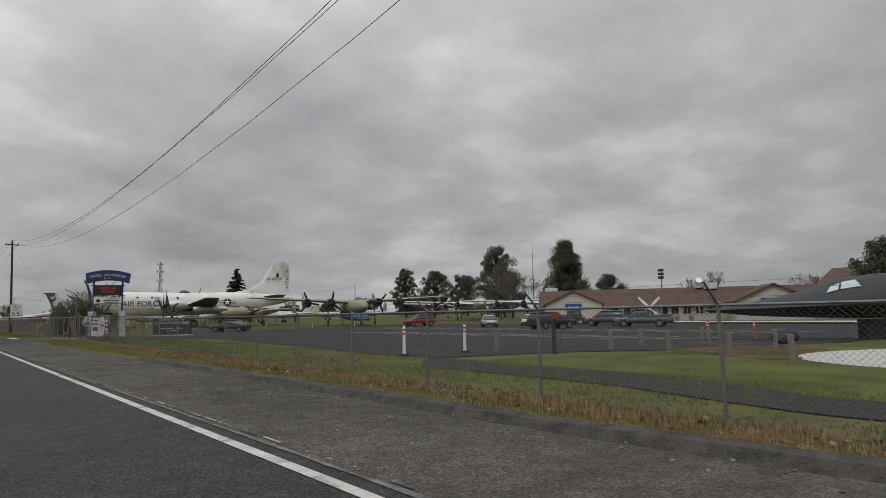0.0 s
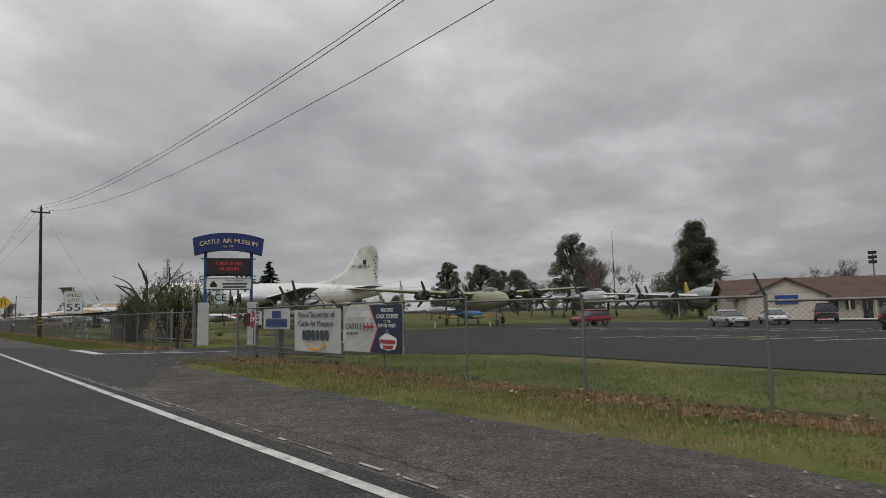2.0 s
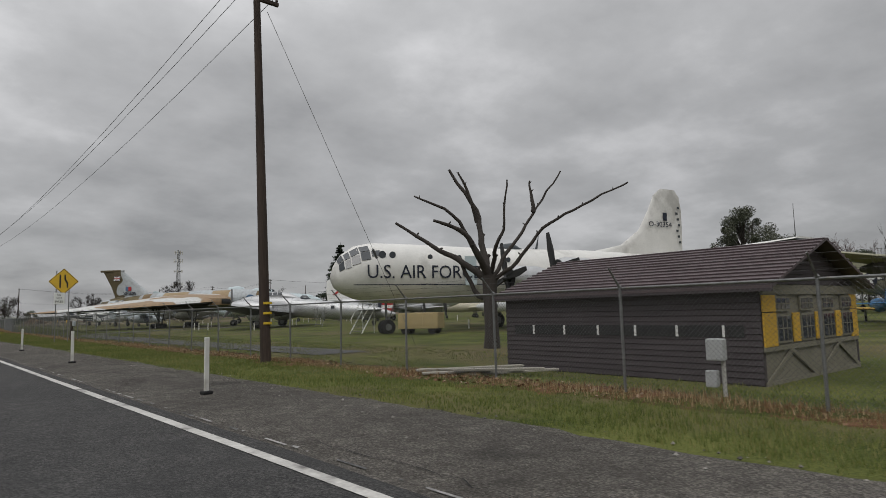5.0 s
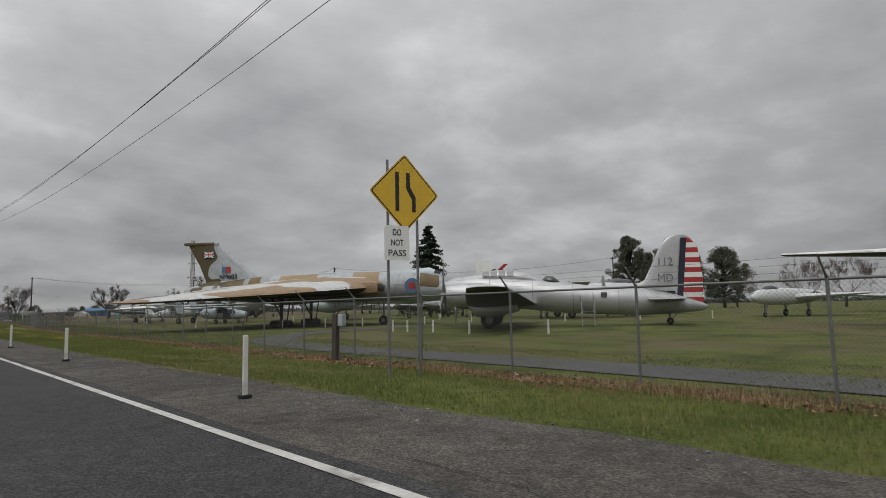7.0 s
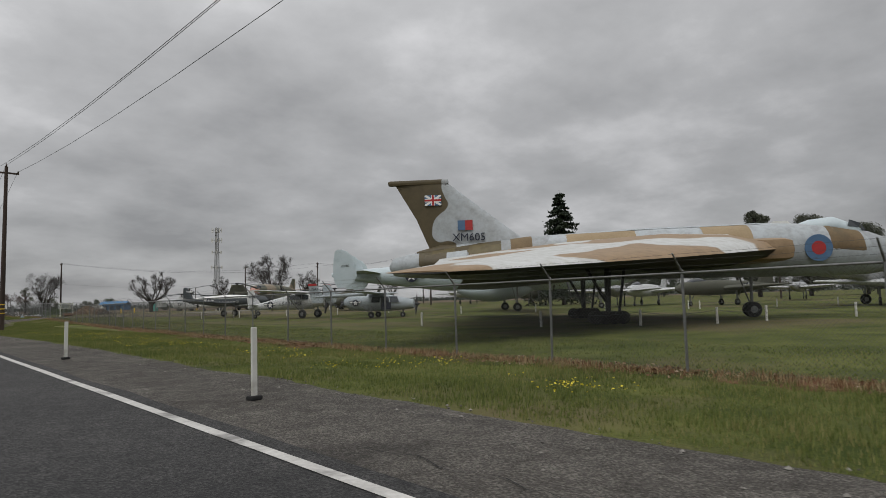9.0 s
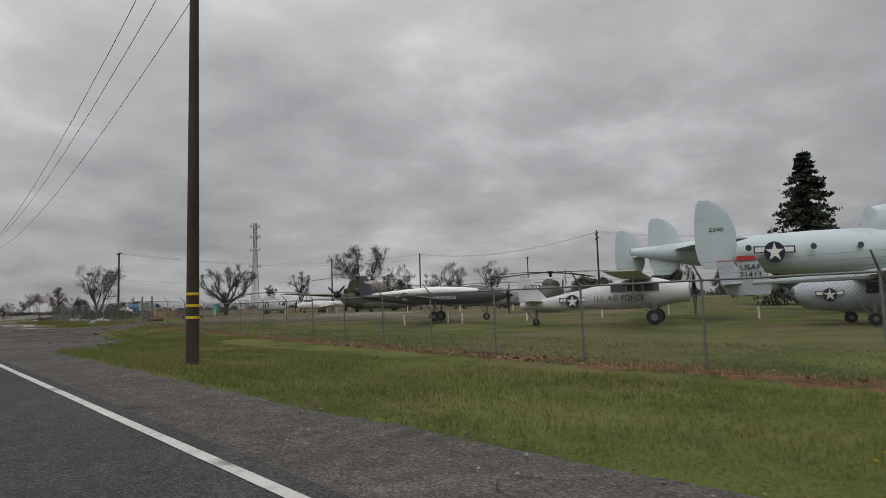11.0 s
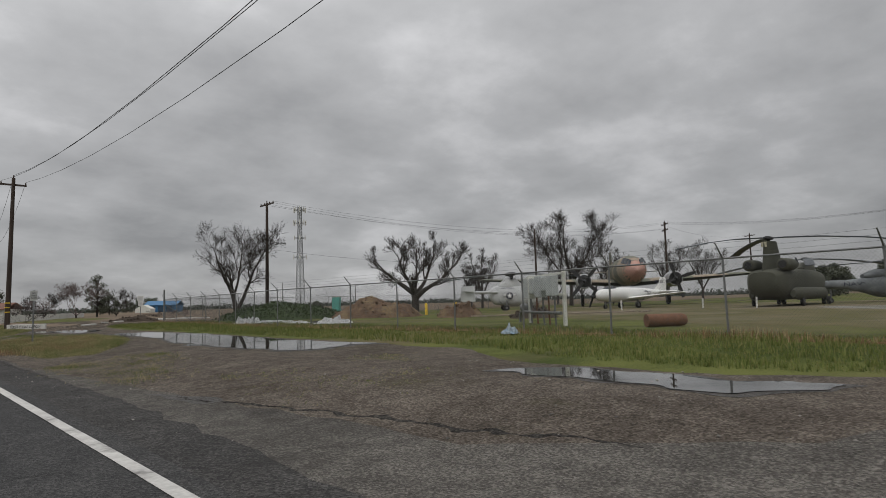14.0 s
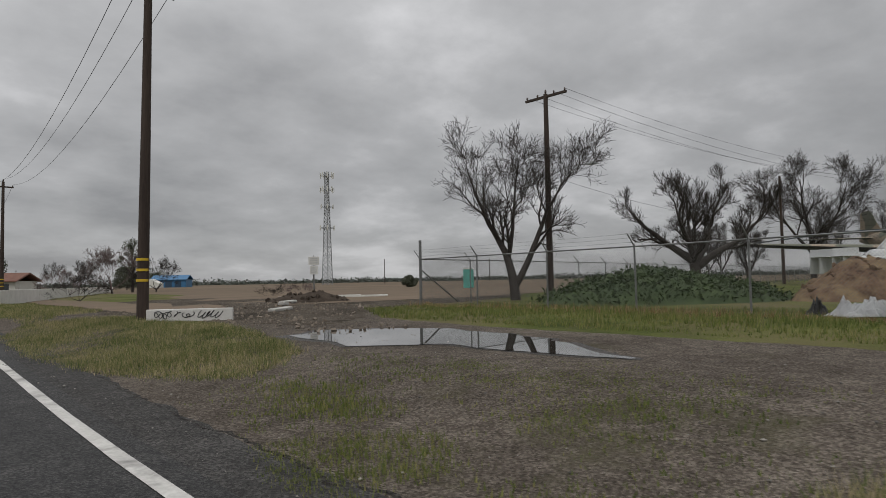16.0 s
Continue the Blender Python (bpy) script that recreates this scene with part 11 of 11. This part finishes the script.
def blades(name, xy, height, width, material, label, seed, per=4, clump=0.05, lean=0.45, patchy=True):
    """Tufts of tapering blades rooted on the land."""
    rng = np.random.default_rng(seed)
    xy = np.repeat(np.asarray(xy, float), per, 0)
    n = len(xy)
    base = xy + rng.normal(size=(n, 2)) * clump
    late = np.clip((base[:, 1] - 230) / 22, 0, 1)
    late = late * late * (3 - 2 * late)

    def s(a, b, v):
        u = np.clip((v - a) / (b - a), 0, 1)
        return u * u * (3 - 2 * u)
    z = -0.15 * s(4, 9, base[:, 0]) - 0.35 * s(14, 48, base[:, 0]) * (1 - s(95, 130, base[:, 1]))
    z = z - 0.2 * s(9.9, 12.6, base[:, 0]) * (1 - s(19, 24, base[:, 0])) * s(92, 97, base[:, 1]) * (1 - s(105, 109, base[:, 1]))
    z = z + (0.25 * s(4.2, 7.2, base[:, 0]) + 0.10 * s(11.5, 14.5, base[:, 0]) - z) * late
    hh = height * (0.45 + 0.9 * rng.random(n))
    if patchy:
        hh = hh * (0.72 + 0.5 * np.sin(base[:, 0] * 1.3 + 2 * np.sin(base[:, 1] * 0.43)) * np.sin(base[:, 1] * 0.61 + 1.7 * np.sin(base[:, 0] * 0.8)))
    a = rng.random(n) * 6.2832
    w = width * (0.6 + 0.8 * rng.random(n))
    l = lean * hh * rng.random(n)
    b2 = rng.random(n) * 6.2832
    v = np.empty((n, 3, 3), np.float32)
    for k, sgn in ((0, -1), (1, 1)):
        v[:, k, 0] = base[:, 0] + sgn * np.cos(a) * w / 2
        v[:, k, 1] = base[:, 1] + sgn * np.sin(a) * w / 2
        v[:, k, 2] = z - 0.01
    v[:, 2, 0] = base[:, 0] + np.cos(b2) * l
    v[:, 2, 1] = base[:, 1] + np.sin(b2) * l
    v[:, 2, 2] = z + hh
    me = bpy.data.meshes.new(name)
    me.vertices.add(n * 3)
    me.vertices.foreach_set("co", v.ravel())
    me.loops.add(n * 3)
    me.loops.foreach_set("vertex_index", np.arange(n * 3, dtype=np.int32))
    me.polygons.add(n)
    me.polygons.foreach_set("loop_start", np.arange(0, n * 3, 3, dtype=np.int32))
    me.update(calc_edges=True)
    me.materials.append(material)
    return tagged(new(name, me), label, "grass", kind="stuff")


def between(left, right, y0, y1, density, seed, keep=None):
    rng = np.random.default_rng(seed)
    n = int((y1 - y0) * 6 * density)
    y = y0 + (y1 - y0) * rng.random(n)
    l = np.interp(y, [p[1] for p in left], [p[0] for p in left])
    r = np.interp(y, [p[1] for p in right], [p[0] for p in right])
    x = l + 6 * rng.random(n)
    ok = x < r
    return np.stack([x[ok], y[ok]], 1)


def inside(outline, density, seed, grow=0.0):
    rng = np.random.default_rng(seed)
    o = np.array(outline, float)
    lo, hi = o.min(0), o.max(0)
    p = lo + (hi - lo) * rng.random((int((hi - lo).prod() * density), 2))
    ok = np.zeros(len(p), bool)
    for a, b in zip(o, np.roll(o, -1, 0)):
        c = (a[1] > p[:, 1]) != (b[1] > p[:, 1])
        ok ^= c & (p[:, 0] < (b[0] - a[0]) * (p[:, 1] - a[1]) / (b[1] - a[1] + 1e-9) + a[0])
    return p[ok]


FA = [p for p in FENCE_A if p[1] > 0]
EDGE = [(x + 0.1, y) for x, y in ROAD_R]
KERB_E = [(6.55, -40), (6.55, 40), (7.6, 56), (9.4, 64)]
blades("verge_grass", between([(6.4, 8), (6.2, 40), (5.7, 55), (6.5, 62)], FA, 12, 66, 30, 1), 0.085, 0.011, STRAW_BLADE, "straw-coloured grass between kerb and fence", 11, per=6, clump=0.07)
blades("verge_grass", between([(6.4, 8), (6.2, 40), (5.7, 55), (6.5, 62)], FA, 12, 66, 48, 71), 0.08, 0.011, GREEN_BLADE, "green grass between kerb and fence", 72, per=6, clump=0.07)
blades("verge_grass", between(EDGE, [(x - 0.5, y) for x, y in FENCE_B], 78, 140, 80, 2), 0.075, 0.011, GREEN_BLADE, "green roadside grass with yellow tips", 12, per=6, clump=0.07)
blades("verge_grass", between(EDGE, [(x - 0.6, y) for x, y in FENCE_B], 140, 230, 80, 3), 0.085, 0.011, GREEN_BLADE, "lush green roadside grass", 13, per=6, clump=0.07)
blades("verge_grass", between([(8.4, 230), (9.4, 233), (10, 238.7), (10.8, 243), (13.8, 246.4)], [(x - 0.3, y) for x, y in FENCE_B], 228, 246.4, 60, 4), 0.09, 0.017, GREEN_BLADE, "lush green grass beside the yard gate", 14)
for k, line in enumerate((FENCE_A[1:], FENCE_B, FENCE_C)):
    w = [(x - 0.75, y) for x, y in line]
    e = [(x + 0.3, y) for x, y in line]
    blades("dead_grass", between(w, e, max(10, line[0][1]), line[-1][1], 90 if k < 2 else 40, 20 + k), 0.13 if k < 2 else 0.2, 0.014, STRAW_BLADE, "reddish-brown dead grass along the fence", 30 + k)
blades("lawn_grass", between([(x + 0.4, y) for x, y in FENCE_B], [(x + 8, y) for x, y in FENCE_B], 78, 250, 26, 5), 0.06, 0.02, GREEN_BLADE, "mown museum lawn behind the fence", 15)
blades("lawn_grass", between([(x + 0.4, y) for x, y in FA], [(x + 5, y) for x, y in FA], 12, 66, 40, 6), 0.06, 0.018, GREEN_BLADE, "mown lawn strip between fence and car park", 16)
blades("yard_grass", between([(11.2, 252.6), (10.0, 255.5), (10.2, 259), (11.6, 262.5), (11.9, 280), (12.3, 297), (14, 300)], [(14.4, 252), (22, 262), (22, 290), (24, 300)], 252.4, 300, 45, 7), 0.13, 0.018, GREEN_BLADE, "rough green grass behind the puddles", 17, per=5)

def clusters(outline, count, per, radius, seed):
    """Points gathered in loose round patches within an outline."""
    rng = np.random.default_rng(seed)
    c = inside(outline, 400, seed)
    c = c[rng.permutation(len(c))[:count]]
    r = radius * (0.4 + rng.random(len(c)) * 0.9)
    p = np.repeat(c, per, 0) + rng.normal(size=(len(c) * per, 2)) * np.repeat(r, per)[:, None] * np.array([0.6, 1.3])
    return p


ISLAND = [(3.5, 280.3), (3.3, 282.4), (3.6, 284.5), (4.8, 283.9), (6.0, 283.4), (7.2, 283.6), (8.1, 282.4), (8.1, 280), (7.8, 276.4), (6.6, 273.0), (5.6, 271.4), (4.7, 272.6), (4.6, 275), (4.3, 278.5)]
CLUMP = [(4.3, 302.5), (5.4, 306), (7.4, 304.5), (8.7, 300.2), (7.3, 294.1), (6.4, 291.3), (5.2, 290.5), (4.5, 291.6), (4.0, 293.6), (3.85, 296.5)]
blades("tall_grass", inside(ISLAND, 150, 8), 0.17, 0.009, TALL_BLADE, "tall yellow-green wild grass round the sign", 18, per=20, clump=0.10, lean=0.7)
blades("tall_grass", clusters([(4.4, 276), (4.2, 281), (5.4, 282.6), (7.4, 281.5), (7.0, 276), (5.6, 273)], 34, 70, 0.35, 41), 0.2, 0.008, STRAW_BLADE, "straw-coloured seeding grass round the sign", 42, per=7, clump=0.08, lean=0.8)
blades("weeds", clusters([(3.3, 282), (3.5, 284.8), (4.6, 284), (4.3, 281.5)], 16, 70, 0.3, 43), 0.07, 0.016, GREEN_BLADE, "low dark green weeds at the edge of the wild grass", 44, per=6, clump=0.06)
blades("tall_grass", inside(CLUMP, 120, 9), 0.125, 0.009, TALL_BLADE, "wild yellow-green grass round the power pole", 19, per=14, clump=0.09, lean=0.7)
blades("weeds", inside([(3.45, 286.0), (3.4, 286.6), (3.7, 287.5), (4.3, 287.5), (4.9, 286.6), (4.4, 285.9)], 160, 33), 0.05, 0.011, GREEN_BLADE, "low green weeds on the gravel edge", 34, per=8, clump=0.06)
blades("tall_grass", inside([(5.2, 303), (7.2, 330), (10, 330), (8.8, 310), (6.9, 309)], 30, 10), 0.16, 0.014, TALL_BLADE, "wild grass beside the road", 20, per=8, clump=0.08)


WEEDS = [(3.9, 268.1), (5.0, 270.6), (6.4, 269.9), (6.2, 267), (5.2, 264.5), (4.3, 264.3)]
blades("weeds", clusters(WEEDS, 30, 70, 0.4, 11), 0.045, 0.014, TALL_BLADE, "thin yellow weeds on the gravel", 21, per=4, clump=0.04)
blades("weeds", clusters([(3.8, 283), (6.0, 285), (8.0, 285), (7.5, 290), (5.0, 289.6), (3.9, 288.5)], 26, 70, 0.4, 12), 0.05, 0.015, GREEN_BLADE, "low green weeds on the gravel", 22, per=5, clump=0.05)
blades("weeds", clusters([(4.5, 256), (9, 259), (9.5, 263), (6, 264), (4.5, 262)], 10, 50, 0.4, 14), 0.03, 0.014, TALL_BLADE, "thin weeds on the gravel", 23, per=4, clump=0.04)
blades("weeds", clusters([(8.3, 229.5), (9.4, 233), (9.8, 238), (8.6, 237), (7.6, 231)], 12, 50, 0.25, 15), 0.04, 0.014, GREEN_BLADE, "low weeds along the edge of the gravel", 24, per=4, clump=0.04)

# dead leaves along the fence
rng = np.random.default_rng(33)
DEADLEAF = blade_material("dead_leaves", [(0.2, (0.05, 0.026, 0.014)), (0.45, (0.13, 0.07, 0.038)), (0.62, (0.22, 0.135, 0.08)), (0.8, (0.34, 0.27, 0.2))], 1.2)
for k, line in enumerate((FENCE_A[1:], FENCE_B)):
    xy = between([(x - 0.95, y) for x, y in line], [(x + 0.5, y) for x, y in line], max(12, line[0][1]), line[-1][1], 48, 60 + k)
    keep = np.sin(xy[:, 1] * 0.7 + 1.5 * np.sin(xy[:, 1] * 0.23)) + rng.normal(size=len(xy)) * 0.6 > -0.3
    xy = xy[keep]
    z = np.array([ground_z(a, b) for a, b in xy]) + 0.015 + 0.03 * rng.random(len(xy))
    lv = quads("dead_leaves", np.column_stack([xy, z]), 0.055, DEADLEAF, None, rng, flatness=0.25, long=0.8)
    tagged(lv, "brown dead leaves strewn along the fence", "leaves", kind="stuff")

# yellow wild flowers in the verge
PETAL = mat("yellow_petals", (0.62, 0.52, 0.04), (0.52, 0.42, 0.03), 5, 0.7, 0)
rng = np.random.default_rng(77)
pts = []
for k in range(60):
    y = 166 + 34 * rng.random()
    x = lerp_line(ROAD_R, y) + 0.8 + 2.6 * rng.random()
    for j in range(int(3 + 34 * rng.random() ** 2)):
        q = rng.normal(size=2) * 0.22
        pts.append((x + q[0], y + q[1], ground_z(x, y) + 0.14 + 0.1 * rng.random()))
fl = quads("wild_flowers", pts, 0.026, PETAL, None, rng, flatness=0.3, long=0.7)
tagged(fl, "small yellow wild flowers in the roadside grass", "flowers", kind="stuff")

# loose stones on the shoulder and in the yard
def stones(name, xy, lo, hi, material, label, seed):
    rng = np.random.default_rng(seed)
    n = len(xy)
    oct_ = np.array([(1, 0, 0), (0, 1, 0), (-1, 0, 0), (0, -1, 0), (0, 0, 0.75), (0, 0, -0.6)])
    faces = np.array([(0, 1, 4), (1, 2, 4), (2, 3, 4), (3, 0, 4), (1, 0, 5), (2, 1, 5), (3, 2, 5), (0, 3, 5)])
    s = lo + (hi - lo) * rng.random(n) ** 3
    ang = rng.random(n) * 6.28
    v = oct_[None] * (1 + 0.5 * (rng.random((n, 6, 3)) - 0.5)) * s[:, None, None]
    c, q = np.cos(ang)[:, None], np.sin(ang)[:, None]
    vx = v[:, :, 0] * c - v[:, :, 1] * q + xy[:, :1]
    vy = v[:, :, 0] * q + v[:, :, 1] * c + xy[:, 1:]
    vz = v[:, :, 2] + np.array([ground_z(a, b) for a, b in xy])[:, None] + 0.012
    me = bpy.data.meshes.new(name)
    me.from_pydata(np.stack([vx, vy, vz], 2).reshape(-1, 3).tolist(), [], (faces[None] + 6 * np.arange(n)[:, None, None]).reshape(-1, 3).tolist())
    me.materials.append(material)
    return tagged(new(name, me), label, "gravel", kind="stuff")


STONE = blade_material("loose_stones", [(0.2, (0.05, 0.046, 0.042)), (0.5, (0.12, 0.112, 0.10)), (0.8, (0.32, 0.30, 0.27))], 0.6)
stones("loose_gravel", between([(x - 1.0, y) for x, y in ROAD_R], [(x + 0.25, y) for x, y in ROAD_R], 14, 228, 14, 41), 0.008, 0.028, STONE, "loose stones along the edge of the shoulder", 51)
stones("loose_gravel", between([(3.4, 14), (3.4, 228)], [(x - 0.6, y) for x, y in ROAD_R], 14, 228, 5, 42), 0.006, 0.02, STONE, "loose chippings on the shoulder", 52)
stones("loose_gravel", between(YARD_L, YARD_R, 226, 300, 9, 43), 0.006, 0.022, STONE, "loose stones on the gravel yard", 53)

# cracks in the road
CRACK = mat("crack_dark", (0.012, 0.012, 0.012), (0.02, 0.02, 0.02), 3, 1.0, 0)


def crack(pts, seed, w=0.02):
    rng = np.random.default_rng(seed)
    fine = []
    for (x0, y0), (x1, y1) in zip(pts, pts[1:]):
        n = max(2, int(math.dist((x0, y0), (x1, y1)) / 0.18))
        fine += [(x0 + (x1 - x0) * k / n + rng.normal() * 0.03, y0 + (y1 - y0) * k / n + rng.normal() * 0.03) for k in range(n)]
    vs, fs = [], []
    for k, (x, y) in enumerate(fine):
        x2, y2 = fine[min(k + 1, len(fine) - 1)]
        x1, y1 = fine[max(k - 1, 0)]
        d = Vector((x2 - x1, y2 - y1, 0)).normalized()
        ww = w * (0.3 + 0.9 * rng.random()) * (0.3 if k in (0, len(fine) - 1) else 1)
        for s in (-1, 1):
            px, py = x - s * d.y * ww / 2, y + s * d.x * ww / 2
            vs.append((px, py, ground_z(px, py) + 0.0125))
    for k in range(len(fine) - 1):
        fs.append((2 * k, 2 * k + 1, 2 * k + 3, 2 * k + 2))
    me = bpy.data.meshes.new("crack")
    me.from_pydata(vs, [], fs)
    me.materials.append(CRACK)
    return tagged(new("crack", me), "dark ragged crack in the asphalt", "crack", kind="structure")


rng = np.random.default_rng(9)
for k in range(46):
    y = 16 + k * 5.6 + 3 * rng.random()
    x = 0.2 + 2.2 * rng.random()
    if k % 3 == 0:
        crack([(3.3 + 0.2 * rng.normal(), y), (3.9 + rng.random(), y + rng.normal() * 0.6), (4.9, y + rng.normal() * 0.8)], k, 0.012)
    elif k % 3 == 1:
        crack([(-2.0, y), (x, y + rng.normal() * 0.5), (2.5, y + rng.normal() * 0.5)], k, 0.012)
    else:
        crack([(3.28, y), (3.36, y + 2.5), (3.3, y + 4.4)], k, 0.012)

# worn thin seam line beside the edge line
bm = B()
_r = np.random.default_rng(9)
y = 16.0
while y < 128:
    L_ = 0.06 + 0.5 * _r.random() ** 2
    x, w = 3.03 + 0.02 * math.sin(y * 0.4) + 0.008 * _r.normal(), 0.012 + 0.016 * _r.random()
    if not 60 < y < 80:
        z = ground_z(x, y) + 0.012
        bm.faces.new([bm.verts.new(v) for v in ((x - w, y, z), (x + w, y + 0.02, z), (x + w * 0.8, y + L_, z), (x - w * 0.7, y + L_ - 0.03, z))])
    y += L_ + 0.04 + 0.5 * _r.random() ** 2
tagged(part("worn_seam_line", bm, FADED, None), "broken remains of a thin painted line", "road marking", kind="stuff")
